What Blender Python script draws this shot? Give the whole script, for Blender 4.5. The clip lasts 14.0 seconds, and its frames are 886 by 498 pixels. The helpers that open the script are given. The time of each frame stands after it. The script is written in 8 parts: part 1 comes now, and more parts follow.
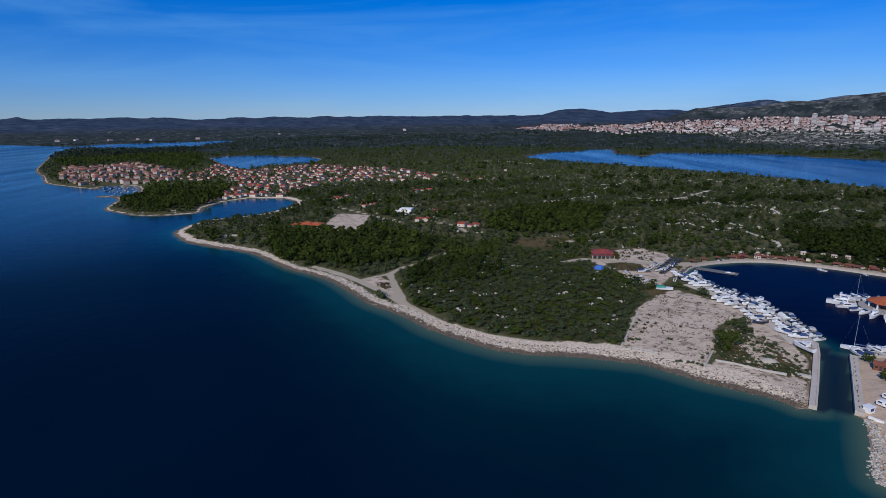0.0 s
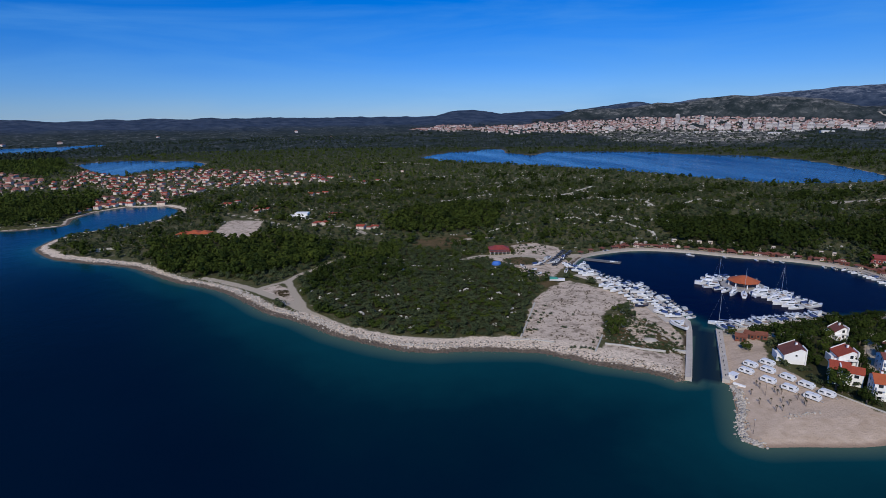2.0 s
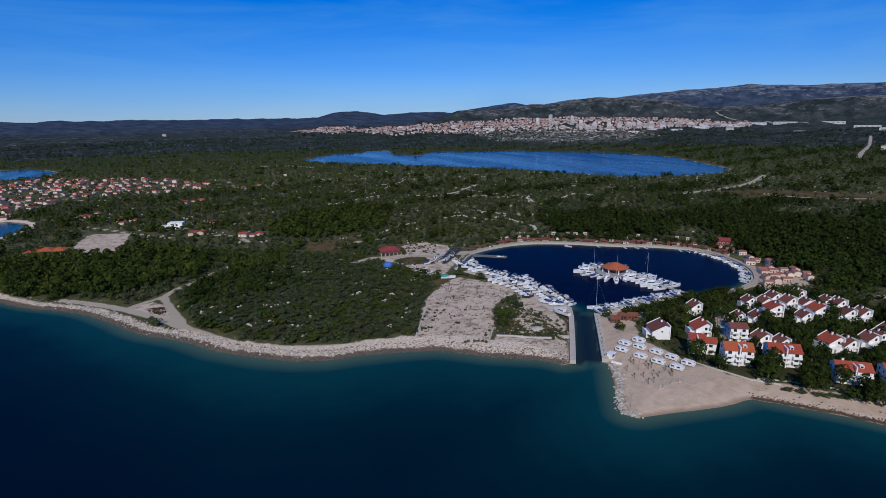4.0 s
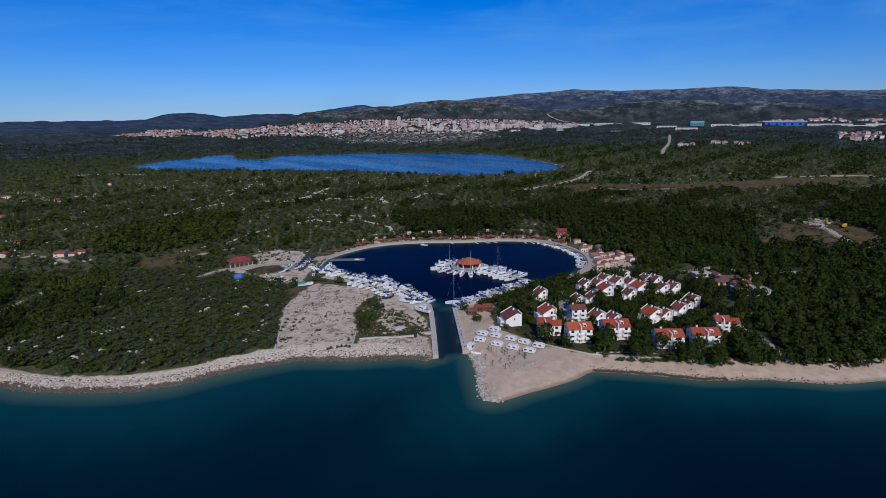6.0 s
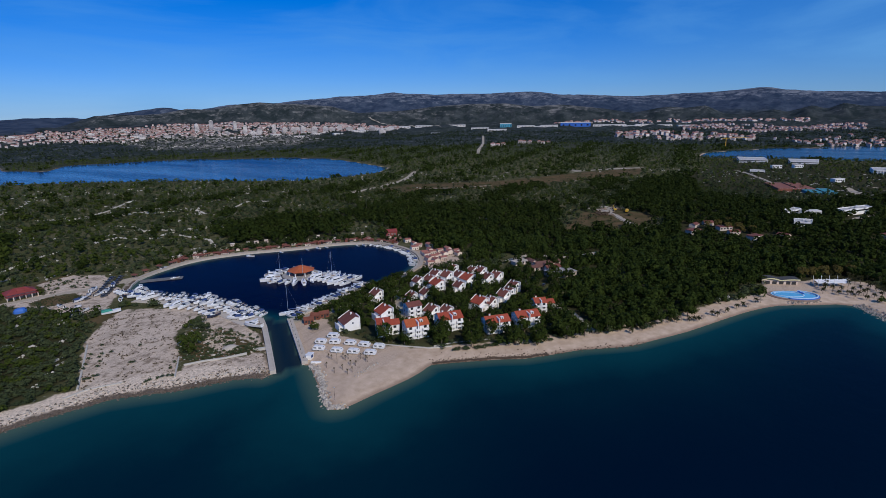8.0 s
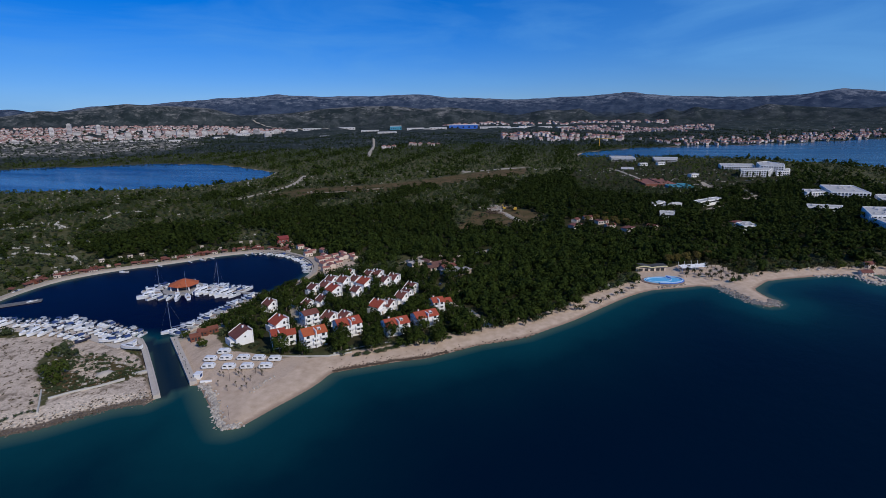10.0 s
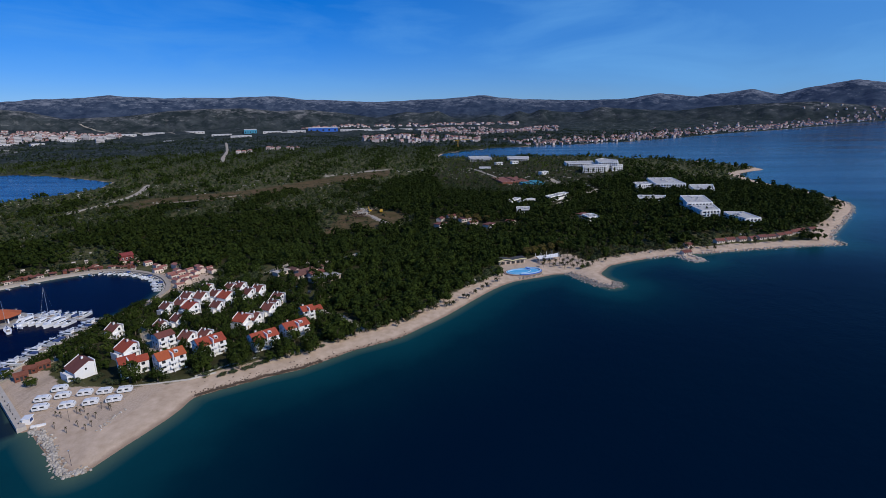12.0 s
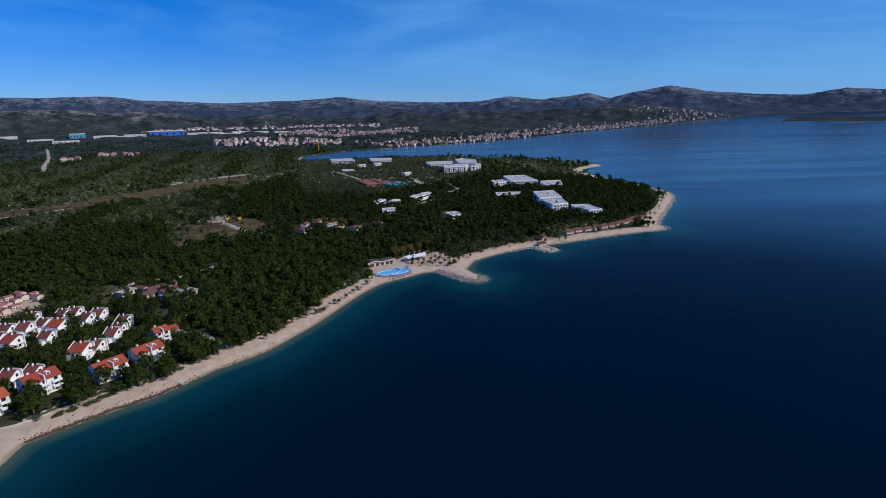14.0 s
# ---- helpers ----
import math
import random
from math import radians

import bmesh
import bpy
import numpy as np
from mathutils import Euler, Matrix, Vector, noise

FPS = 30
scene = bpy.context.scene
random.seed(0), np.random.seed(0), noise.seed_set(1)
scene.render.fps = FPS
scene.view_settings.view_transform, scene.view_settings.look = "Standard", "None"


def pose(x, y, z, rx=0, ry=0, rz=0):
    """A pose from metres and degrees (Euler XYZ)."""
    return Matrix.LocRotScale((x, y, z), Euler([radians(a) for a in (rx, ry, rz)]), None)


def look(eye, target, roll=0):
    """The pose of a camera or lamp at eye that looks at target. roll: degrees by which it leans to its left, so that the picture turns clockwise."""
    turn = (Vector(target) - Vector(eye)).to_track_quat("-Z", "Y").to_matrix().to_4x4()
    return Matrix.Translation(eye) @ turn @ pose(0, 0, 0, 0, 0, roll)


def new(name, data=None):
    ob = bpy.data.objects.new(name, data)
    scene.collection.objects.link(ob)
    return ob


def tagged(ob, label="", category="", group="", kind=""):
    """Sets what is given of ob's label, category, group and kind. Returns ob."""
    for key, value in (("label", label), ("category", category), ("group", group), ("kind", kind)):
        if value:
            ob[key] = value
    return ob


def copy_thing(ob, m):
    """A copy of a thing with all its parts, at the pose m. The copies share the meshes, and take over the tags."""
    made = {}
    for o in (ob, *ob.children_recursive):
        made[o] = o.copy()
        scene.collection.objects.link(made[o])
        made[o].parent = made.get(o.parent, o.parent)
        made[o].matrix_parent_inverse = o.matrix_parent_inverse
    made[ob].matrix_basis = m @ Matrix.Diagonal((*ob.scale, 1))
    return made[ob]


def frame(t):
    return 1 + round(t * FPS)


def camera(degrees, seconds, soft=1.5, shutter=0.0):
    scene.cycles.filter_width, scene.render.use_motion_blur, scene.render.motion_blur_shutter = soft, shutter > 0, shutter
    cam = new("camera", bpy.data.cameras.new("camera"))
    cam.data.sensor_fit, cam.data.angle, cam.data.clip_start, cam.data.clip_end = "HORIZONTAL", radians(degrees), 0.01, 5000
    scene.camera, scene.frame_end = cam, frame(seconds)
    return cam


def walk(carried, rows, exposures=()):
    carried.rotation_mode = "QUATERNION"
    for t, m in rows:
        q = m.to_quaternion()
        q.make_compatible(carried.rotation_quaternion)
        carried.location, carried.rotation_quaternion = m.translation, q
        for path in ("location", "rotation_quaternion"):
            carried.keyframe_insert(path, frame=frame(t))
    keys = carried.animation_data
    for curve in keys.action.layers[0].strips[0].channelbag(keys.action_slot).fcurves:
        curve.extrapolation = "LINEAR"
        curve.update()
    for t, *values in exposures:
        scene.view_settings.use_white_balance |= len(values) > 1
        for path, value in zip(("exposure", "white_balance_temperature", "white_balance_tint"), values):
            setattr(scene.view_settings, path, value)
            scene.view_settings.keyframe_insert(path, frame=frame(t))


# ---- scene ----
# A flying camera that hangs 110 m over the sea and turns to the right.
EYE = (0.0, 0.0, 110.0)
cam = camera(78.7, 14.0, soft=0.6)
TURN = [
    (0, -0.00, -13.83, -0.57),
    (0.5, 1.80, -13.83, -0.57),
    (1, 3.85, -13.81, -0.64),
    (1.5, 6.66, -13.81, -0.63),
    (2, 10.84, -13.82, -0.72),
    (2.5, 14.34, -13.84, -0.78),
    (5, 28.74, -13.89, -0.91),
    (5.5, 32.68, -13.91, -0.83),
    (6, 38.20, -13.91, -0.92),
    (6.5, 43.98, -13.89, -1.01),
    (7, 49.03, -13.92, -1.05),
    (7.5, 52.94, -13.92, -1.15),
    (8, 56.34, -13.93, -1.12),
    (8.5, 59.48, -13.95, -1.12),
    (9, 62.75, -13.95, -1.13),
    (11.5, 76.96, -13.88, -1.25),
    (12, 81.97, -13.94, -1.30),
    (12.5, 86.01, -13.96, -1.30),
    (13, 89.02, -13.99, -1.31),
    (13.5, 91.80, -14.02, -1.30),
    (14, 96.28, -14.07, -1.37),
]
walk(cam, [(t, pose(*EYE, 90 + pitch, 0, -right) @ pose(0, 0, 0, 0, 0, roll)) for t, right, pitch, roll in TURN],
     exposures=((0, -0.70), (2.5, -0.72), (5.5, -0.76), (9, -0.80), (11.5, -0.72), (14, -0.63)))

# ---- light ----
SUN_FROM, SUN_UP = 208.0, 37.0  # degrees clockwise from +y, degrees up
world = bpy.data.worlds.new("daylight")
scene.world = world
world.use_nodes = True
wn, wl = world.node_tree.nodes, world.node_tree.links
wn.clear()
sky = wn.new("ShaderNodeTexSky")
sky.sky_type, sky.sun_disc = "NISHITA", False
sky.sun_elevation, sky.sun_rotation = radians(SUN_UP), radians(SUN_FROM)
sky.altitude, sky.air_density, sky.dust_density, sky.ozone_density = 110.0, 1.0, 0.0, 1.5
tone = wn.new("ShaderNodeHueSaturation")
tone.inputs["Saturation"].default_value = 1.17
tone.inputs["Value"].default_value = 1.0
# a cold, clear sky after wind
cold = wn.new("ShaderNodeMix")
cold.data_type, cold.blend_type = "RGBA", "MULTIPLY"
cold.inputs["Factor"].default_value = 1.0
cold.inputs["B"].default_value = (0.46, 0.72, 1.46, 1)
wl.new(sky.outputs[0], cold.inputs["A"])
wl.new(cold.outputs["Result"], tone.inputs["Color"])
# thin cirrus, stretched along one direction
wc = wn.new("ShaderNodeTexCoord")
wm = wn.new("ShaderNodeMapping")
wm.inputs["Rotation"].default_value = (0.1, 0.15, 0.6)
wm.inputs["Scale"].default_value = (1.1, 2.0, 9.0)
wl.new(wc.outputs["Generated"], wm.inputs["Vector"])
wz = wn.new("ShaderNodeTexNoise")
wz.inputs["Scale"].default_value, wz.inputs["Detail"].default_value = 1.6, 7.0
wz.inputs["Roughness"].default_value, wz.inputs["Distortion"].default_value = 0.55, 0.6
wl.new(wm.outputs[0], wz.inputs["Vector"])
wr = wn.new("ShaderNodeMapRange")
wr.inputs["From Min"].default_value, wr.inputs["From Max"].default_value = 0.42, 0.74
wr.inputs["To Max"].default_value = 0.42
wl.new(wz.outputs["Fac"], wr.inputs["Value"])
wx = wn.new("ShaderNodeMix")
wx.data_type = "RGBA"
wx.inputs["B"].default_value = (2.0, 5.7, 11.6, 1)
# a thin milky veil that thickens towards the sun's side of the sky
veil = wn.new("ShaderNodeVectorMath")
veil.operation = "DOT_PRODUCT"
veil.inputs[1].default_value = (math.sin(radians(155)), math.cos(radians(155)), 0)
wl.new(wc.outputs["Generated"], veil.inputs[0])
vr = wn.new("ShaderNodeMapRange")
vr.inputs["From Min"].default_value, vr.inputs["From Max"].default_value = 0.0, 1.0
vr.inputs["To Max"].default_value = 0.5
wl.new(veil.outputs["Value"], vr.inputs["Value"])
# the veil lies low and thins out overhead
split = wn.new("ShaderNodeSeparateXYZ")
wl.new(wc.outputs["Generated"], split.inputs[0])
vz = wn.new("ShaderNodeMapRange")
vz.inputs["From Min"].default_value, vz.inputs["From Max"].default_value = 0.22, 0.6
vz.inputs["To Min"].default_value, vz.inputs["To Max"].default_value = 1.0, 0.0
wl.new(split.outputs["Z"], vz.inputs["Value"])
vm = wn.new("ShaderNodeMath")
vm.operation = "MULTIPLY"
wl.new(vr.outputs[0], vm.inputs[0])
wl.new(vz.outputs[0], vm.inputs[1])
va = wn.new("ShaderNodeMath")
wl.new(wr.outputs[0], va.inputs[0])
wl.new(vm.outputs[0], va.inputs[1])
wl.new(va.outputs[0], wx.inputs["Factor"])
wl.new(tone.outputs[0], wx.inputs["A"])
wb = wn.new("ShaderNodeBackground")
wb.inputs["Strength"].default_value = 0.111
wl.new(wx.outputs["Result"], wb.inputs["Color"])
wo = wn.new("ShaderNodeOutputWorld")
wl.new(wb.outputs[0], wo.inputs["Surface"])

sun = new("sun", bpy.data.lights.new("sun", "SUN"))
sun.data.energy, sun.data.angle, sun.data.color = 5.0, radians(0.53), (1.0, 0.935, 0.84)
sun_way = Vector((math.sin(radians(SUN_FROM)) * math.cos(radians(SUN_UP)), math.cos(radians(SUN_FROM)) * math.cos(radians(SUN_UP)), math.sin(radians(SUN_UP))))
sun.matrix_world = look(tuple(sun_way * 600), (0, 0, 0))

# ---- materials ----


def material(name):
    m = bpy.data.materials.new(name)
    m.use_nodes = True
    return m, m.node_tree.nodes, m.node_tree.links, m.node_tree.nodes["Principled BSDF"]


def noise_node(n, l, scale, detail=4.0, rough=0.55, vector=None):
    z = n.new("ShaderNodeTexNoise")
    z.inputs["Scale"].default_value, z.inputs["Detail"].default_value, z.inputs["Roughness"].default_value = scale, detail, rough
    if vector is None:
        g = n.new("ShaderNodeNewGeometry")
        vector = g.outputs["Position"]
    l.new(vector, z.inputs["Vector"])
    return z.outputs["Fac"]


def ramp(n, l, value, lo, hi, a=0.0, b=1.0):
    r = n.new("ShaderNodeMapRange")
    r.inputs["From Min"].default_value, r.inputs["From Max"].default_value = lo, hi
    r.inputs["To Min"].default_value, r.inputs["To Max"].default_value = a, b
    l.new(value, r.inputs["Value"])
    return r.outputs[0]


def mix(n, l, fac, a, b):
    x = n.new("ShaderNodeMix")
    x.data_type = "RGBA"
    for key, v in (("A", a), ("B", b)):
        if isinstance(v, tuple):
            x.inputs[key].default_value = (*v, 1)
        else:
            l.new(v, x.inputs[key])
    if isinstance(fac, float):
        x.inputs["Factor"].default_value = fac
    else:
        l.new(fac, x.inputs["Factor"])
    return x.outputs["Result"]


def calc(n, l, op, a, b=0.0):
    x = n.new("ShaderNodeMath")
    x.operation = op
    for i, v in enumerate((a, b)):
        if isinstance(v, (int, float)):
            x.inputs[i].default_value = v
        else:
            l.new(v, x.inputs[i])
    return x.outputs[0]


def attr(n, name):
    a = n.new("ShaderNodeAttribute")
    a.attribute_name = name
    return a.outputs["Fac"]


def bump(n, l, b, height, strength, distance):
    u = n.new("ShaderNodeBump")
    u.inputs["Strength"].default_value, u.inputs["Distance"].default_value = strength, distance
    l.new(height, u.inputs["Height"])
    l.new(u.outputs[0], b.inputs["Normal"])


def surface(name, a, b, scale=1.0, rough=0.8, metal=0.0, fine=8.0, relief=0.02, island=0.0, piece=0.0):
    """A matt or glossy surface of two near colours, mottled at two scales."""
    m, n, l, p = material(name)
    big, small = noise_node(n, l, scale), noise_node(n, l, scale * fine, 3.0)
    f = calc(n, l, "ADD", ramp(n, l, big, 0.3, 0.7, 0, 0.6), ramp(n, l, small, 0.3, 0.7, 0, 0.4))
    if island:
        g = n.new("ShaderNodeNewGeometry")
        f = calc(n, l, "ADD", calc(n, l, "MULTIPLY", f, 1 - island), calc(n, l, "MULTIPLY", g.outputs["Random Per Island"], island))
    if piece:
        o = n.new("ShaderNodeObjectInfo")
        f = calc(n, l, "ADD", calc(n, l, "MULTIPLY", f, 1 - piece), calc(n, l, "MULTIPLY", o.outputs["Random"], piece))
    l.new(mix(n, l, f, a, b), p.inputs["Base Color"])
    p.inputs["Roughness"].default_value, p.inputs["Metallic"].default_value = rough, metal
    if relief:
        bump(n, l, p, small, 0.5, relief)
    return m


def foliage(name, a, b, c):
    m, n, l, p = material(name)
    g = n.new("ShaderNodeNewGeometry")
    col = mix(n, l, calc(n, l, "ADD", calc(n, l, "MULTIPLY", g.outputs["Random Per Island"], 0.35), calc(n, l, "MULTIPLY", attr(n, "tint"), 0.65)), a, b)
    o = n.new("ShaderNodeObjectInfo")
    spread = noise_node(n, l, 0.02, 3.0)
    col = mix(n, l, ramp(n, l, spread, 0.42, 0.68, 0.0, 0.7), col, c)
    grain = noise_node(n, l, 0.9, 2.0)
    col = mix(n, l, ramp(n, l, grain, 0.35, 0.7, 0.0, 0.4), col, a)
    h = n.new("ShaderNodeHueSaturation")
    l.new(col, h.inputs["Color"])
    l.new(ramp(n, l, o.outputs["Random"], 0, 1, 0.85, 1.15), h.inputs["Value"])
    l.new(h.outputs[0], p.inputs["Base Color"])
    p.inputs["Roughness"].default_value = 0.75
    p.inputs["Specular IOR Level"].default_value = 0.04
    # thin leaves let some light through
    leaf, both = n.new("ShaderNodeBsdfTranslucent"), n.new("ShaderNodeMixShader")
    l.new(h.outputs[0], leaf.inputs["Color"])
    both.inputs[0].default_value = 0.22
    l.new(p.outputs[0], both.inputs[1])
    l.new(leaf.outputs[0], both.inputs[2])
    l.new(both.outputs[0], n["Material Output"].inputs["Surface"])
    return m


def tiled_roof(name, a, b):
    """Clay tiles: courses down the slope, mottled tile by tile."""
    m, n, l, p = material(name)
    t = n.new("ShaderNodeTexCoord")
    w = n.new("ShaderNodeTexWave")
    w.wave_type, w.bands_direction = "BANDS", "X"
    w.inputs["Scale"].default_value = 1.1
    w.inputs["Distortion"].default_value = 0.6
    l.new(t.outputs["Object"], w.inputs["Vector"])
    spot = noise_node(n, l, 2.2, 4.0)
    blot = noise_node(n, l, 0.35, 3.0)
    o = n.new("ShaderNodeObjectInfo")
    f = calc(n, l, "ADD", ramp(n, l, spot, 0.3, 0.7, 0, 0.5), ramp(n, l, blot, 0.3, 0.7, 0, 0.3))
    f = calc(n, l, "ADD", f, ramp(n, l, o.outputs["Random"], 0, 1, -0.15, 0.3))
    l.new(mix(n, l, f, a, b), p.inputs["Base Color"])
    p.inputs["Roughness"].default_value = 0.85
    bump(n, l, p, w.outputs["Fac"], 0.7, 0.06)
    return m


def ground_material():
    m, n, l, p = material("coastal_ground")
    sdc, lot, road, east, wood, field = (attr(n, k) for k in ("sdc", "sdl", "sdr", "east", "wood", "field"))
    edge = noise_node(n, l, 0.12, 5.0, 0.65)
    rough_edge = ramp(n, l, edge, 0.25, 0.75, -1.0, 1.0)
    fine = noise_node(n, l, 1.3, 4.0, 0.6)
    wide = noise_node(n, l, 0.02, 4.0)
    # scrub floor: dry grass, red earth, bare limestone
    floor = mix(n, l, ramp(n, l, edge, 0.35, 0.65), (0.060, 0.068, 0.026), (0.122, 0.112, 0.060))
    floor = mix(n, l, ramp(n, l, wide, 0.45, 0.65), floor, (0.072, 0.072, 0.027))
    stones = noise_node(n, l, 0.35, 6.0, 0.7)
    floor = mix(n, l, ramp(n, l, stones, 0.60, 0.68, 0.0, 0.8), floor, (0.34, 0.32, 0.28))
    # far plain: a little distance haze is mixed into these floor colours
    farfloor = mix(n, l, ramp(n, l, wide, 0.4, 0.6), (0.019, 0.029, 0.025), (0.037, 0.047, 0.042))
    karst = noise_node(n, l, 0.035, 7.0, 0.75)
    farfloor = mix(n, l, ramp(n, l, karst, 0.54, 0.64, 0.0, 0.75), farfloor, (0.20, 0.20, 0.195))
    # the hills: grey limestone showing through thin scrub, in gullies and bands; blue distance haze is put into their
    # colours
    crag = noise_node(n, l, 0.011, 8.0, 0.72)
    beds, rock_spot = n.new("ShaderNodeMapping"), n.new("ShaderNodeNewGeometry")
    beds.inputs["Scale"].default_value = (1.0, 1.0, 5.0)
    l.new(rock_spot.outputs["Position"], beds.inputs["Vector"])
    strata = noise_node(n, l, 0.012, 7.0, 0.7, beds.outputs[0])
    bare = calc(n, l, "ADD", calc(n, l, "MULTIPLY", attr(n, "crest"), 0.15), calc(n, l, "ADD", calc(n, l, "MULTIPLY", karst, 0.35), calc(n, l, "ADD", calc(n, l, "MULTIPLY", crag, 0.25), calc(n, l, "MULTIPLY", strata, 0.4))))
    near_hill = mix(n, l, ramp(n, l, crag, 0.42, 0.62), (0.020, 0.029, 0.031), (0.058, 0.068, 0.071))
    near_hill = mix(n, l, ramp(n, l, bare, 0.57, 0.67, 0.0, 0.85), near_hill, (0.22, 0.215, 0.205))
    # the back ridge takes the most haze blue in its base colour
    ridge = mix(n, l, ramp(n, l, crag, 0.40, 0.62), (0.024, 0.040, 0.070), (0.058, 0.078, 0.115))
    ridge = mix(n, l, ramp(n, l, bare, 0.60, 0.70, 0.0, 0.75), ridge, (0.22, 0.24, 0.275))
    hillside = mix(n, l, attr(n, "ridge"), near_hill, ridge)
    # old karst pastures: pale walls and clearance heaps between dark bushes
    pasture = mix(n, l, ramp(n, l, noise_node(n, l, 0.05, 6.0, 0.75), 0.46, 0.56), (0.020, 0.026, 0.018), (0.30, 0.28, 0.24))
    farfloor = mix(n, l, attr(n, "karst"), farfloor, pasture)
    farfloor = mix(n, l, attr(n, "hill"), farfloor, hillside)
    floor = mix(n, l, wood, floor, farfloor)
    floor = mix(n, l, ramp(n, l, calc(n, l, "ADD", field, calc(n, l, "MULTIPLY", rough_edge, 6.0)), -2.0, 3.0, 1.0, 0.0), floor, mix(n, l, ramp(n, l, noise_node(n, l, 0.07, 6.0, 0.7), 0.36, 0.64), (0.056, 0.054, 0.021), (0.150, 0.100, 0.054)))
    # darker ground inside the dense woods and the house gardens
    floor = mix(n, l, calc(n, l, "MULTIPLY", attr(n, "dark_floor"), 0.8), floor, mix(n, l, fine, (0.022, 0.024, 0.011), (0.045, 0.042, 0.022)))
    # gravel lots
    gravel = mix(n, l, ramp(n, l, fine, 0.3, 0.7), (0.46, 0.365, 0.275), (0.71, 0.585, 0.465))
    gravel = mix(n, l, east, gravel, mix(n, l, ramp(n, l, fine, 0.3, 0.7), (0.46, 0.345, 0.25), (0.60, 0.47, 0.36)))
    weeds = calc(n, l, "SUBTRACT", noise_node(n, l, 0.22, 5.0, 0.7), calc(n, l, "MULTIPLY", east, 0.1))
    gravel = mix(n, l, ramp(n, l, weeds, 0.50, 0.63, 0.0, 0.75), gravel, (0.16, 0.12, 0.08))
    lane, grain_way = n.new("ShaderNodeMapping"), n.new("ShaderNodeNewGeometry")
    lane.inputs["Rotation"].default_value = (0, 0, radians(-18))
    lane.inputs["Scale"].default_value = (0.22, 1.0, 1.0)
    l.new(grain_way.outputs["Position"], lane.inputs["Vector"])
    gravel = mix(n, l, ramp(n, l, noise_node(n, l, 0.16, 6.0, 0.68, lane.outputs[0]), 0.50, 0.62, 0.0, 0.38), gravel, (0.22, 0.175, 0.13))
    inlot = ramp(n, l, calc(n, l, "ADD", lot, calc(n, l, "MULTIPLY", rough_edge, 2.5)), -0.6, 0.6, 1.0, 0.0)
    col = mix(n, l, inlot, floor, gravel)
    # tracks
    inroad = ramp(n, l, calc(n, l, "ADD", road, calc(n, l, "MULTIPLY", rough_edge, 0.8)), -0.5, 0.5, 1.0, 0.0)
    col = mix(n, l, inroad, col, mix(n, l, fine, (0.36, 0.30, 0.22), (0.50, 0.43, 0.34)))
    # the shore: white pebbles in the west, pink sand in the east
    pebbles = mix(n, l, ramp(n, l, noise_node(n, l, 0.8, 6.0, 0.75), 0.32, 0.68), (0.36, 0.285, 0.21), (0.92, 0.77, 0.61))
    sand = mix(n, l, ramp(n, l, noise_node(n, l, 0.25, 5.0), 0.3, 0.7), (0.48, 0.355, 0.25), (0.635, 0.49, 0.365))
    shore = mix(n, l, east, pebbles, sand)
    width = calc(n, l, "ADD", attr(n, "width"), calc(n, l, "MULTIPLY", rough_edge, 3.0))
    onshore = ramp(n, l, calc(n, l, "SUBTRACT", sdc, width), -0.8, 0.8, 1.0, 0.0)
    col = mix(n, l, onshore, col, shore)
    wet_sand = ramp(n, l, calc(n, l, "ADD", sdc, calc(n, l, "MULTIPLY", rough_edge, 0.8)), 0.6, 2.6, 0.75, 0.0)
    wet_rock = ramp(n, l, calc(n, l, "ADD", sdc, calc(n, l, "MULTIPLY", rough_edge, 2.4)), 2.6, 4.2, 0.9, 0.0)
    col = mix(n, l, calc(n, l, "MULTIPLY", wet_rock, calc(n, l, "SUBTRACT", 1.0, east)), col, mix(n, l, fine, (0.045, 0.032, 0.024), (0.13, 0.10, 0.075)))
    col = mix(n, l, calc(n, l, "MULTIPLY", wet_sand, east), col, (0.27, 0.18, 0.125))
    l.new(col, p.inputs["Base Color"])
    p.inputs["Roughness"].default_value = 0.95
    p.inputs["Specular IOR Level"].default_value = 0.03
    bump(n, l, p, noise_node(n, l, 0.9, 6.0, 0.7), 0.6, 0.5)
    return m


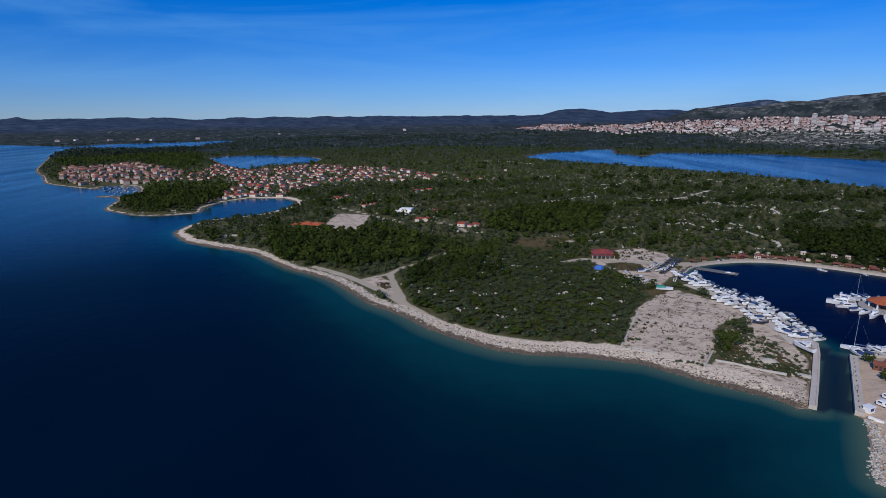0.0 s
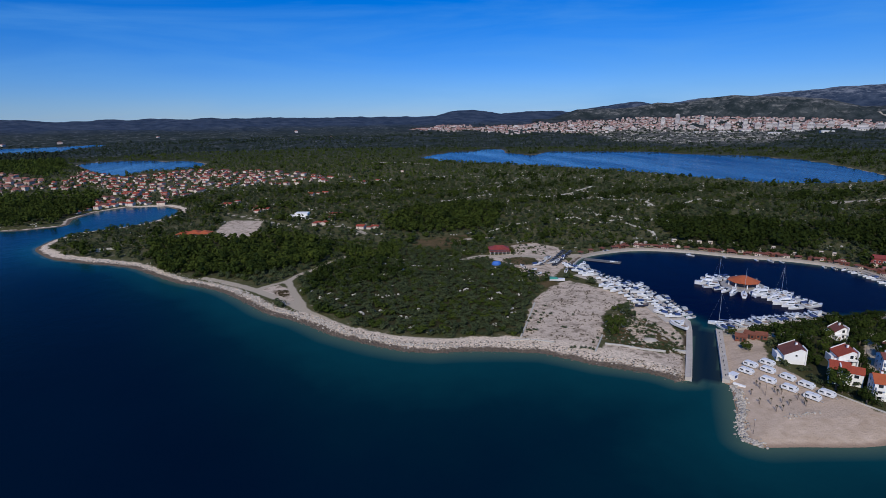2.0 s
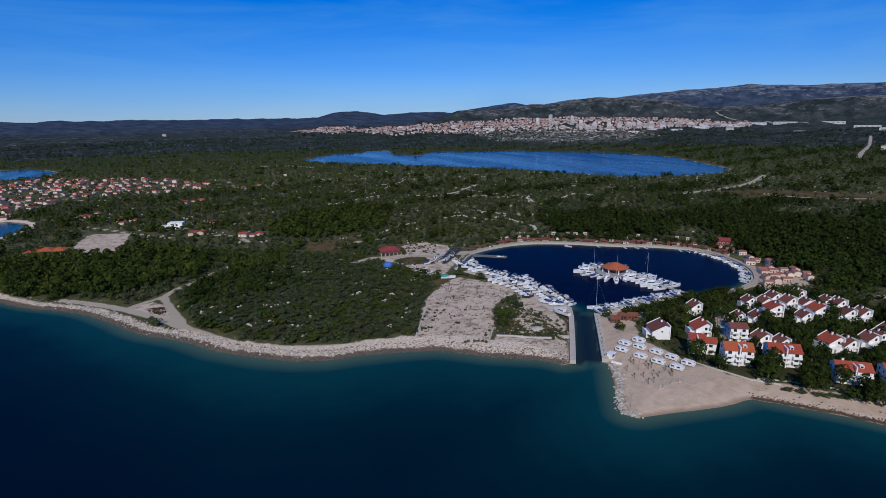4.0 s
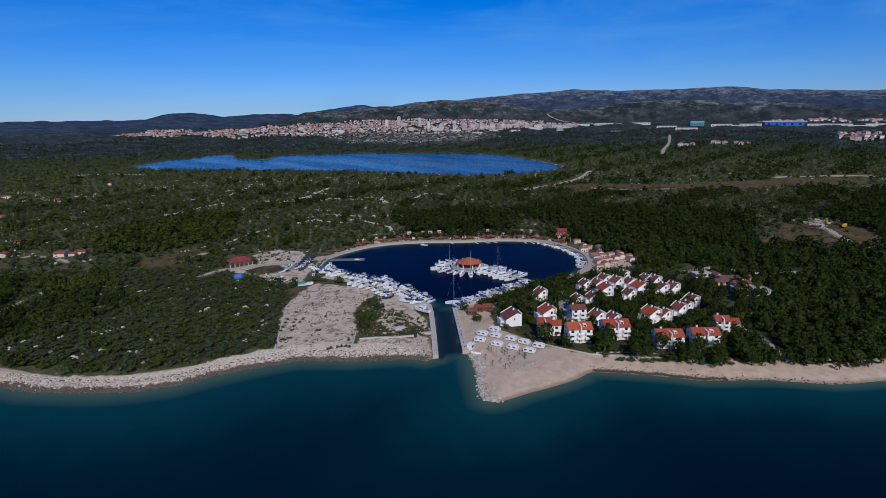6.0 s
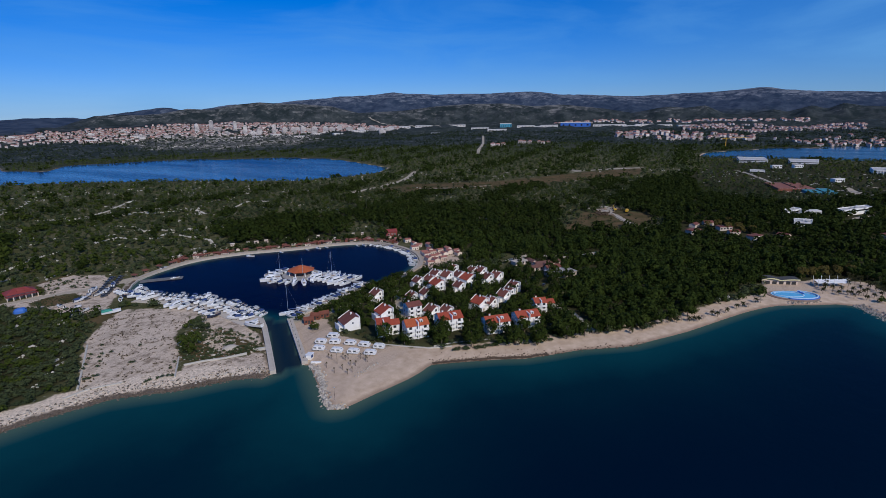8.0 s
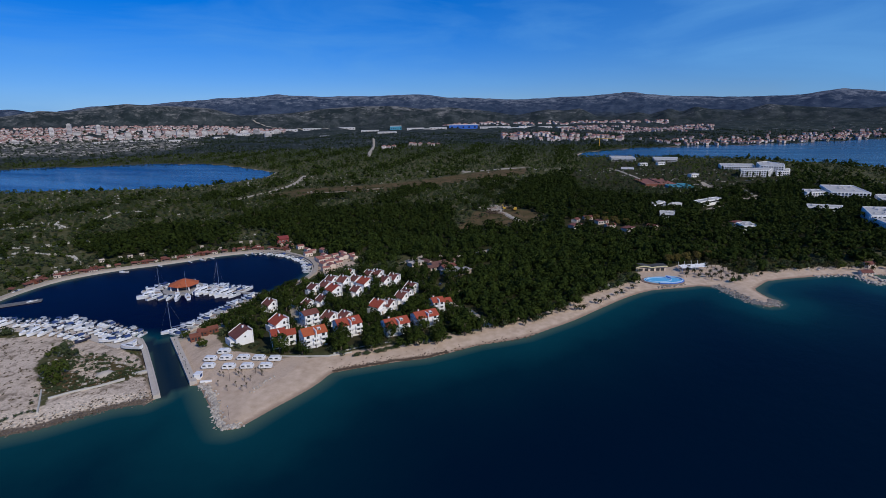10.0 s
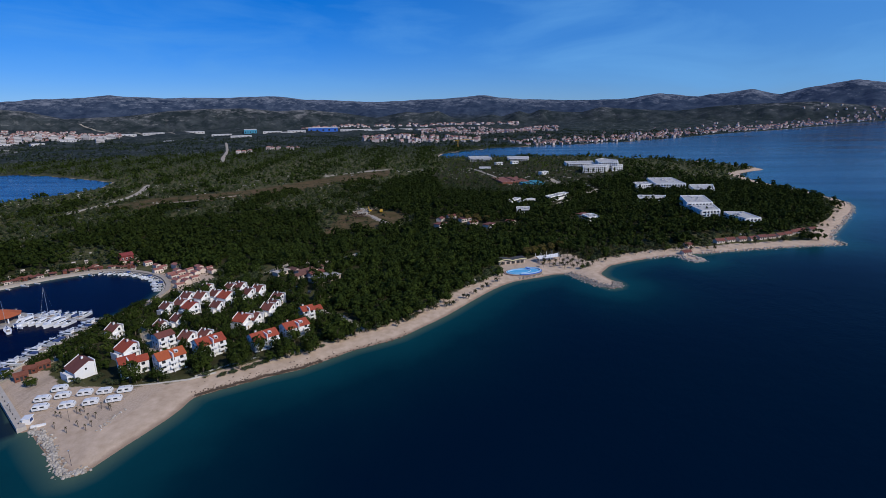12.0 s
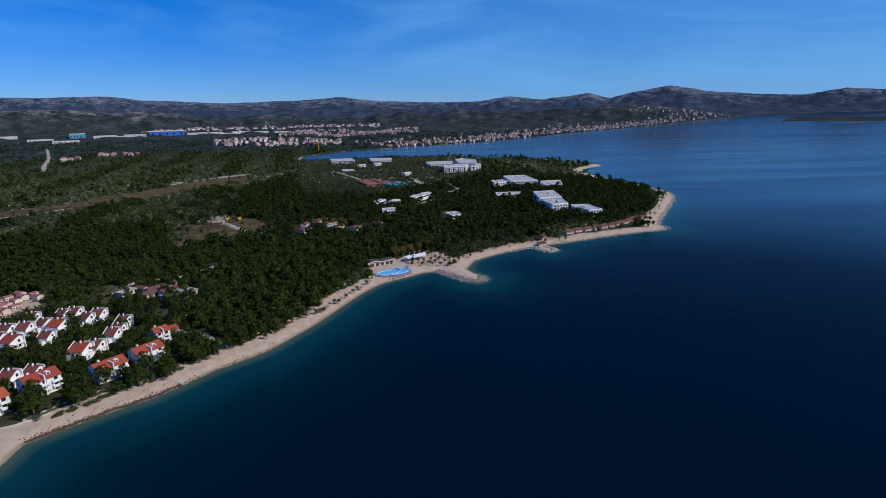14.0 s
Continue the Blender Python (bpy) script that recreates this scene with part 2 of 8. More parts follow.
def water_material():
    """Sea water: its body colour follows the depth of the bed and shifts from west to east, ripples of two sizes."""
    m, n, l, p = material("sea_water")
    depth, inner = attr(n, "depth"), attr(n, "inner")
    ragged = calc(n, l, "ADD", depth, ramp(n, l, noise_node(n, l, 0.05, 4.0), 0.3, 0.7, -4.0, 4.0))
    spot, axes = n.new("ShaderNodeNewGeometry"), n.new("ShaderNodeSeparateXYZ")
    l.new(spot.outputs["Position"], axes.inputs[0])
    # the open water's body colour shifts along x, bluest far out in the east
    west = mix(n, l, ramp(n, l, noise_node(n, l, 0.006, 3.0), 0.35, 0.65), (0.0002, 0.0069, 0.0225), (0.0003, 0.0092, 0.0272))
    deep = mix(n, l, ramp(n, l, axes.outputs["X"], -60.0, 260.0), west, (0.0002, 0.0076, 0.0222))
    deep = mix(n, l, ramp(n, l, axes.outputs["X"], 220.0, 620.0), deep, (0.0006, 0.0062, 0.0290))
    shelf = ramp(n, l, ragged, 0.0, 130.0, 1.0, 0.0)
    col = mix(n, l, calc(n, l, "POWER", shelf, 2.5), deep, (0.0010, 0.036, 0.048))
    col = mix(n, l, ramp(n, l, ragged, 2.0, 42.0, 0.75, 0.0), col, (0.003, 0.053, 0.067))
    col = mix(n, l, ramp(n, l, depth, 0.0, 10.0, 0.9, 0.0), col, (0.075, 0.125, 0.090))
    col = mix(n, l, inner, col, mix(n, l, attr(n, "lake"), (0.0006, 0.0034, 0.024), (0.0006, 0.0045, 0.036)))
    l.new(col, p.inputs["Base Color"])
    p.inputs["IOR"].default_value = 1.33
    # wind slicks, long streaks over the open water
    geo, lay = n.new("ShaderNodeNewGeometry"), n.new("ShaderNodeMapping")
    lay.inputs["Rotation"].default_value = (0, 0, radians(-35))
    lay.inputs["Scale"].default_value = (1.0, 0.14, 1.0)
    l.new(geo.outputs["Position"], lay.inputs["Vector"])
    slick = noise_node(n, l, 0.010, 5.0, 0.6, lay.outputs[0])
    # gloss: a rippled sea mirrors the low sky only at a flat angle
    lw = n.new("ShaderNodeLayerWeight")
    lw.inputs["Blend"].default_value = 0.5
    flat_angle = calc(n, l, "POWER", ramp(n, l, lw.outputs["Facing"], 0.75, 0.97), 2.0)
    gloss = calc(n, l, "MULTIPLY", flat_angle, ramp(n, l, slick, 0.48, 0.68, 0.45, 1.1))
    l.new(calc(n, l, "ADD", gloss, 0.015), p.inputs["Specular IOR Level"])
    l.new(ramp(n, l, slick, 0.4, 0.65, 0.12, 0.26), p.inputs["Roughness"])
    h = calc(n, l, "ADD", calc(n, l, "MULTIPLY", noise_node(n, l, 0.55, 4.0), 0.35), noise_node(n, l, 0.09, 3.0))
    bump(n, l, p, h, 0.35, 0.6)
    return m


def glass_material(name, tint, rough=0.08):
    m, n, l, p = material(name)
    l.new(mix(n, l, noise_node(n, l, 0.5), tint, tuple(v * 1.6 for v in tint)), p.inputs["Base Color"])
    p.inputs["Roughness"].default_value = rough
    return m


GROUND, WATER = ground_material(), water_material()
PLASTER = surface("white_plaster", (0.78, 0.77, 0.74), (0.86, 0.85, 0.83), 0.3, 0.85, relief=0.004)
CREAM = surface("cream_plaster", (0.48, 0.37, 0.30), (0.78, 0.67, 0.56), 0.2, 0.85, relief=0.004, piece=0.6)
VILLAGEWALL = surface("ochre_plaster", (0.46, 0.38, 0.32), (0.74, 0.66, 0.58), 0.2, 0.85, relief=0.004, piece=0.6)
GREYWALL = surface("grey_concrete_panel", (0.48, 0.46, 0.44), (0.68, 0.65, 0.62), 0.05, 0.85, relief=0.004, piece=0.5)
TILES = tiled_roof("clay_roof_tiles", (0.25, 0.036, 0.018), (0.41, 0.085, 0.04))
OLDTILES = tiled_roof("weathered_roof_tiles", (0.115, 0.038, 0.030), (0.23, 0.075, 0.050))
PINKTILES = tiled_roof("faded_pink_tiles", (0.24, 0.085, 0.065), (0.40, 0.165, 0.125))
ORANGE = tiled_roof("orange_roof_tiles", (0.35, 0.068, 0.023), (0.47, 0.12, 0.04))
CONCRETE = surface("quay_concrete", (0.42, 0.37, 0.31), (0.56, 0.50, 0.43), 0.25, 0.9)
ROCK = surface("limestone_rock", (0.22, 0.19, 0.155), (0.62, 0.56, 0.48), 0.5, 0.95, island=0.5, relief=0.1)
GREYROCK = surface("grey_jetty_rock", (0.10, 0.09, 0.08), (0.40, 0.365, 0.32), 0.5, 0.95, island=0.6, relief=0.1)
DRYSTONE = surface("dry_stone", (0.36, 0.34, 0.30), (0.58, 0.55, 0.49), 0.5, 0.95, island=0.4, relief=0.05)
GELCOAT = surface("white_gelcoat", (0.70, 0.71, 0.72), (0.82, 0.83, 0.83), 0.8, 0.25, relief=0.0)
NAVYHULL = surface("navy_gelcoat", (0.015, 0.02, 0.05), (0.03, 0.04, 0.08), 0.8, 0.25, relief=0.0)
GLASS = glass_material("dark_window_glass", (0.015, 0.018, 0.024))
TINT = glass_material("tinted_windscreen", (0.02, 0.025, 0.03))
CANVAS = surface("blue_canvas", (0.018, 0.04, 0.13), (0.04, 0.08, 0.22), 1.0, 0.9)
GREYCANVAS = surface("grey_canvas", (0.30, 0.31, 0.33), (0.45, 0.46, 0.48), 1.0, 0.9)
GREENCANVAS = surface("green_canvas", (0.03, 0.22, 0.17), (0.06, 0.32, 0.25), 1.0, 0.9)
TEAK = surface("weathered_teak", (0.22, 0.16, 0.11), (0.36, 0.28, 0.21), 1.0, 0.8)
PLANK = surface("grey_decking", (0.26, 0.24, 0.22), (0.42, 0.40, 0.37), 0.8, 0.85)
METAL = surface("painted_metal", (0.60, 0.60, 0.60), (0.75, 0.75, 0.75), 1.0, 0.4, 0.6, relief=0.0)
DARK = surface("dark_rubber", (0.02, 0.02, 0.022), (0.04, 0.04, 0.042), 1.0, 0.8)
BARK = surface("grey_brown_bark", (0.10, 0.075, 0.055), (0.19, 0.15, 0.115), 2.0, 0.95)
PINE = foliage("pine_needles", (0.0125, 0.0228, 0.0054), (0.055, 0.078, 0.0148), (0.029, 0.045, 0.0095))
MAQUIS = foliage("maquis_leaves", (0.034, 0.049, 0.023), (0.104, 0.126, 0.057), (0.068, 0.088, 0.041))
LIGHTLEAF = foliage("light_green_leaves", (0.034, 0.054, 0.010), (0.086, 0.112, 0.022), (0.060, 0.080, 0.016))
# far woods: the blue-green haze of distance is mixed into the leaf colours
HAZEPINE = foliage("hazed_far_pine", (0.019, 0.032, 0.021), (0.058, 0.078, 0.044), (0.036, 0.053, 0.033))
AUTUMN = foliage("yellowing_leaves", (0.10, 0.085, 0.025), (0.20, 0.15, 0.045), (0.13, 0.105, 0.035))
PALMLEAF = foliage("palm_fronds", (0.040, 0.042, 0.018), (0.095, 0.085, 0.036), (0.06, 0.058, 0.026))
REDPAINT = surface("red_painted_sheet", (0.17, 0.028, 0.024), (0.28, 0.05, 0.042), 0.4, 0.7)
RUST = surface("rust_red_timber", (0.13, 0.042, 0.026), (0.24, 0.08, 0.045), 0.5, 0.85)
BLUESHEET = surface("blue_steel_cladding", (0.02, 0.10, 0.42), (0.04, 0.16, 0.55), 0.05, 0.6)
TEAL = surface("teal_steel_cladding", (0.04, 0.24, 0.36), (0.07, 0.32, 0.45), 0.05, 0.6)
YELLOW = surface("yellow_machine_paint", (0.60, 0.34, 0.02), (0.75, 0.45, 0.04), 0.8, 0.5)
POOLWATER = glass_material("pool_water", (0.10, 0.36, 0.55), 0.06)
POOLTILE = surface("pale_blue_pool_tiles", (0.42, 0.60, 0.74), (0.55, 0.72, 0.84), 0.6, 0.5)
PAVING = surface("grey_paving", (0.27, 0.25, 0.24), (0.40, 0.38, 0.36), 0.4, 0.9)
CLAYCOURT = surface("clay_court", (0.20, 0.075, 0.05), (0.30, 0.11, 0.07), 0.1, 0.9)
BLUECOURT = surface("blue_green_court", (0.03, 0.20, 0.26), (0.05, 0.27, 0.33), 0.1, 0.9)
ASPHALT = surface("asphalt", (0.045, 0.045, 0.047), (0.075, 0.073, 0.07), 0.5, 0.9)
CARPAINT = surface("dark_car_paint", (0.02, 0.022, 0.03), (0.10, 0.10, 0.11), 0.3, 0.3, piece=0.9, relief=0.0)
SEAWEED = surface("dried_seaweed", (0.055, 0.035, 0.022), (0.12, 0.08, 0.05), 0.5, 0.95)

# ---- the lie of the land ----
FAR_WEST = [(-2231, 2334), (-1882, 2344), (-1512, 2256), (-1481, 2397), (-1155, 2546), (-1045, 2668), (-973, 2621), (-1029, 2375), (-988, 2200), (-1178, 2154), (-1454, 2186)]
VILLAGE_COAST = [(-1443, 2119), (-1306, 1844), (-1098, 1512), (-914, 1222), (-798, 1084), (-710, 965), (-652, 921), (-602, 895), (-549, 863), (-579, 915), (-521, 918), (-471, 837), (-454, 793), (-521, 804), (-516, 786), (-489, 778), (-457, 765), (-449, 734), (-426, 668), (-395, 646), (-358, 621), (-324, 620), (-288, 636), (-302, 678), (-294, 729), (-272, 753), (-223, 750), (-196, 717), (-193, 680), (-210, 632), (-230, 614), (-258, 595), (-270, 566)]
WEST_COAST = [(-269, 531), (-264, 518.5), (-245, 493), (-231, 478.5), (-202.2, 460.9), (-173.5, 446.1), (-155.5, 433.2), (-141.8, 417.8), (-125.9, 400), (-111.5, 385), (-99.5, 376.6), (-87.5, 367.1), (-77.8, 357), (-67.9, 343.6), (-58.5, 330), (-49.4, 315.2), (-41.5, 305.5), (-32.5, 297.9), (-23.8, 289.8), (-15.4, 278.7), (-7.6, 268.3), (4.1, 258.1), (15.1, 248.6), (26.9, 240.8), (39.8, 235.7), (53.2, 234.5), (66.2, 232), (78.6, 228.4), (90.6, 224.2), (100.4, 215.8), (109.3, 207.3), (118.8, 201.3), (127.8, 195.5), (132.5, 190.5), (135.3, 185.6), (139.5, 185.6)]
CHANNEL_WEST = [(141, 184.5), (155, 204.1), (173.1, 230), (180.2, 241.8), (182.8, 264), (185, 286.9), (179.3, 314.5), (168.5, 341.3)]
LAGOON = [(168.4, 363.3), (185.4, 383.1), (213.1, 392.7), (242.1, 393.9), (273.7, 378.7), (304, 354.1), (332.5, 335.9), (352.8, 310.6), (353.1, 287.6), (344.6, 262.1), (332.2, 245.9), (313.4, 232.7), (288.6, 228.6), (265.7, 231.5), (249.1, 232.3), (226.5, 231), (207.4, 229.7), (190.1, 228.1)]
CHANNEL_EAST = [(186.8, 229), (169.5, 203.8), (153.4, 180.6), (154.9, 177.6), (141.4, 157.3), (133.2, 143.6), (132.5, 139.6)]
BEACH = [(132.1, 141.5), (135, 137.9), (138.7, 137.1), (149.4, 135.1), (160.6, 132.5), (169, 130.8), (176, 130.2), (181, 130.5), (184.6, 130), (190.6, 123.6), (197.4, 115.7), (204.4, 107.6), (211.5, 97.2), (221, 88.9), (234.5, 78.1), (241.5, 69.5), (250.5, 59.5), (265.5, 50.2), (283.2, 39.5), (307.9, 27.6), (333.3, 14.6), (350.5, 2), (361, -14.5), (369.4, -26), (371.8, -38.5), (354.1, -48.1), (339.2, -60.7), (343, -65.5), (350.7, -67.9)]
HEADLAND = [(350.7, -67.9), (372.6, -57.6), (394.2, -67.6), (402.3, -77.9), (416, -99.2), (426.4, -123.3), (407.8, -129.7), (413.3, -139), (430.6, -131.9), (436.4, -153.6), (448.6, -188.8), (459.4, -225.4), (470, -268), (487, -264), (568, -318), (642, -366), (689, -384), (730, -384), (806, -381), (883, -366), (986, -375), (1031, -409), (1076, -455), (1140, -433), (1206, -418)]
BAY = [(1335, -317), (1430, -187), (1454, -39), (1440, 107), (1461, 204), (1510, 233), (1639, 187), (1775, 95), (1883, -52), (1986, -261), (2189, -519), (2574, -888), (2813, -1280), (3109, -1763), (3282, -2236), (3452, -2438), (3373, -2693), (3088, -3095), (2898, -3387)]
LAKE = [(216, 1465), (314, 1626), (411, 1690), (545, 1779), (488, 1532), (543, 1457), (621, 1568), (712, 1519), (843, 1470), (958, 1331), (1048, 1186), (1058, 1065), (1005, 920), (965, 835), (923, 752), (843, 714), (749, 723), (672, 758), (619, 860), (578, 962), (486, 1097), (398, 1220), (292, 1323)]
POND = [(-674, 1582), (-640, 1622), (-500, 1603), (-346, 1517), (-328, 1332), (-420, 1296), (-424, 1211), (-462, 1229), (-549, 1358)]
ISLAND = [(2815, -2180), (3080, -2462), (2739, -2751), (2504, -2935), (2283, -2681), (2451, -2467)]
# skyline of the hills: degrees clockwise from +y, degrees up
SKYLINE = [(-60, -0.1), (-38.5, -0.16), (-37.3, 0.05), (-36.3, -0.15), (-29.3, -0.05), (-24.7, -0.26), (-18.6, -0.22), (-12.7, -0.18), (1.1, -0.15), (10.3, -0.18), (11.9, 0.36), (14.1, 0.5), (16.9, -0.02), (19.5, 0.22), (22.0, 0.24), (23.7, 0.12), (26.8, 0.63), (29.9, 0.97), (32.8, 0.75), (35.7, 1.2), (40.7, 1.38), (44.0, 1.74), (49.2, 2.02), (51.6, 2.25), (53.6, 2.04), (59.0, 1.94), (63.1, 2.01), (65.0, 2.06), (69.7, 1.62), (75.9, 1.31), (80.7, 1.45), (86.7, 1.73), (90.0, 1.27), (95.3, 1.0), (101.0, 1.06), (103.3, 1.42), (106.7, 1.05), (111.1, 1.52), (113.3, 0.98), (115.8, 1.58), (118.8, 1.99), (121.7, 1.37), (125.4, 0.99), (129.3, 0.76), (132.3, 1.23), (136.0, 0.9), (150, 0.4)]
FRONT_HILLS = [(-60.0, -3.00), (20.0, -1.00), (24.5, 0.48), (26.7, 0.57), (28.2, 0.50), (29.9, 0.62), (32.0, 1.02), (34.0, 0.90), (36.5, 1.36), (38.4, 1.55), (39.9, 1.43), (42.9, 1.29), (45.4, 1.05), (48.0, 0.36), (50.2, 0.43), (52.5, 0.50), (55.9, 0.88), (59.3, 1.05), (63.0, 1.03), (65.7, 0.70), (68.6, 0.81), (72.6, 0.34), (75.4, -0.16), (77.6, 0.24), (78.6, 0.38), (80.2, 0.23), (81.8, 0.41), (83.4, -0.36), (84.9, -0.49), (87.3, -0.07), (88.3, -0.30), (90.1, 0.22), (91.1, -0.10), (92.3, 0.36), (93.7, 0.09), (96.2, -0.06), (98.1, 0.43), (101.0, 0.14), (105.0, -0.12), (108.4, 0.24), (112.2, 0.36), (115.9, 0.42), (121.9, -0.25), (125.1, -0.08), (129.4, -0.42), (132.5, -0.27), (135.0, -0.24), (145.0, 0.20)]
LOTS = []
LOTS += [[(110.8, 291.5), (132.7, 317), (145.6, 318.7), (162.4, 290), (159.1, 277.7), (139.7, 262), (126.3, 234.6), (113.7, 217.3), (84.5, 238.1)]]
LOTS += [[(121.1, 223.9), (129.2, 220.8), (142.6, 209.8), (152.8, 207), (140.6, 186.6), (131.2, 191.1), (110.4, 203)]]
LOTS += [[(143.8, 248.7), (156.1, 255.6), (154, 232.1), (146.1, 217.7), (139.1, 220.6)]]
LOTS += [[(109, 404), (135.7, 401.4), (168.6, 386.9), (167, 367.4), (140.8, 334.3), (122.9, 342.2), (124.7, 364.3)]]
LOTS += [[(183.1, 224), (199, 223.6), (196.7, 208.8), (185.7, 193.4), (185.9, 165.3), (194.7, 138.6), (185.2, 129.2), (149.5, 135), (132.2, 142.2), (151, 173.5), (152.2, 179.8)]]
LOTS += [[(382.6, 13.8), (412.6, -15), (421.4, -42.5), (398, -53.2), (370.4, -32.9), (357.8, 4.3)]]
LOTS += [[(-122.4, 551.4), (-120, 618), (-81.9, 601.5), (-81, 529), (-100.3, 511.1)]]
LOTS += [[(143.5, 432.7), (165, 434), (178, 416), (171.3, 387.4), (136.5, 400.9)]]
LOTS += [[(132.7, 317), (148.4, 325.4), (168, 294.5), (171.4, 248), (163.7, 222.9), (154.2, 211.1), (157.4, 227.7), (158.6, 276.8), (162.4, 290), (145.6, 318.7)]]
LOTS += [[(346.8, 282.4), (351.4, 265), (354.9, 225.5), (339.2, 210.9), (303, 218.4), (319, 239.5)]]
LOTS += [[(-57.0, 357.7), (-42.9, 358.9), (-37.0, 353.0), (-30.0, 330.5), (-20.7, 303.1), (-28.5, 309.9), (-42.0, 329.5)]]
FIELDS = []
FIELDS += [[(601, 532), (697, 523), (769, 418), (923, 340), (1097, 260), (962, 233), (832, 306), (714, 370), (612, 460)]]
FIELDS += [[(546, 187), (598, 178), (592, 132), (549.8, 116.3), (509.6, 140.3), (497.5, 170.8)]]
FIELDS += [[(66.4, 471.8), (111.5, 481.4), (115.3, 454.3), (81.5, 429.6), (62.6, 444.1)]]
FIELDS += [[(120.7, 437.7), (162.5, 435.9), (161.5, 408.1), (122.2, 409.7)]]
FIELDS += [[(-45.8, 343.9), (-42.0, 349.7), (-36.3, 345.4), (-33.8, 336.7), (-38.1, 332.5)]]
FIELDS += [[(125.4, 232.7), (140.9, 259.7), (160.2, 263), (160.7, 223), (152.2, 208), (142.9, 212.4), (129.2, 220.8)]]
FIELDS += [[(126.8, 324.9), (143.2, 330.2), (143.4, 313.4), (127.7, 308.6)]]
FIELDS += [[(335.9, 138.8), (343.1, 125.6), (333.8, 120.1), (325.4, 132.8)]]
FIELDS += [[(575, 195), (548, 152), (496.2, 141.9), (485.4, 173.7), (464.5, 180.5), (512.8, 186.7)]]
GRASS_ISLE = [(122.1, 389.2), (133.1, 394.3), (146.3, 387.2), (147.8, 375.3), (139.6, 366.7), (127.4, 370.5), (121.2, 381.5)]
FIELDS += [GRASS_ISLE]
DENSE = []
DENSE += [[(424, 364), (480, 262), (483.5, 177.4), (526.6, 105.8), (692, -155), (463.4, -109), (422.4, -49.1), (378.6, 18.8), (321.2, 36.2), (264.5, 65.2), (239.3, 93.3), (274.4, 117.6), (326.4, 107.6), (387.5, 201.7), (346, 252.2), (390, 308.8)]]
DENSE += [[(-26.2, 373.5), (7.1, 412.3), (54.8, 438.4), (104.2, 408.5), (117.9, 341.5), (125.7, 312.5), (104.1, 279.6), (84.1, 245.6), (49, 249.9), (13.2, 265.6), (-18.8, 311.6)]]
DENSE += [[(-175, 531), (-123, 515.1), (-52.5, 525.2), (-1.9, 461.6), (-15.2, 413.2), (-56.8, 389.7), (-103.7, 391.5), (-151, 446.9)]]
DENSE += [[(47.2, 581.3), (152, 664), (195, 620), (148.3, 502.1), (77.1, 492.8), (41.8, 512.5)]]
DENSE += [[(-457, 752), (-488, 892), (-368, 921), (-306, 780), (-305, 666), (-387, 663)]]
DENSE += [[(-1061, 1483), (-1296, 1931), (-872, 1959), (-624, 1429), (-560, 1191), (-815, 1452), (-938, 1347)]]
DENSE += [[(510.4, 121.1), (481.5, -9.9), (495.5, -173.8), (547, -286), (708, -368), (908, -316), (1321, -35), (1326, 179), (753, 90), (559.8, 103.5)]]
DENSE += [[(438, 445), (529, 405), (565, 300), (608, 237), (435.4, 164.8), (335.1, 196.6), (393.1, 246.6), (407, 309)]]
DENSE += [[(308, 489), (403, 491), (430, 428), (366, 349), (288.7, 399.7)]]
DENSE += [[(625, 177), (844, 209), (1171, 136), (1354, 47), (1321, -118), (1088, -96), (1007, 36), (782, 93), (559.8, 103.5)]]
LIGHTLY = [

    [(184.7, 169.5), (195.7, 139.4), (208.1, 128), (237.9, 95.8), (277.9, 101.4), (327.8, 140.5), (328.8, 180.7), (314.9, 205.6), (278, 222.7), (216.8, 215.7), (192.1, 200.4)],
    [(366.3, 185.8), (380.1, 153.2), (360.8, 117), (319.2, 112.8), (311.5, 145.7), (328.6, 173.7)],
    [(371.7, 16.6), (404.4, 15.1), (423.8, -11.5), (429.3, -43.1), (398, -53.2), (370.4, -32.9)],
]
KARST = [(1241, 2686), (1593, 3208), (1889, 3011), (2129, 2719), (2059, 2166), (1730, 1774), (1387, 1631), (1189, 1756), (1075, 2045)]
ROADS = []
ROADS += [([(-55.9, 354.1), (-37.9, 368.4), (-32.8, 379.9), (-19, 396.5), (0.4, 423.5), (21.7, 437.8)], 2.0)]
ROADS += [([(-37.9, 368.4), (-33, 344.4), (-23.3, 306)], 2.4)]
ROADS += [([(-97, 389.9), (-79.4, 375.6), (-55.3, 350.2), (-33.5, 321), (-18.1, 298), (1.4, 271.1), (24.1, 254.5), (48.2, 245.6), (74.7, 241.6), (90, 238.6)], 2.6)]
ROADS += [([(565, 533), (603, 546), (668, 556), (736, 572), (800, 602), (868, 642)], 5.0)]
ROADS += [([(597, 201), (590, 178), (571, 160), (552, 147), (536, 134), (522.7, 122), (528, 108)], 3.6)]
ROADS += [([(612, 176), (594, 172), (585, 176)], 6.0)]
ROADS += [([(940, 347), (985, 334), (1030, 308), (1068, 270), (1074, 250)], 5.0)]
ROADS += [([(1030, 308), (1062, 296), (1090, 262)], 7.0)]
ROADS += [([(1285, 737), (1463, 834), (1701, 955), (2091, 1173)], 5.0)]
ROADS += [([(-131, 663), (-99, 624), (-63.6, 577.3), (-40.6, 549.9)], 3.0)]
ROADS += [([(-41, 671), (-3.3, 684.6), (40, 718), (50, 730)], 3.0)]
ROADS += [([(93.8, 396.1), (108.5, 402.1), (129.5, 396.9), (163.3, 385.9), (185, 389.5)], 3.5)]
ROADS += [([(354.1, 179.7), (379.5, 172.3), (388.3, 142.2), (419.7, 124.4)], 2.5)]
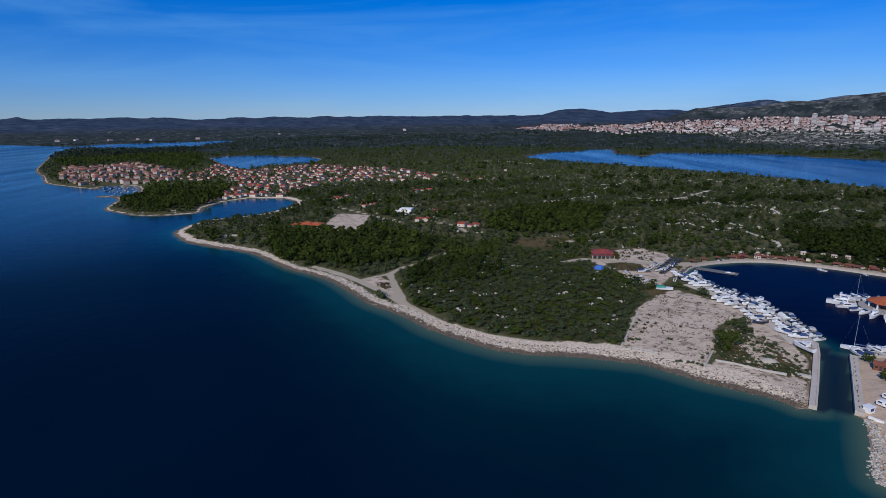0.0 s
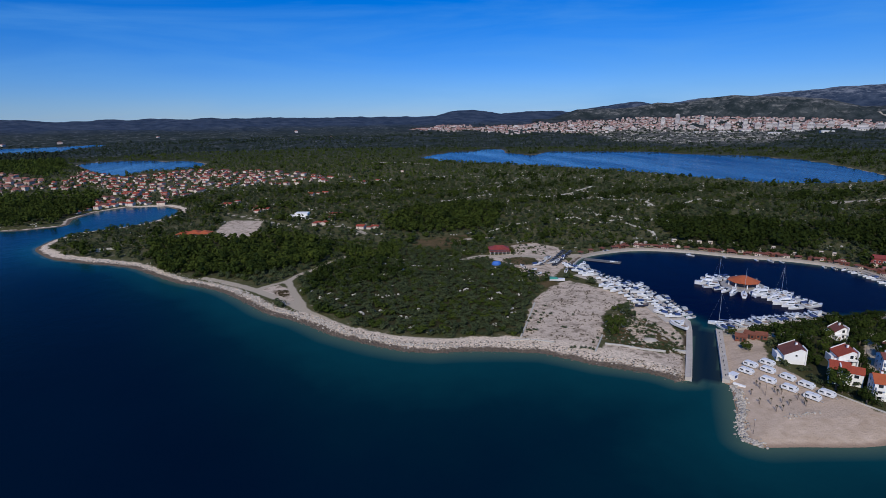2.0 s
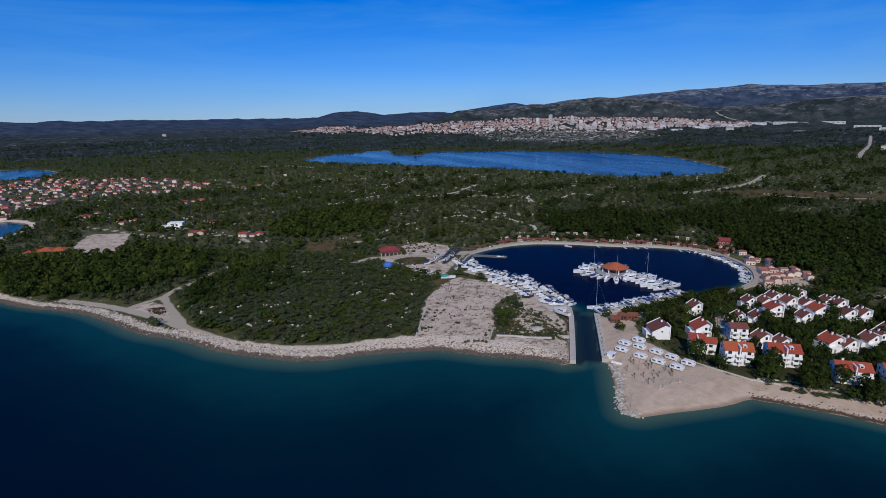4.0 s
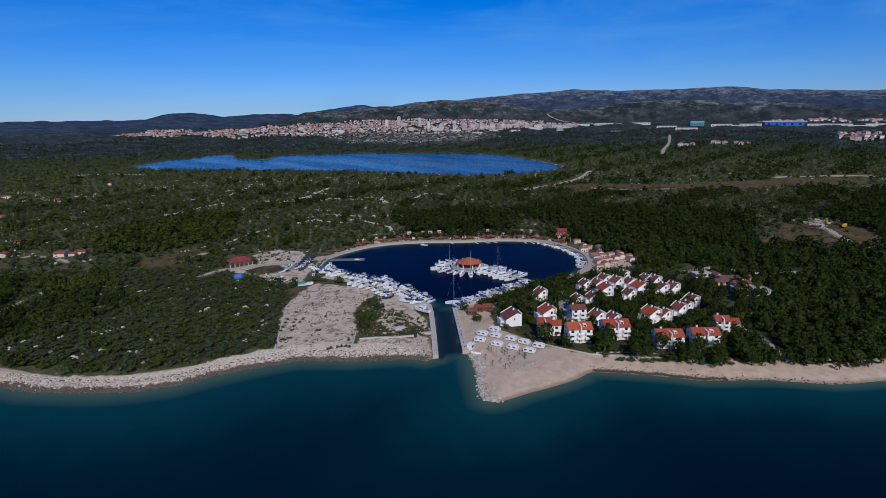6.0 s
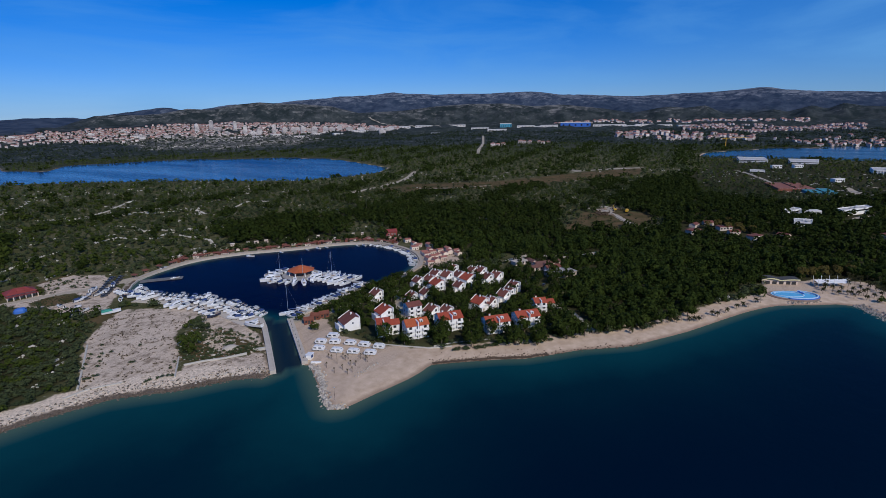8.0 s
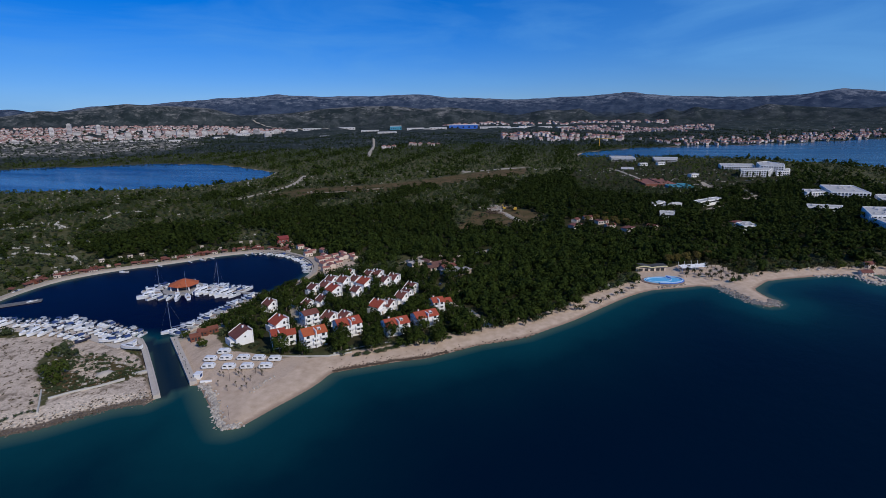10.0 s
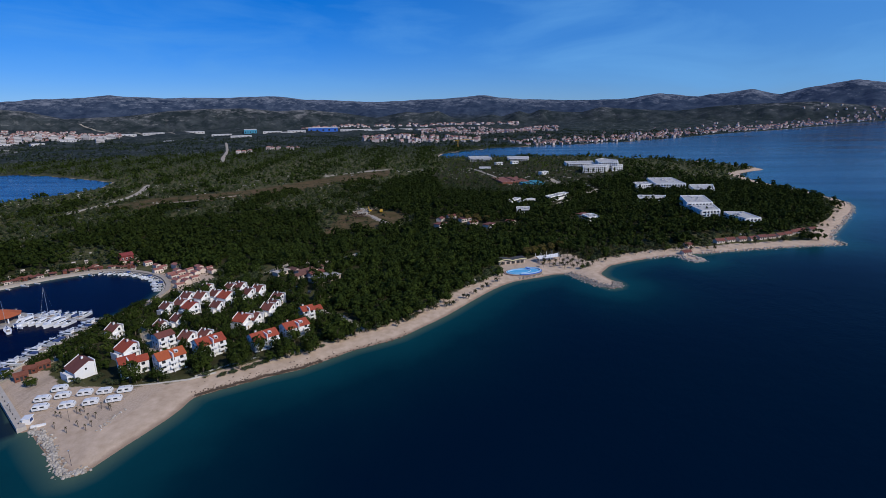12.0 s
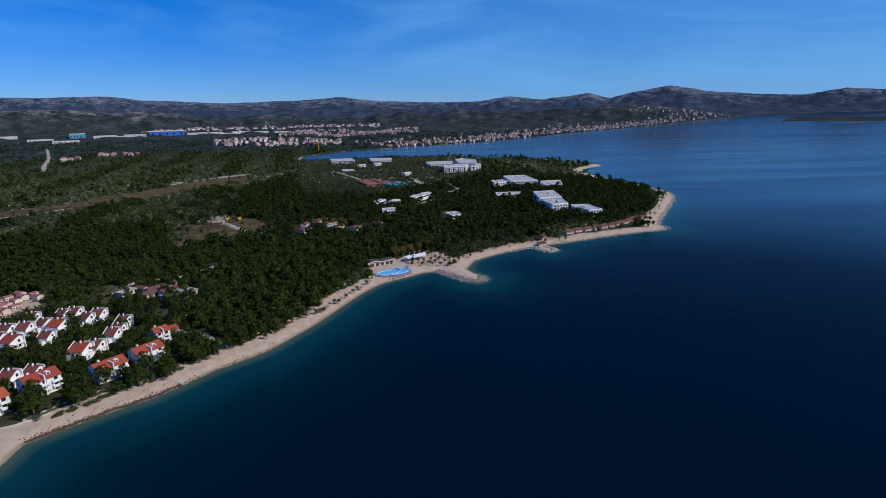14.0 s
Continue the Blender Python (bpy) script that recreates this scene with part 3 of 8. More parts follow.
ROADS += [([(284.9, 118.4), (276.6, 101), (260.4, 83.9), (254.1, 78.7)], 2.5)]
ROADS += [([(186.7, 225.2), (201.6, 217.8), (215.4, 216.5), (223.7, 211.4)], 3.0)]
ROADS += [([(258.7, 207.8), (234.5, 187.2), (218.8, 169.6), (224.6, 162.6)], 2.5)]
ROADS += [([(1108, 101), (923, 32), (845, 7), (882, -47), (820, -95)], 4.0)]
ROADS += [([(735, -63), (758, -107), (785, -131)], 4.0)]
ROADS += [([(958, -45), (906, -55), (842, -63), (797, -70)], 3.5)]
ROADS += [([(930, -85), (874, -101), (804, -104), (763, -112), (736, -96), (703, -77), (681, -60), (659, -51), (635, -48)], 3.5)]
ROADS += [([(97.4, 456.9), (116.4, 464.5), (146.9, 463.3)], 3.0)]
ROADS += [([(-14.4, 540.7), (1.4, 548.8), (24, 503.7)], 3.0)]
ROADS += [([(246, 715), (284, 678), (358, 618), (376, 609), (359, 574)], 1.2)]
ROADS += [([(262, 741), (302, 687), (381, 760)], 1.2)]


def smooth(points, step=8.0):
    """A rounded line through the points."""
    out = []
    for i in range(len(points) - 1):
        p0, p1, p2, p3 = (np.array(points[min(max(k, 0), len(points) - 1)], float) for k in (i - 1, i, i + 1, i + 2))
        count = int(min(8, max(1, np.hypot(*(p2 - p1)) / step)))
        for k in range(count):
            u = k / count
            out.append(tuple(0.5 * ((2 * p1) + (p2 - p0) * u + (2 * p0 - 5 * p1 + 4 * p2 - p3) * u * u + (3 * p1 - p0 - 3 * p2 + p3) * u ** 3)))
    return out + [tuple(points[-1])]


MAINLAND = (smooth(FAR_WEST, 200) + smooth(VILLAGE_COAST, 40) + smooth(WEST_COAST) + CHANNEL_WEST + smooth(LAGOON) + CHANNEL_EAST + smooth(BEACH)
            + smooth(HEADLAND, 12) + smooth(BAY, 120) + [(3600, -4900), (9000, -7000), (9000, 9000), (-9000, 9000), (-9000, 2300)])


def inside(poly, xy):
    p = np.array(poly, float)
    q = np.roll(p, -1, 0)
    odd = np.zeros(len(xy), bool)
    x, y = xy[:, 0], xy[:, 1]
    for (x0, y0), (x1, y1) in zip(p, q):
        if y0 != y1:
            cross = (y0 > y) != (y1 > y)
            odd ^= cross & (x < (x1 - x0) * (y - y0) / (y1 - y0) + x0)
    return odd


def distance(line, xy, closed=True):
    p = np.array(line, float)
    q = np.roll(p, -1, 0) if closed else p[1:]
    p = p if closed else p[:-1]
    best = np.full(len(xy), 1e12)
    for a, b in zip(p, q):
        d = b - a
        u = np.clip(((xy - a) @ d) / max(d @ d, 1e-9), 0, 1)
        best = np.minimum(best, ((xy - a - u[:, None] * d) ** 2).sum(1))
    return np.sqrt(best)


def signed(poly, xy):
    return np.where(inside(poly, xy), -1, 1) * distance(poly, xy)


def shore(xy):
    """Metres inland from the nearest water's edge; below zero in the water."""
    d = -signed(MAINLAND, xy)
    for hole in (smooth(LAKE + LAKE[:1], 60), smooth(POND + POND[:1], 60)):
        d = np.minimum(d, signed(hole, xy))
    return np.maximum(d, -signed(ISLAND, xy))


def far_rise(r):
    """The land and the sea lift slowly towards the far rim, which stands in for all the distance beyond it."""
    return 93.0 * np.clip((r - 2500) / 2350, 0, None) ** 1.6


def waves(xy, size, seed):
    rng = np.random.RandomState(seed)
    out = np.zeros(len(xy))
    for k in range(14):
        a, f = rng.uniform(0, 2 * np.pi), (1.0 + k * 0.45) / size
        out += np.sin(xy @ np.array([np.cos(a), np.sin(a)]) * f * 2 * np.pi + rng.uniform(0, 6.28)) / (1 + k * 0.45)
    return out / 3.0


SKY_AZ, SKY_UP = np.array(SKYLINE).T
HILL_AZ, HILL_UP = np.array(FRONT_HILLS).T


def height(xy, d=None):
    """The ground's height."""
    d = shore(xy) if d is None else d
    r = np.hypot(xy[:, 0], xy[:, 1])
    z = np.where(d > 0, 1.5 * (1 - np.exp(-np.clip(d, 0, 400) / 9.0)) + 0.05 * np.minimum(d, 4), np.maximum(d * 0.14, -7))
    inland = np.clip((d - 60) / 300, 0, 1)
    z = z + inland * (2.5 + 2.5 * waves(xy, 420, 3)) * np.clip((r - 350) / 300, 0, 1)
    z = z + np.clip((d - 150) / 600, 0, 1) * np.clip((r - 1300) / 900, 0, 1) * (9 + 13 * waves(xy, 700, 5) + 5 * waves(xy, 210, 6))
    # hills on the rim
    az = np.degrees(np.arctan2(xy[:, 0], xy[:, 1]))
    top = EYE[2] + np.tan(np.radians(np.interp(az, SKY_AZ, SKY_UP))) * 4700 + 6 * waves(xy, 500, 8) + 3 * waves(xy, 140, 9)
    up = np.clip((r - 3950) / 750, 0, 1)
    bold = np.clip((top - 130) / 60, 0, 1)
    polar = np.stack([az * 60, r * 0.8], 1)
    fold = up ** 1.4 + bold * (0.13 * waves(polar, 420, 11) + 0.07 * waves(polar, 130, 12)) * np.sin(np.pi * up)
    back = np.clip(top - far_rise(np.full(len(xy), 4700.0)), 0, None) * np.clip(fold, 0, 1.02)
    # nearer, lower hills in front of the ridge
    crest = EYE[2] + np.tan(np.radians(np.interp(az, HILL_AZ, HILL_UP))) * 4030 - far_rise(np.full(len(xy), 4030.0))
    face = np.clip(1 - np.abs(r - 4030) / np.where(r < 4030, 400, 300), 0, 1)
    face = face * face * (3 - 2 * face)
    face = face + (0.16 * waves(polar, 260, 13) + 0.10 * waves(polar, 90, 14)) * np.sin(np.pi * face)
    hill = far_rise(r) + np.maximum(back, np.clip(crest, 0, None) * np.clip(face, 0, 1))
    z = z + 40 * np.exp(-((az - 33) / 15) ** 2) * np.clip((r - 2950) / 700, 0, 1) * np.clip((4300 - r) / 400, 0, 1)
    return z + np.where(d > 0, np.clip(d / 350, 0, 1), 0) * np.clip(hill - far_rise(r) - np.clip(z, 0, None), 0, None) + far_rise(r)


def crest_of(xy):
    """How near to its top a place on the hills lies, 0 to 1."""
    r = np.hypot(xy[:, 0], xy[:, 1])
    az = np.degrees(np.arctan2(xy[:, 0], xy[:, 1]))
    front = np.clip(1 - np.abs(r - 4030) / np.where(r < 4030, 400, 300), 0, 1) ** 2 * np.clip((np.interp(az, HILL_AZ, HILL_UP) + 0.2) / 0.8, 0, 1)
    return np.maximum(front * 0.8, np.clip((r - 4250) / 450, 0, 1) ** 1.5 * np.clip((np.interp(az, SKY_AZ, SKY_UP) - 0.2) / 1.0, 0, 1))


def gz(x, y):
    return float(height(np.array([[x, y]], float))[0])


def sheet(name, verts, faces, mat, attrs=None):
    me = bpy.data.meshes.new(name)
    me.from_pydata(verts, [], faces) if isinstance(verts, list) else None
    if not isinstance(verts, list):
        me.vertices.add(len(verts))
        me.vertices.foreach_set("co", np.asarray(verts, np.float32).ravel())
        k = faces.shape[1]
        me.loops.add(faces.size)
        me.loops.foreach_set("vertex_index", faces.astype(np.int32).ravel())
        me.polygons.add(len(faces))
        me.polygons.foreach_set("loop_start", np.arange(0, faces.size, k, dtype=np.int32))
        me.update(calc_edges=True)
    for key, values in (attrs or {}).items():
        a = me.attributes.new(key, "FLOAT", "POINT")
        a.data.foreach_set("value", np.asarray(values, np.float32))
    me.materials.append(mat)
    return new(name, me)


# rings round the camera's place: fine where the land is near, coarse towards the rim
turns = np.radians(np.concatenate([np.arange(-58, 150, 0.25), np.arange(150, 302, 4.0)]))
drops = np.radians(np.arange(46.0, 2.5, -0.21))
rings = np.concatenate([[0.02, 5, 30, 60, 85], EYE[2] / np.tan(drops), np.linspace(2560, 4920, 74)])
TT, RR = np.meshgrid(turns, rings)
flat = np.stack([(RR * np.sin(TT)).ravel(), (RR * np.cos(TT)).ravel()], 1)
coast = shore(flat)
lift = height(flat, coast)
nr, nt = RR.shape
idx = np.arange(nr * nt).reshape(nr, nt)
right_of = np.roll(idx, -1, 1)
quads = np.stack([idx[:-1].ravel(), right_of[:-1].ravel(), right_of[1:].ravel(), idx[1:].ravel()], 1)
sdl = np.maximum(np.min([signed(p, flat) for p in LOTS], 0), -signed(GRASS_ISLE, flat))
sdf = np.min([signed(p, flat) for p in FIELDS], 0)
sdr = np.min([distance(smooth(p, 15), flat, False) - w for p, w in ROADS], 0)
dl = distance(smooth(LAGOON), flat, False)
sdr = np.minimum(sdr, np.where((coast > 0) & (flat[:, 0] + 0.35 * flat[:, 1] > 250), dl - 4.6, np.abs(dl - 3) - 2.3))
reach = np.hypot(flat[:, 0], flat[:, 1])
east_side = np.clip((flat[:, 0] * 0.75 - flat[:, 1] * 0.66 + 22) / 4, 0, 1)
beach_width = np.where(reach > 2000, -6.0, np.where(reach > 1300, 4.0, np.where(east_side > 0.5, 16.0, np.interp(flat[:, 0], (-330, -290, -240, -210, -150, -90, -45, 0, 40, 110), (5, 6, 11, 12, 8.5, 7, 9, 10.5, 13, 16)))))
beach_width = np.where((dl < 60) | (distance(LAKE, flat) < 120), 2.0, beach_width)
keep = (coast[quads] > -32).any(1)
used = np.unique(quads[keep])
renum = np.zeros(nr * nt, np.int64)
renum[used] = np.arange(len(used))
# ridge also lays the haze-blue hill colours over the far western plain
ground = sheet("ground", np.column_stack([flat, lift])[used], renum[quads[keep]], GROUND,
               dict(dark_floor=np.clip(-np.min([signed(p, flat[used]) for p in DENSE + LIGHTLY], 0) / 8, 0, 1), sdc=coast[used], sdl=sdl[used], sdr=sdr[used], field=sdf[used], east=east_side[used], width=beach_width[used], wood=np.clip((reach[used] - 1300) / 700, 0, 1), crest=crest_of(flat[used]), hill=np.clip(np.maximum((lift[used] - far_rise(reach[used]) - 6) / 26, (reach[used] - 3300) / 700), 0, 1), ridge=np.maximum(np.clip((reach[used] - 4100) / 250, 0, 1), np.clip((reach[used] - 3000) / 900, 0, 1) * (np.arctan2(flat[used][:, 0], flat[used][:, 1]) < 0.35)), karst=np.clip(-signed(KARST, flat[used]) / 60 + 0.5, 0, 1)))
tagged(ground, "coastal land with scrub, pebble shore, sand beach and hills", "ground", kind="structure")
for p in ground.data.polygons:
    p.use_smooth = True
wide = idx[np.r_[0:nr:2, nr - 1]][:, ::2]
beside = np.roll(wide, -1, 1)
quads = np.stack([wide[:-1].ravel(), beside[:-1].ravel(), beside[1:].ravel(), wide[1:].ravel()], 1)
keep = (coast[quads] < 40).any(1)
used = np.unique(quads[keep])
renum[used] = np.arange(len(used))
lagoon_in = np.minimum(distance(smooth(LAGOON), flat[used]), 60) * inside(LAGOON + CHANNEL_WEST[::-1][:5], flat[used])
lake_in = inside(LAKE, flat[used]) | inside(POND, flat[used])
sea = sheet("water", np.column_stack([flat, far_rise(reach)])[used], renum[quads[keep]], WATER,
            dict(lake=lake_in * 1.0, depth=np.clip(-coast[used], 0, 200) * np.interp(flat[used][:, 0], (-220, -100, 0, 60, 110, 160, 260, 420), (2.2, 1.3, 0.8, 0.78, 1.0, 1.25, 1.45, 1.7)), inner=np.clip(np.maximum.reduce([lagoon_in / 8, lake_in * 1.0, 0.75 * inside(CHANNEL_WEST[:4] + CHANNEL_EAST[:3], flat[used])]), 0, 1)))
tagged(sea, "deep blue sea, turquoise over the shallows, lightly rippled", "water", kind="structure")

# ---- kit ----
class Form:
    """Vertices and faces of one part."""

    def __init__(self):
        self.v, self.f = [], []

    def add(self, verts, faces):
        k = len(self.v)
        self.v += [tuple(map(float, p)) for p in verts]
        self.f += [tuple(i + k for i in face) for face in faces]
        return self

    def box(self, x0, x1, y0, y1, z0, z1, taper=0.0):
        t = taper
        return self.add([(x0, y0, z0), (x1, y0, z0), (x1, y1, z0), (x0, y1, z0), (x0 + t, y0 + t, z1), (x1 - t, y0 + t, z1), (x1 - t, y1 - t, z1), (x0 + t, y1 - t, z1)],
                        [(3, 2, 1, 0), (4, 5, 6, 7), (0, 1, 5, 4), (1, 2, 6, 5), (2, 3, 7, 6), (3, 0, 4, 7)])

    def prism(self, poly, z0, z1):
        n = len(poly)
        area = sum(poly[i][0] * poly[(i + 1) % n][1] - poly[(i + 1) % n][0] * poly[i][1] for i in range(n))
        poly = poly if area > 0 else poly[::-1]
        return self.add([(x, y, z0) for x, y in poly] + [(x, y, z1) for x, y in poly],
                        [tuple(range(n))[::-1], tuple(range(n, 2 * n))] + [(i, (i + 1) % n, n + (i + 1) % n, n + i) for i in range(n)])

    def side(self, profile, y0, y1):
        """A profile in x and z, drawn out along y."""
        n = len(profile)
        return self.add([(x, y0, z) for x, z in profile] + [(x, y1, z) for x, z in profile],
                        [tuple(range(n)), tuple(range(n, 2 * n))[::-1]] + [(i, n + i, n + (i + 1) % n, (i + 1) % n) for i in range(n)])

    def tube(self, a, b, r0, r1=None, n=6):
        a, b = Vector(a), Vector(b)
        r1 = r0 if r1 is None else r1
        way = (b - a).normalized()
        u = way.orthogonal().normalized()
        w = way.cross(u)
        ring = [u * math.cos(2 * math.pi * i / n) + w * math.sin(2 * math.pi * i / n) for i in range(n)]
        return self.add([a + c * r0 for c in ring] + [b + c * r1 for c in ring],
                        [tuple(range(n))[::-1], tuple(range(n, 2 * n))] + [(i, (i + 1) % n, n + (i + 1) % n, n + i) for i in range(n)])

    def lathe(self, profile, n=12, sx=1.0, sy=1.0):
        k = len(profile)
        verts = [(r * sx * math.cos(2 * math.pi * i / n), r * sy * math.sin(2 * math.pi * i / n), z) for r, z in profile for i in range(n)]
        faces = [(j * n + i, j * n + (i + 1) % n, (j + 1) * n + (i + 1) % n, (j + 1) * n + i) for j in range(k - 1) for i in range(n)]
        return self.add(verts, faces + [tuple(range(n))[::-1], tuple(range((k - 1) * n, k * n))])

    def gable(self, x0, x1, y0, y1, z, rise, over=0.4, thick=0.22):
        """Two roof slopes with a ridge along x."""
        m = (y0 + y1) / 2
        k = rise / (m - y0)
        prof = [(y0 - over, z - over * k), (m, z + rise), (y1 + over, z - over * k), (y1 + over, z - over * k + thick), (m, z + rise + thick), (y0 - over, z - over * k + thick)]
        n = 6
        return self.add([(x0 - over, y, h) for y, h in prof] + [(x1 + over, y, h) for y, h in prof],
                        [(0, 5, 4, 1), (1, 4, 3, 2), (6, 7, 10, 11), (7, 8, 9, 10)] + [(i, (i + 1) % n, n + (i + 1) % n, n + i) for i in range(n)])

    def block(self, x0, x1, y0, y1, z0, z1, rise):
        """Walls with gable ends, ridge along x."""
        m = (y0 + y1) / 2
        prof = [(y0, z0), (y1, z0), (y1, z1), (m, z1 + rise), (y0, z1)]
        n = 5
        return self.add([(x0, y, h) for y, h in prof] + [(x1, y, h) for y, h in prof],
                        [tuple(range(n))[::-1], tuple(range(n, 2 * n))] + [(i, (i + 1) % n, n + (i + 1) % n, n + i) for i in range(n)])

    def hip(self, x0, x1, y0, y1, z, rise, over=0.4):
        a, b, c, d = x0 - over, x1 + over, y0 - over, y1 + over
        m, e = (c + d) / 2, min((b - a), (d - c)) / 2
        return self.add([(a, c, z), (b, c, z), (b, d, z), (a, d, z), (a + e, m, z + rise), (b - e, m, z + rise), (a, c, z - 0.2), (b, c, z - 0.2), (b, d, z - 0.2), (a, d, z - 0.2)],
                        [(0, 1, 5, 4), (1, 2, 5), (2, 3, 4, 5), (3, 0, 4), (0, 6, 7, 1), (1, 7, 8, 2), (2, 8, 9, 3), (3, 9, 6, 0), (9, 8, 7, 6)])

    def mesh(self, name, mat, soft=False):
        me = bpy.data.meshes.new(name)
        me.from_pydata(self.v, [], self.f)
        me.materials.append(mat)
        if soft:
            for p in me.polygons:
                p.use_smooth = True
        return me


def part(name, form, mat, parent, label="", at=None, soft=False):
    ob = new(name, form.mesh(name, mat, soft) if isinstance(form, Form) else form)
    ob.parent = parent
    if at is not None:
        ob.matrix_basis = at
    return tagged(ob, label)


def thing(name, label, category, group="", kind="", at=None):
    ob = new(name)
    ob.empty_display_size = 0.5
    if at is not None:
        ob.matrix_basis = at
    return tagged(ob, label, category, group, kind)


def piece(name, form, mat, label, category, group="", kind="", at=None, soft=False):
    ob = new(name, form.mesh(name, mat, soft))
    if at is not None:
        ob.matrix_basis = at
    return tagged(ob, label, category, group, kind)


def spread(make, spots):
    """The first spot gets the thing itself, the others copies of it."""
    first = None
    for m in spots:
        if first is None:
            first = make()
            first.matrix_basis = m
        else:
            copy_thing(first, m)
    return first


def along(line, step, offset=0.0, start=0.0):
    """Places at even steps along a line: x, y and the line's bearing in degrees; offset to its left."""
    out, left = [], start
    for (x0, y0), (x1, y1) in zip(line, line[1:]):
        size = math.hypot(x1 - x0, y1 - y0)
        ux, uy = (x1 - x0) / size, (y1 - y0) / size
        while left < size:
            out.append((x0 + ux * left - uy * offset, y0 + uy * left + ux * offset, math.degrees(math.atan2(uy, ux))))
            left += step
        left -= size
    return out


rnd = random.Random(7)


def window_at(parent, x, y, z, w=1.1, h=1.3, turn=0.0):
    """A window that looks to -y before its turn: frame, with a dark pane."""
    key = (round(w, 2), round(h, 2))
    if key not in WINDOWS:
        f = Form()
        for a in ((-w / 2 - 0.1, w / 2 + 0.1, -h / 2 - 0.12, -h / 2), (-w / 2 - 0.1, w / 2 + 0.1, h / 2, h / 2 + 0.1), (-w / 2 - 0.1, -w / 2, -h / 2, h / 2), (w / 2, w / 2 + 0.1, -h / 2, h / 2)):
            f.box(a[0], a[1], -0.09, 0.06, a[2], a[3])
        WINDOWS[key] = (f.mesh("window", PLASTER), Form().box(-w / 2, w / 2, -0.035, 0.05, -h / 2, h / 2).mesh("pane", GLASS))
    frame_mesh, pane_mesh = WINDOWS[key]
    ob = part("window", frame_mesh, None, parent, at=pose(x, y, z, 0, 0, turn))
    part("pane", pane_mesh, None, ob, "dark glass pane")
    return ob


WINDOWS = {}

# ---- quays, walls and mole ----
def ribbon(line, w0, w1, z0, z1):
    """A strip beside a line, from w0 to w1 metres to its left, from z0 up to z1."""
    f = Form()
    n = len(line)
    rows = []
    for i, (x, y) in enumerate(line):
        a, b = line[max(i - 1, 0)], line[min(i + 1, n - 1)]
        d = math.hypot(b[0] - a[0], b[1] - a[1])
        nx, ny = -(b[1] - a[1]) / d, (b[0] - a[0]) / d
        rows.append([(x + nx * w0, y + ny * w0, z0), (x + nx * w1, y + ny * w1, z0), (x + nx * w1, y + ny * w1, z1), (x + nx * w0, y + ny * w0, z1)])
    f.v = [p for r in rows for p in r]
    f.f = [(4 * i + k, 4 * i + (k + 1) % 4, 4 * i + 4 + (k + 1) % 4, 4 * i + 4 + k) for i in range(n - 1) for k in range(4)]
    f.f += [(3, 2, 1, 0), (4 * n - 4, 4 * n - 3, 4 * n - 2, 4 * n - 1)]
    return f


quay_w = piece("quay", ribbon(CHANNEL_WEST[:4], -0.4, 2.3, -2.0, 1.75), CONCRETE, "pale concrete channel quay with a raised kerb", "quay", kind="structure")
part("kerb", ribbon(CHANNEL_WEST[:4], -0.4, 0.25, 1.75, 2.05), CONCRETE, quay_w)
quay_w2 = piece("quay", ribbon(CHANNEL_WEST[3:], -0.4, 13.0, -2.0, 1.7), CONCRETE, "broad concrete boat quay of the marina", "quay", kind="structure")
quay_e = piece("quay", ribbon(CHANNEL_EAST[:3], -0.4, 2.6, -2.0, 1.75), CONCRETE, "pale concrete channel quay beside the caravan ground", "quay", kind="structure")
part("kerb", ribbon(CHANNEL_EAST[:3], -0.4, 0.25, 1.75, 2.05), CONCRETE, quay_e)
for k in range(12):
    x, y, a = along(CHANNEL_EAST[:3], 5.0, 1.0)[min(k, len(along(CHANNEL_EAST[:3], 5.0, 1.0)) - 1)]
    if k < len(along(CHANNEL_EAST[:3], 5.0, 1.0)):
        part("bollard", Form().lathe([(0.16, 0), (0.12, 0.35), (0.2, 0.42), (0.2, 0.5)], 8), DARK, quay_e, at=pose(x, y, 1.75))
piece("lagoon_edge", ribbon(smooth(LAGOON), -0.5, 0.5, -1.5, 1.0), CONCRETE, "pale stone kerb round the marina basin", "kerb", kind="structure")
piece("promenade", ribbon(smooth(LAGOON[1:13]), 1.0, 4.2, 0.2, 1.62), surface("sandy_paving", (0.33, 0.275, 0.215), (0.46, 0.39, 0.31), 0.5, 0.9), "pale paved promenade round the marina basin", "promenade", kind="structure")


def low_wall(line, h, w, label):
    base = min(gz(x, y) for x, y in line)
    return piece("low_wall", ribbon(line, -w / 2, w / 2, base - 0.3, base + h), DRYSTONE, label, "wall", "low stone walls", at=None)


low_wall([(122.4, 224.4), (129.2, 220.8), (136.9, 214.6), (145.7, 210.2)], 1.0, 0.7, "pale rendered low wall beside the scrubby lot")
low_wall([(150.8, 212.2), (152.8, 210.1), (155.2, 208.5)], 1.3, 1.5, "pale concrete block by the channel quay")
low_wall([(113.9, 217.3), (119.6, 225.1), (126.3, 234.6)], 0.9, 0.6, "pale stone low wall up the gravel lot")
low_wall([(85.5, 241.3), (94.1, 257.1), (110.1, 287.8)], 0.7, 0.8, "low rubble bank between gravel lot and scrub")
low_wall([(79.3, 238.9), (87.4, 238.7), (94.2, 235.3), (99.6, 232.1)], 0.5, 0.7, "broken white stone kerb along the shore track")
low_wall([(186.3, 164.6), (190.6, 152.1), (195.7, 139.4), (203, 131.2)], 0.6, 0.5, "low grey garden wall above the beach")
low_wall([(198.5, 138.6), (208.1, 131.8), (215, 124.7), (219.7, 119.3)], 0.6, 0.4, "low pale garden wall above the beach")


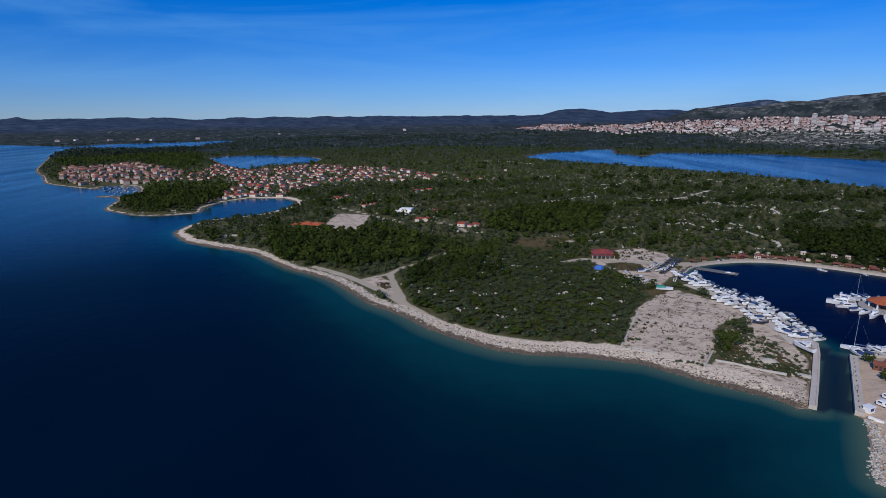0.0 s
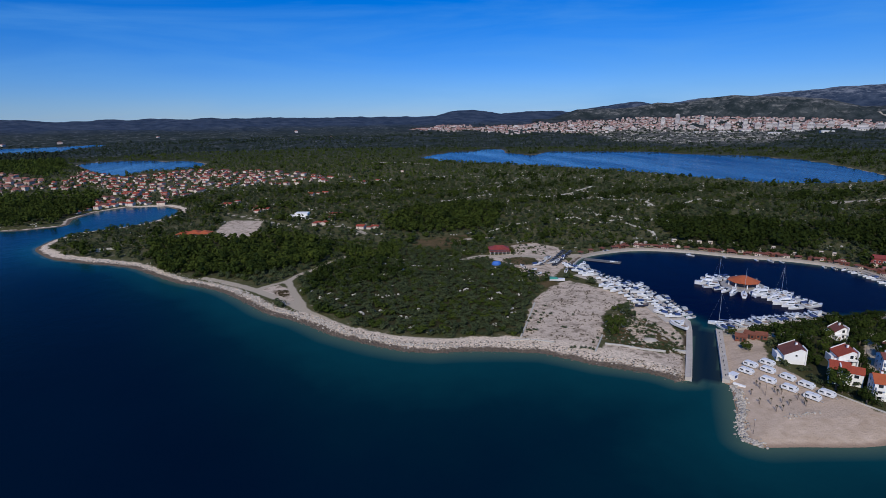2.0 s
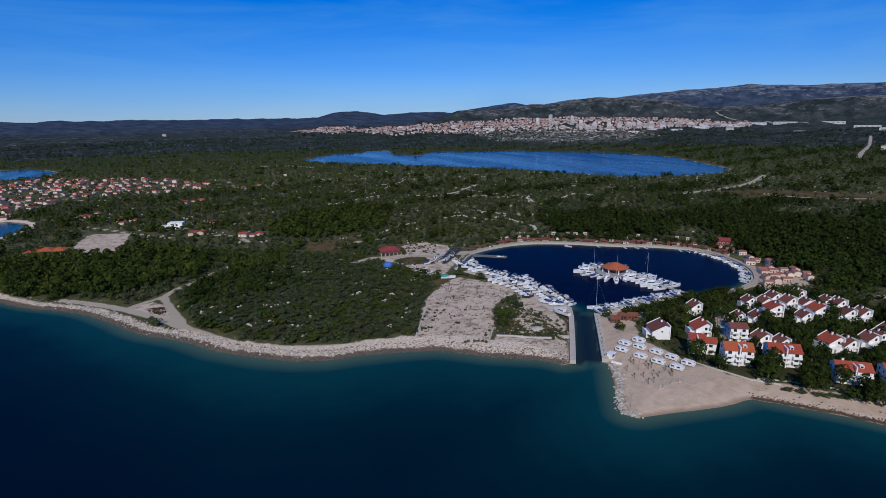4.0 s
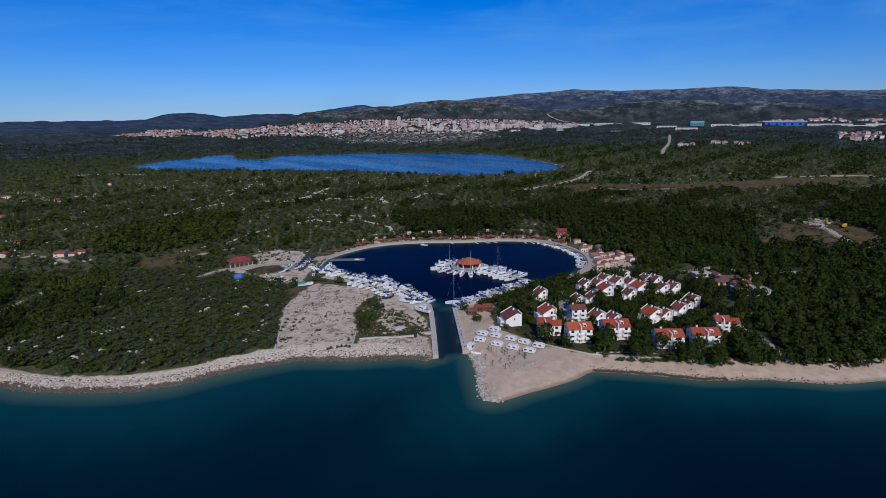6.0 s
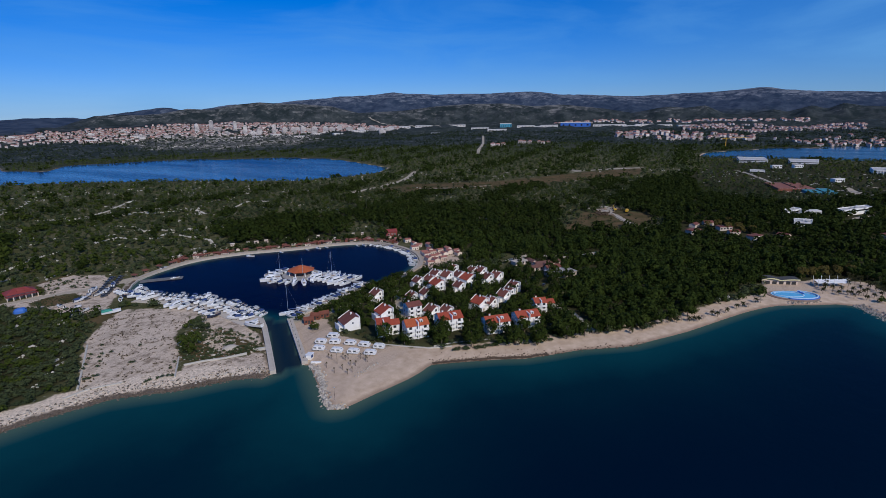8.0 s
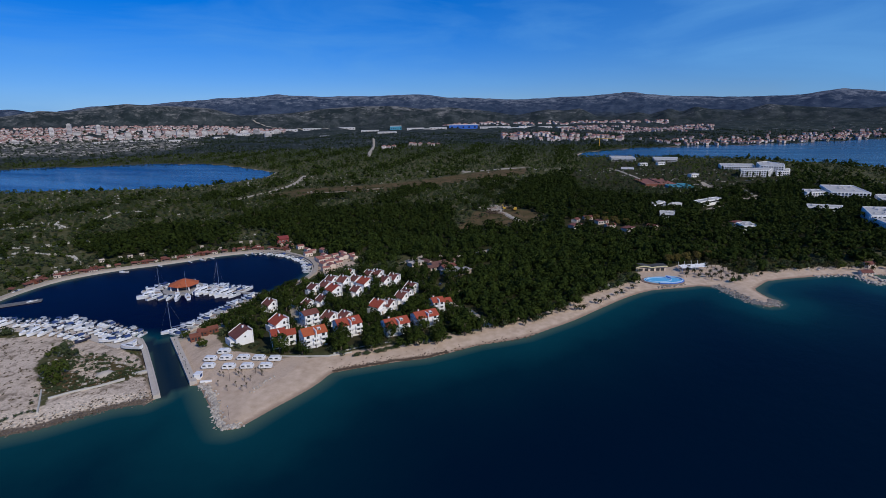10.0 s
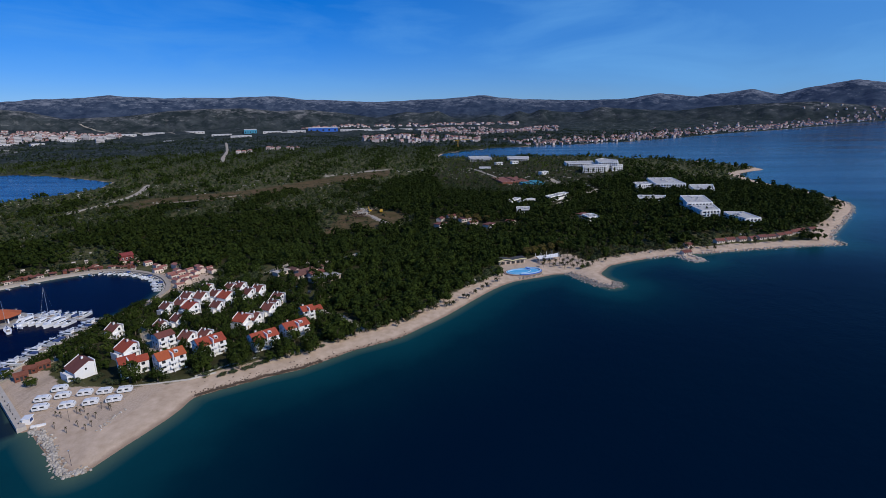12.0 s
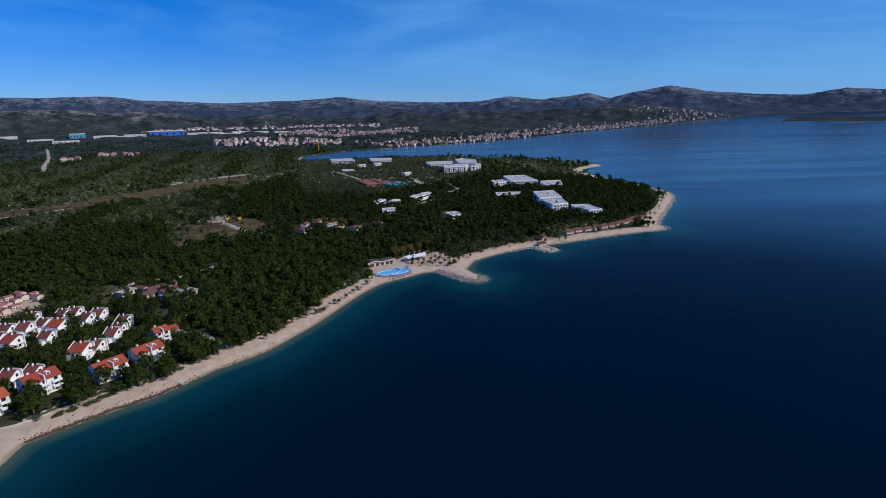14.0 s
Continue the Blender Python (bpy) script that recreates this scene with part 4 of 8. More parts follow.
def pebble_forms(count, seed):
    """Rough stones: squashed, knocked-about twenty-sided lumps."""
    t = (1 + 5 ** 0.5) / 2
    base = np.array([(-1, t, 0), (1, t, 0), (-1, -t, 0), (1, -t, 0), (0, -1, t), (0, 1, t), (0, -1, -t), (0, 1, -t), (t, 0, -1), (t, 0, 1), (-t, 0, -1), (-t, 0, 1)], float)
    base /= np.linalg.norm(base[0])
    tris = np.array([(0, 11, 5), (0, 5, 1), (0, 1, 7), (0, 7, 10), (0, 10, 11), (1, 5, 9), (5, 11, 4), (11, 10, 2), (10, 7, 6), (7, 1, 8), (3, 9, 4), (3, 4, 2), (3, 2, 6), (3, 6, 8), (3, 8, 9), (4, 9, 5), (2, 4, 11), (6, 2, 10), (8, 6, 7), (9, 8, 1)])
    rng = np.random.RandomState(seed)
    return [base * rng.uniform(0.65, 1.3, (12, 1)) * rng.uniform(0.7, 1.2, 3) for _ in range(count)], tris


LUMPS, LUMP_TRIS = pebble_forms(8, 4)


def rubble(name, spots, label, category, mat, at_parent=None):
    """One heap of loose stones: x, y, z, size."""
    rng = np.random.RandomState(len(spots))
    verts, faces = [], []
    for k, (x, y, z, s) in enumerate(spots):
        a = rng.uniform(0, 6.28)
        rot = np.array([[math.cos(a), -math.sin(a), 0], [math.sin(a), math.cos(a), 0], [0, 0, 0.75]])
        verts.append(LUMPS[k % 8] @ rot.T * s + (x, y, z))
        faces.append(LUMP_TRIS + 12 * k)
    ob = sheet(name, np.concatenate(verts), np.concatenate(faces), mat)
    return tagged(ob, label, category, kind="stuff")


def strewn(line, per_metre, wide, seed, lo=0.3, hi=0.9, lift_by=0.1, offset=0.0):
    rng = np.random.RandomState(seed)
    out = []
    for x, y, a in along(line, 1.0 / per_metre):
        x, y = x + rng.normal(0, 0.5), y + rng.normal(0, 0.5)
        o = offset + rng.normal(0, wide)
        px, py = x - math.sin(math.radians(a)) * o, y + math.cos(math.radians(a)) * o
        out.append((px, py, rng.uniform(lo, hi)))
    zz = height(np.array([(x, y) for x, y, _ in out]))
    return [(x, y, max(z, -0.3) + lift_by * s, s) for (x, y, s), z in zip(out, zz)]


MOLE = [(155.3, 177.8), (152.5, 170.1), (146.9, 161), (138.6, 152.1), (133.8, 145.6), (133.5, 140.7), (137, 138.9)]
heap = strewn(smooth(MOLE, 6), 11.0, 0.75, 3, 0.25, 0.75, 0.35)
rubble("mole_rubble", heap, "heap of pale limestone boulders edging the sand spit", "boulders", ROCK)
rubble("boulder_row", strewn([(155.4, 149.8), (161.9, 150), (168.1, 150.5), (171.1, 150.4)], 2.2, 0.35, 5, 0.2, 0.5, 0.3), "row of small white boulders on the sand", "boulders", ROCK)
rubble("wet_stones", strewn(smooth(WEST_COAST[3:]), 7.5, 1.3, 8, 0.18, 0.6, 0.05, 1.2), "dark wet stones along the water's edge", "stones", surface("wet_rock", (0.05, 0.036, 0.025), (0.17, 0.13, 0.095), 0.5, 0.6, island=0.6))
rubble("shore_stones", strewn(smooth(WEST_COAST[3:]), 2.6, 1.8, 18, 0.2, 0.65, 0.1, 6.2) + strewn(smooth(WEST_COAST[11:26]), 3.0, 1.3, 9, 0.3, 0.8, 0.1, 5.6), "white limestone stones along the pebble shore", "stones", ROCK)
# rows of darker lumps at two distances up the shore
rubble("storm_stones", strewn(smooth(WEST_COAST[14:]), 1.1, 0.5, 19, 0.2, 0.55, 0.0, 8.2) + strewn(smooth(WEST_COAST[24:]), 0.8, 0.4, 20, 0.2, 0.5, 0.0, 5.2), "line of dark stones on the pebble shore", "stones", surface("dark_brown_stone", (0.05, 0.04, 0.03), (0.16, 0.13, 0.10), 0.5, 0.9, island=0.6))
rubble("jetty_stones", strewn([(372.5, -35.5), (359.1, -43.8), (344.7, -53.2), (342.5, -63.3), (349.1, -67.3), (353.1, -65.3)], 16.0, 1.7, 11, 0.25, 0.7, 0.3) + strewn([(356.3, -1.6), (363.1, -11.5), (370.7, -17.8)], 4.0, 0.8, 12, 0.2, 0.55, 0.4), "grey boulders armouring the beach jetty", "boulders", GREYROCK)
rubble("cape_stones", strewn(smooth(HEADLAND[4:17], 15), 1.0, 1.2, 14, 0.5, 1.1, 0.2) + strewn([(426.3, -123.3), (407.6, -129.6), (411.4, -138.3), (426.3, -133)], 3.0, 1.2, 15, 0.5, 1.0, 0.5), "boulders along the headland shore", "boulders", ROCK)
weed_line = smooth([(184.6, 130), (190.6, 123.6), (197.4, 115.7), (204.4, 107.6), (211.5, 97.2), (221, 88.9)])
reef_line = smooth([(221, 88.9), (234.5, 78.1), (241.5, 69.5), (250.5, 59.5), (258, 54.6)])
rubble("seaweed_bank", strewn(weed_line, 11.0, 0.8, 31, 0.12, 0.4, 0.0, 1.2) + strewn(weed_line, 1.2, 2.0, 32, 0.2, 0.5, -0.2, 2.5), "dark bank of dried seaweed at the water's edge", "seaweed", SEAWEED)

rubble("reef_stones", strewn(reef_line, 3.2, 1.5, 33, 0.15, 0.5, 0.0, -0.6), "dark weedy stones in the shallows off the beach", "stones", SEAWEED)
weed_edge = [(x + 0.5 * math.sin(x * 0.9) + 0.3 * math.sin(y * 2.1), y + 0.5 * math.sin(y * 0.7)) for x, y in smooth([(q[0], q[1]) for q in along(weed_line, 2.5)], 1.0)]
piece("seaweed_mat", ribbon(weed_edge, 0.2, 1.7, -0.5, 0.36), SEAWEED, "matted dark bank of dried seaweed along the beach", "seaweed", kind="structure")


# ---- boats ----
def hull_form(L, B, H, draft=0.35, stern=0.85, flare=1.0):
    """A boat's shell with its deck: bow towards +x, keel line at z = -draft."""
    f = Form()
    stations = [(-0.5, stern), (-0.25, 0.97), (0.0, 1.0), (0.2, 0.88), (0.36, 0.58), (0.46, 0.25), (0.5, 0.03)]
    for u, w in stations:
        b = B / 2 * w
        up = H * (1 + 0.28 * max(0, u + 0.1) ** 1.3 * 2)
        keel = -draft * (1 - max(0, (u - 0.2) / 0.3) ** 2 * 0.9)
        f.v += [(u * L, 0, keel), (u * L, b * 0.72 * flare, keel * 0.3), (u * L, b, up), (u * L, -b, up), (u * L, -b * 0.72 * flare, keel * 0.3)]
    n = len(stations)
    for i in range(n - 1):
        for k in range(5):
            f.f.append((5 * i + k, 5 * i + (k + 1) % 5, 5 * i + 5 + (k + 1) % 5, 5 * i + 5 + k))
    f.f += [(4, 3, 2, 1, 0), tuple(5 * (n - 1) + k for k in range(5))]
    return f


def house_form(x0, x1, w0, w1, z0, z1, lean=0.5):
    """A raked deckhouse."""
    f = Form()
    f.add([(x0, -w0, z0), (x1, -w1, z0), (x1, w1, z0), (x0, w0, z0), (x0 + lean * 0.2, -w0 * 0.86, z1), (x1 - lean, -w1 * 0.7, z1), (x1 - lean, w1 * 0.7, z1), (x0 + lean * 0.2, w0 * 0.86, z1)],
          [(3, 2, 1, 0), (4, 5, 6, 7), (0, 1, 5, 4), (1, 2, 6, 5), (2, 3, 7, 6), (3, 0, 4, 7)])
    return f


def motorboat(L=8.0, hull_mat=None, cover=None, label="white motorboat with a dark windscreen moored in the marina"):
    B, H = L * 0.33, L * 0.12
    ob = thing("motorboat", label, "boat", "boats in the marina")
    part("hull", hull_form(L, B, H), hull_mat or GELCOAT, ob)
    part("cockpit", Form().box(-L * 0.44, -L * 0.08, -B * 0.36, B * 0.36, H * 0.8, H + 0.06), TEAK, ob, "brown cockpit floor")
    part("cabin", house_form(-L * 0.08, L * 0.30, B * 0.36, B * 0.22, H * 0.95, H + L * 0.085, 0.9), GELCOAT, ob)
    part("windscreen", house_form(-L * 0.10, L * 0.12, B * 0.37, B * 0.30, H + L * 0.05, H + L * 0.125, 0.7), TINT, ob, "dark raked windscreen")
    part("outboard", Form().box(-L * 0.56, -L * 0.49, -0.28, 0.28, 0.1, H + 0.5, 0.05), DARK, ob, "dark outboard engine")
    part("rail", Form().tube((L * 0.1, B * 0.44, H + 0.5), (L * 0.49, 0, H + 0.85), 0.03, n=4).tube((L * 0.1, -B * 0.44, H + 0.5), (L * 0.49, 0, H + 0.85), 0.03, n=4), METAL, ob)
    if cover:
        part("cover", house_form(-L * 0.45, -L * 0.05, B * 0.42, B * 0.40, H, H + L * 0.10, 0.5), cover, ob, "canvas cockpit cover")
    return ob


def cruiser(L=12.0):
    B, H = L * 0.31, L * 0.125
    ob = thing("motor_yacht", "large white motor yacht with two decks moored in the marina", "boat", "boats in the marina")
    part("hull", hull_form(L, B, H), GELCOAT, ob)
    part("cabin", house_form(-L * 0.22, L * 0.28, B * 0.38, B * 0.2, H * 0.95, H + L * 0.11, 1.5), GELCOAT, ob)
    part("side_window", house_form(-L * 0.18, L * 0.21, B * 0.385, B * 0.255, H + L * 0.035, H + L * 0.08, 0.9), TINT, ob, "dark band of cabin windows")
    part("flybridge", house_form(-L * 0.24, L * 0.08, B * 0.34, B * 0.26, H + L * 0.11, H + L * 0.15, 0.5), GELCOAT, ob)
    part("aft_deck", Form().box(-L * 0.47, -L * 0.22, -B * 0.38, B * 0.38, H * 0.8, H + 0.05), TEAK, ob, "brown aft deck")
    part("arch", Form().box(-L * 0.22, -L * 0.18, -B * 0.36, -B * 0.31, H + L * 0.1, H + L * 0.23).box(-L * 0.22, -L * 0.18, B * 0.31, B * 0.36, H + L * 0.1, H + L * 0.23).box(-L * 0.23, -L * 0.16, -B * 0.36, B * 0.36, H + L * 0.22, H + L * 0.24), GELCOAT, ob)
    part("bow_rail", Form().tube((L * 0.05, B * 0.46, H + 0.7), (L * 0.49, 0, H + 1.1), 0.03, n=4).tube((L * 0.05, -B * 0.46, H + 0.7), (L * 0.49, 0, H + 1.1), 0.03, n=4), METAL, ob)
    return ob


def sailboat(L=11.0, mast=15.0):
    B, H = L * 0.3, L * 0.10
    ob = thing("sailing_yacht", "white sailing yacht with a tall bare mast and blue sail cover", "boat", "boats in the marina")
    part("hull", hull_form(L, B, H, 0.5, 0.7), GELCOAT, ob)
    part("coachroof", house_form(-L * 0.12, L * 0.25, B * 0.26, B * 0.12, H * 0.95, H + 0.55, 0.6), GELCOAT, ob)
    part("cabin_window", house_form(-L * 0.08, L * 0.16, B * 0.262, B * 0.175, H + 0.18, H + 0.40, 0.2), TINT, ob, "dark cabin window strip")
    part("cockpit", Form().box(-L * 0.42, -L * 0.14, -B * 0.24, B * 0.24, H * 0.8, H + 0.06), TEAK, ob, "teak cockpit")
    part("mast", Form().tube((L * 0.06, 0, H), (L * 0.06, 0, mast), 0.09, 0.055), METAL, ob, "pale alloy mast")
    part("boom", Form().tube((L * 0.06, 0, H + 1.6), (-L * 0.36, 0, H + 1.5), 0.07), METAL, ob)
    part("sail_cover", Form().tube((L * 0.03, 0, H + 1.78), (-L * 0.34, 0, H + 1.66), 0.18), CANVAS, ob, "blue canvas sail cover")
    part("forestay", Form().tube((L * 0.49, 0, H + 0.2), (L * 0.06, 0, mast - 0.4), 0.012, n=3), METAL, ob)
    part("backstay", Form().tube((-L * 0.49, 0, H + 0.1), (L * 0.06, 0, mast - 0.2), 0.012, n=3), METAL, ob)
    return ob


def dinghy(L=4.6):
    B, H = L * 0.38, 0.55
    ob = thing("small_boat", "small open white boat tied up by the basin", "boat", "small boats")
    part("hull", hull_form(L, B, H, 0.2), GELCOAT, ob)
    part("thwart", Form().box(-0.3, 0.1, -B * 0.4, B * 0.4, H, H + 0.08).box(-1.5, -1.15, -B * 0.4, B * 0.4, H, H + 0.08), TEAK, ob, "brown bench")
    part("outboard", Form().box(-L * 0.56, -L * 0.48, -0.16, 0.16, 0.0, H + 0.45, 0.03), DARK, ob, "dark outboard engine")
    return ob


KINDS = {}
FLEET = [
    ("m7", lambda: motorboat(7.0)), ("m8", lambda: motorboat(8.4, None, CANVAS, "white motorboat with a blue canvas cover in the marina")),
    ("m9", lambda: motorboat(9.2, None, GREYCANVAS, "white motorboat with a grey canvas cover in the marina")), ("m6", lambda: motorboat(6.2)),
    ("n8", lambda: motorboat(8.0, NAVYHULL, None, "dark blue motorboat with a white cabin in the marina")), ("c11", lambda: cruiser(11.0)), ("c14", lambda: cruiser(14.5)),
    ("s10", lambda: sailboat(10.5, 14.0)), ("s12", lambda: sailboat(12.0, 17.5)), ("d", dinghy)]
MAKE = dict(FLEET)


def boat(kind, x, y, turn, z=0.0):
    m = pose(x, y, z, 0, 0, turn)
    if kind in KINDS:
        return copy_thing(KINDS[kind], m)
    KINDS[kind] = MAKE[kind]()
    KINDS[kind].matrix_basis = m
    return KINDS[kind]


def cradle(x, y, turn, z):
    m = pose(x, y, z, 0, 0, turn)
    if "cradle" in KINDS:
        return copy_thing(KINDS["cradle"], m)
    ob = KINDS["cradle"] = thing("boat_cradle", "low dark steel boat cradle on the quay", "cradle", "boat cradles", at=m)
    for u in (-1.4, 1.4):
        part("beam", Form().box(u - 0.1, u + 0.1, -1.1, 1.1, 0.0, 0.14), DARK, ob)
    for u in (-0.5, 0.5):
        part("runner", Form().box(-1.9, 1.9, u - 0.08, u + 0.08, 0.14, 0.34), DARK, ob)


# moored row along the west quay, and boats laid up behind it
west_row = CHANNEL_WEST[3:] + [LAGOON[0]]
pick = ["m7", "m8", "m9", "m6", "n8", "c11", "m7", "m8", "m9", "m6"]
for k, (x, y, a) in enumerate(along(west_row, 4.0, -5.2, 9.0)):
    boat(pick[(k * 7 + k // 3) % 10], x + rnd.uniform(-0.3, 0.3), y + rnd.uniform(-0.9, 0.9), a + 108 + rnd.uniform(-9, 9), 0.0)
for k, (x, y, a) in enumerate(along(west_row, 4.9, 6.2, 6.0)):
    if k % 9 != 8:
        cradle(x, y, a + 90, 1.7)
        boat(pick[(k * 3 + 1) % 10], x, y, a + 70 + (180 if k % 4 == 1 else 0) + rnd.uniform(-16, 16), 2.39)
for k, (x, y, a) in enumerate(along(west_row[1:4], 5.6, 15.5, 3.0)):
    g = gz(x, y)
    cradle(x, y, a + 95, g)
    boat(pick[(k * 3 + 4) % 10], x, y, a + 95, g + 0.69)
for (x, y), kind, turn in zip([(169.4, 235.7), (175.8, 256.1), (180.6, 251.6), (171.3, 254.7)], ("c11", "m9", "d", "m8"), (105, 120, 60, 125)):
    cradle(x, y, turn, 1.7)
    boat(kind, x, y, turn, 2.39 if kind != "d" else 2.24)
for (x, y), turn, kind in zip([(152.7, 368.5), (168.7, 382.8), (133, 352.6), (127.3, 345), (128.6, 362.3), (155.2, 380.3), (147.8, 371.6), (141, 366), (159, 371.2), (155, 345.4), (162.4, 355.6), (168.8, 362.2), (133.1, 342.3)], (20, 60, 10, 5, 100, 40, 30, 15, 50, 60, 70, 75, 20), ("m7", "m8", "m6", "n8", "m7", "m9", "m6", "m8", "m9", "m7", "m8", "m6", "m6")):
    g = gz(x, y)
    cradle(x, y, turn, g)
    boat(kind, x, y, turn, g + 0.69)

# covered boat
(cx, cy), = [(139.8, 325.3)]
gc = gz(cx, cy)
cradle(cx, cy, -20, gc)
covered = thing("covered_boat", "laid-up white boat half under a green tarpaulin", "boat", at=pose(cx, cy, gc + 0.69, 0, 0, -20))
part("hull", hull_form(10.0, 3.2, 1.3), GELCOAT, covered)
part("tarpaulin", house_form(-5.0, 1.0, 1.7, 1.5, 1.2, 2.2, 1.6), GREENCANVAS, covered, "green tarpaulin")

# right-hand shore and basin rim
for k, (x, y, a) in enumerate(along(smooth(LAGOON[7:12]), 4.2, -3.6, 2.0)):
    boat(("m6", "d", "m7", "d", "m6", "m8")[k % 6], x, y, a - 90 + rnd.uniform(-7, 7))
for (x, y), kind, turn in zip([(209.9, 394.8), (270.7, 370.5), (292.5, 359), (309.4, 345.7), (317.5, 340.5), (323.5, 336.7), (341.8, 317.7), (345.4, 313), (202.6, 365.9)], ("m9", "m7", "d", "d", "m6", "d", "d", "m6", "m6"), (200, 120, 90, 80, 95, 90, 70, 75, 170)):
    boat(kind, x, y, turn)
# pier near the head of the basin
pier = thing("floating_pier", "grey floating pier with a small boat alongside", "pier")
pl = [(185, 379.5), (195.5, 371.5), (206.5, 362.5)]
part("deck", ribbon(pl, -3.2, 3.2, 0.15, 0.45), surface("weathered_dark_decking", (0.10, 0.095, 0.09), (0.20, 0.19, 0.18), 0.8, 0.85), pier, "dark weathered deck")
for x, y, a in along(pl, 6.0, 0.0, 3.0):
    part("float", Form().lathe([(0.5, -0.5), (0.6, 0.0), (0.5, 0.26)], 8), DARK, pier, at=pose(x, y, 0))
# east moorings
for k, (x, y, a) in enumerate(along([(192.5, 233.2), (212.8, 235.8), (232.5, 237.3), (257.1, 236.7)], 3.6, 0.0, 1.0)):
    boat(("m8", "m8", "m7", "c11", "m9", "m7", "m8", "c11", "m6", "m9")[k % 10], x, y, a + 95 + rnd.uniform(-6, 6))

# ---- island restaurant in the basin ----
(rx, ry), = [(254.3, 292.2)]
bar = thing("floating_restaurant", "open restaurant pavilion with an orange tiled hip roof on white columns", "pavilion", at=pose(rx, ry, 0, 0, 0, 20))
part("platform", Form().lathe([(13.5, -1.2), (13.5, 0.75), (13.2, 0.85)], 16), PLANK, bar, "round grey platform")
part("roof", Form().lathe([(9.8, 4.0), (9.9, 4.15), (2.2, 7.1), (0.4, 7.5), (0.05, 7.6)], 8), ORANGE, bar, "orange tiled eight-sided roof")
for k in range(8):
    a = 2 * math.pi * k / 8
    part("column", Form().box(-0.3, 0.3, -0.3, 0.3, 0.85, 4.15), PLASTER, bar, at=pose(8.6 * math.cos(a), 8.6 * math.sin(a), 0, 0, 0, math.degrees(a)))
part("bar_counter", Form().lathe([(3.2, 0.85), (3.2, 1.95), (2.6, 2.0), (2.6, 0.9)], 10), TEAK, bar, "wooden bar counter")
for k in range(9):
    a = 2 * math.pi * (k + 0.5) / 9
    tx, ty = 6.2 * math.cos(a), 6.2 * math.sin(a)
    table = thing("cafe_table", "small round wooden cafe table under the pavilion roof", "table", "cafe tables", at=pose(rx, ry, 0.85, 0, 0, 20) @ pose(tx, ty, 0))
    part("tabletop", Form().lathe([(0.55, 0.70), (0.55, 0.75)], 10), TEAK, table)
    part("stem", Form().tube((0, 0, 0), (0, 0, 0.70), 0.05), METAL, table)
ring = [("c11", 200), ("c14", 185), ("m9", 170), ("c11", 155), ("m9", 140), ("s10", 125), ("m8", 215), ("m9", 230), ("c11", 245), ("s12", 262), ("m8", 278), ("m7", 292), ("m8", 110), ("m7", 92), ("m8", 75), ("m6", 60)]
for k, (kind, a) in enumerate(ring):
    a = math.radians(a - 30)
    size = 14.8 + {"c": 6.0, "s": 5.5, "m": 4.2, "d": 2.5}[kind[0]] + (1.2 if kind == "c14" else 0)
    boat(kind, rx + size * math.cos(a), ry + size * math.sin(a), math.degrees(a) + (0 if k % 3 else 180))
walkline = [(258.2, 284.5), (260.3, 266.6), (260.3, 248.2), (263.9, 230.4)]
gang = thing("walkway", "narrow grey gangway from the shore to the pavilion", "walkway")
part("deck", ribbon(walkline, -1.0, 1.0, 0.35, 0.75), PLANK, gang)
for x, y, a in along(walkline, 7.0, 0.0, 4.0):
    part("pile", Form().tube((0, 0, -1.5), (0, 0, 0.4), 0.18), DARK, gang, at=pose(x, y, 0))
for k, (x, y, a) in enumerate(along(walkline[:3], 4.3, -6.6, 5.0)):
    boat(("c11", "c14", "m9", "c11", "m8", "c14", "c11", "m9")[k % 8], x, y, a - 90 + rnd.uniform(-4, 4))
for k, (x, y, a) in enumerate(along(walkline[:3], 4.6, 6.0, 7.0)):
    boat(("m9", "s12", "c11", "m8", "m9", "m8", "c11", "m9")[k % 8], x, y, a + 90 + rnd.uniform(-4, 4))
(sx, sy), = [(195.9, 237.9)]
boat("s12", sx, sy, 150)


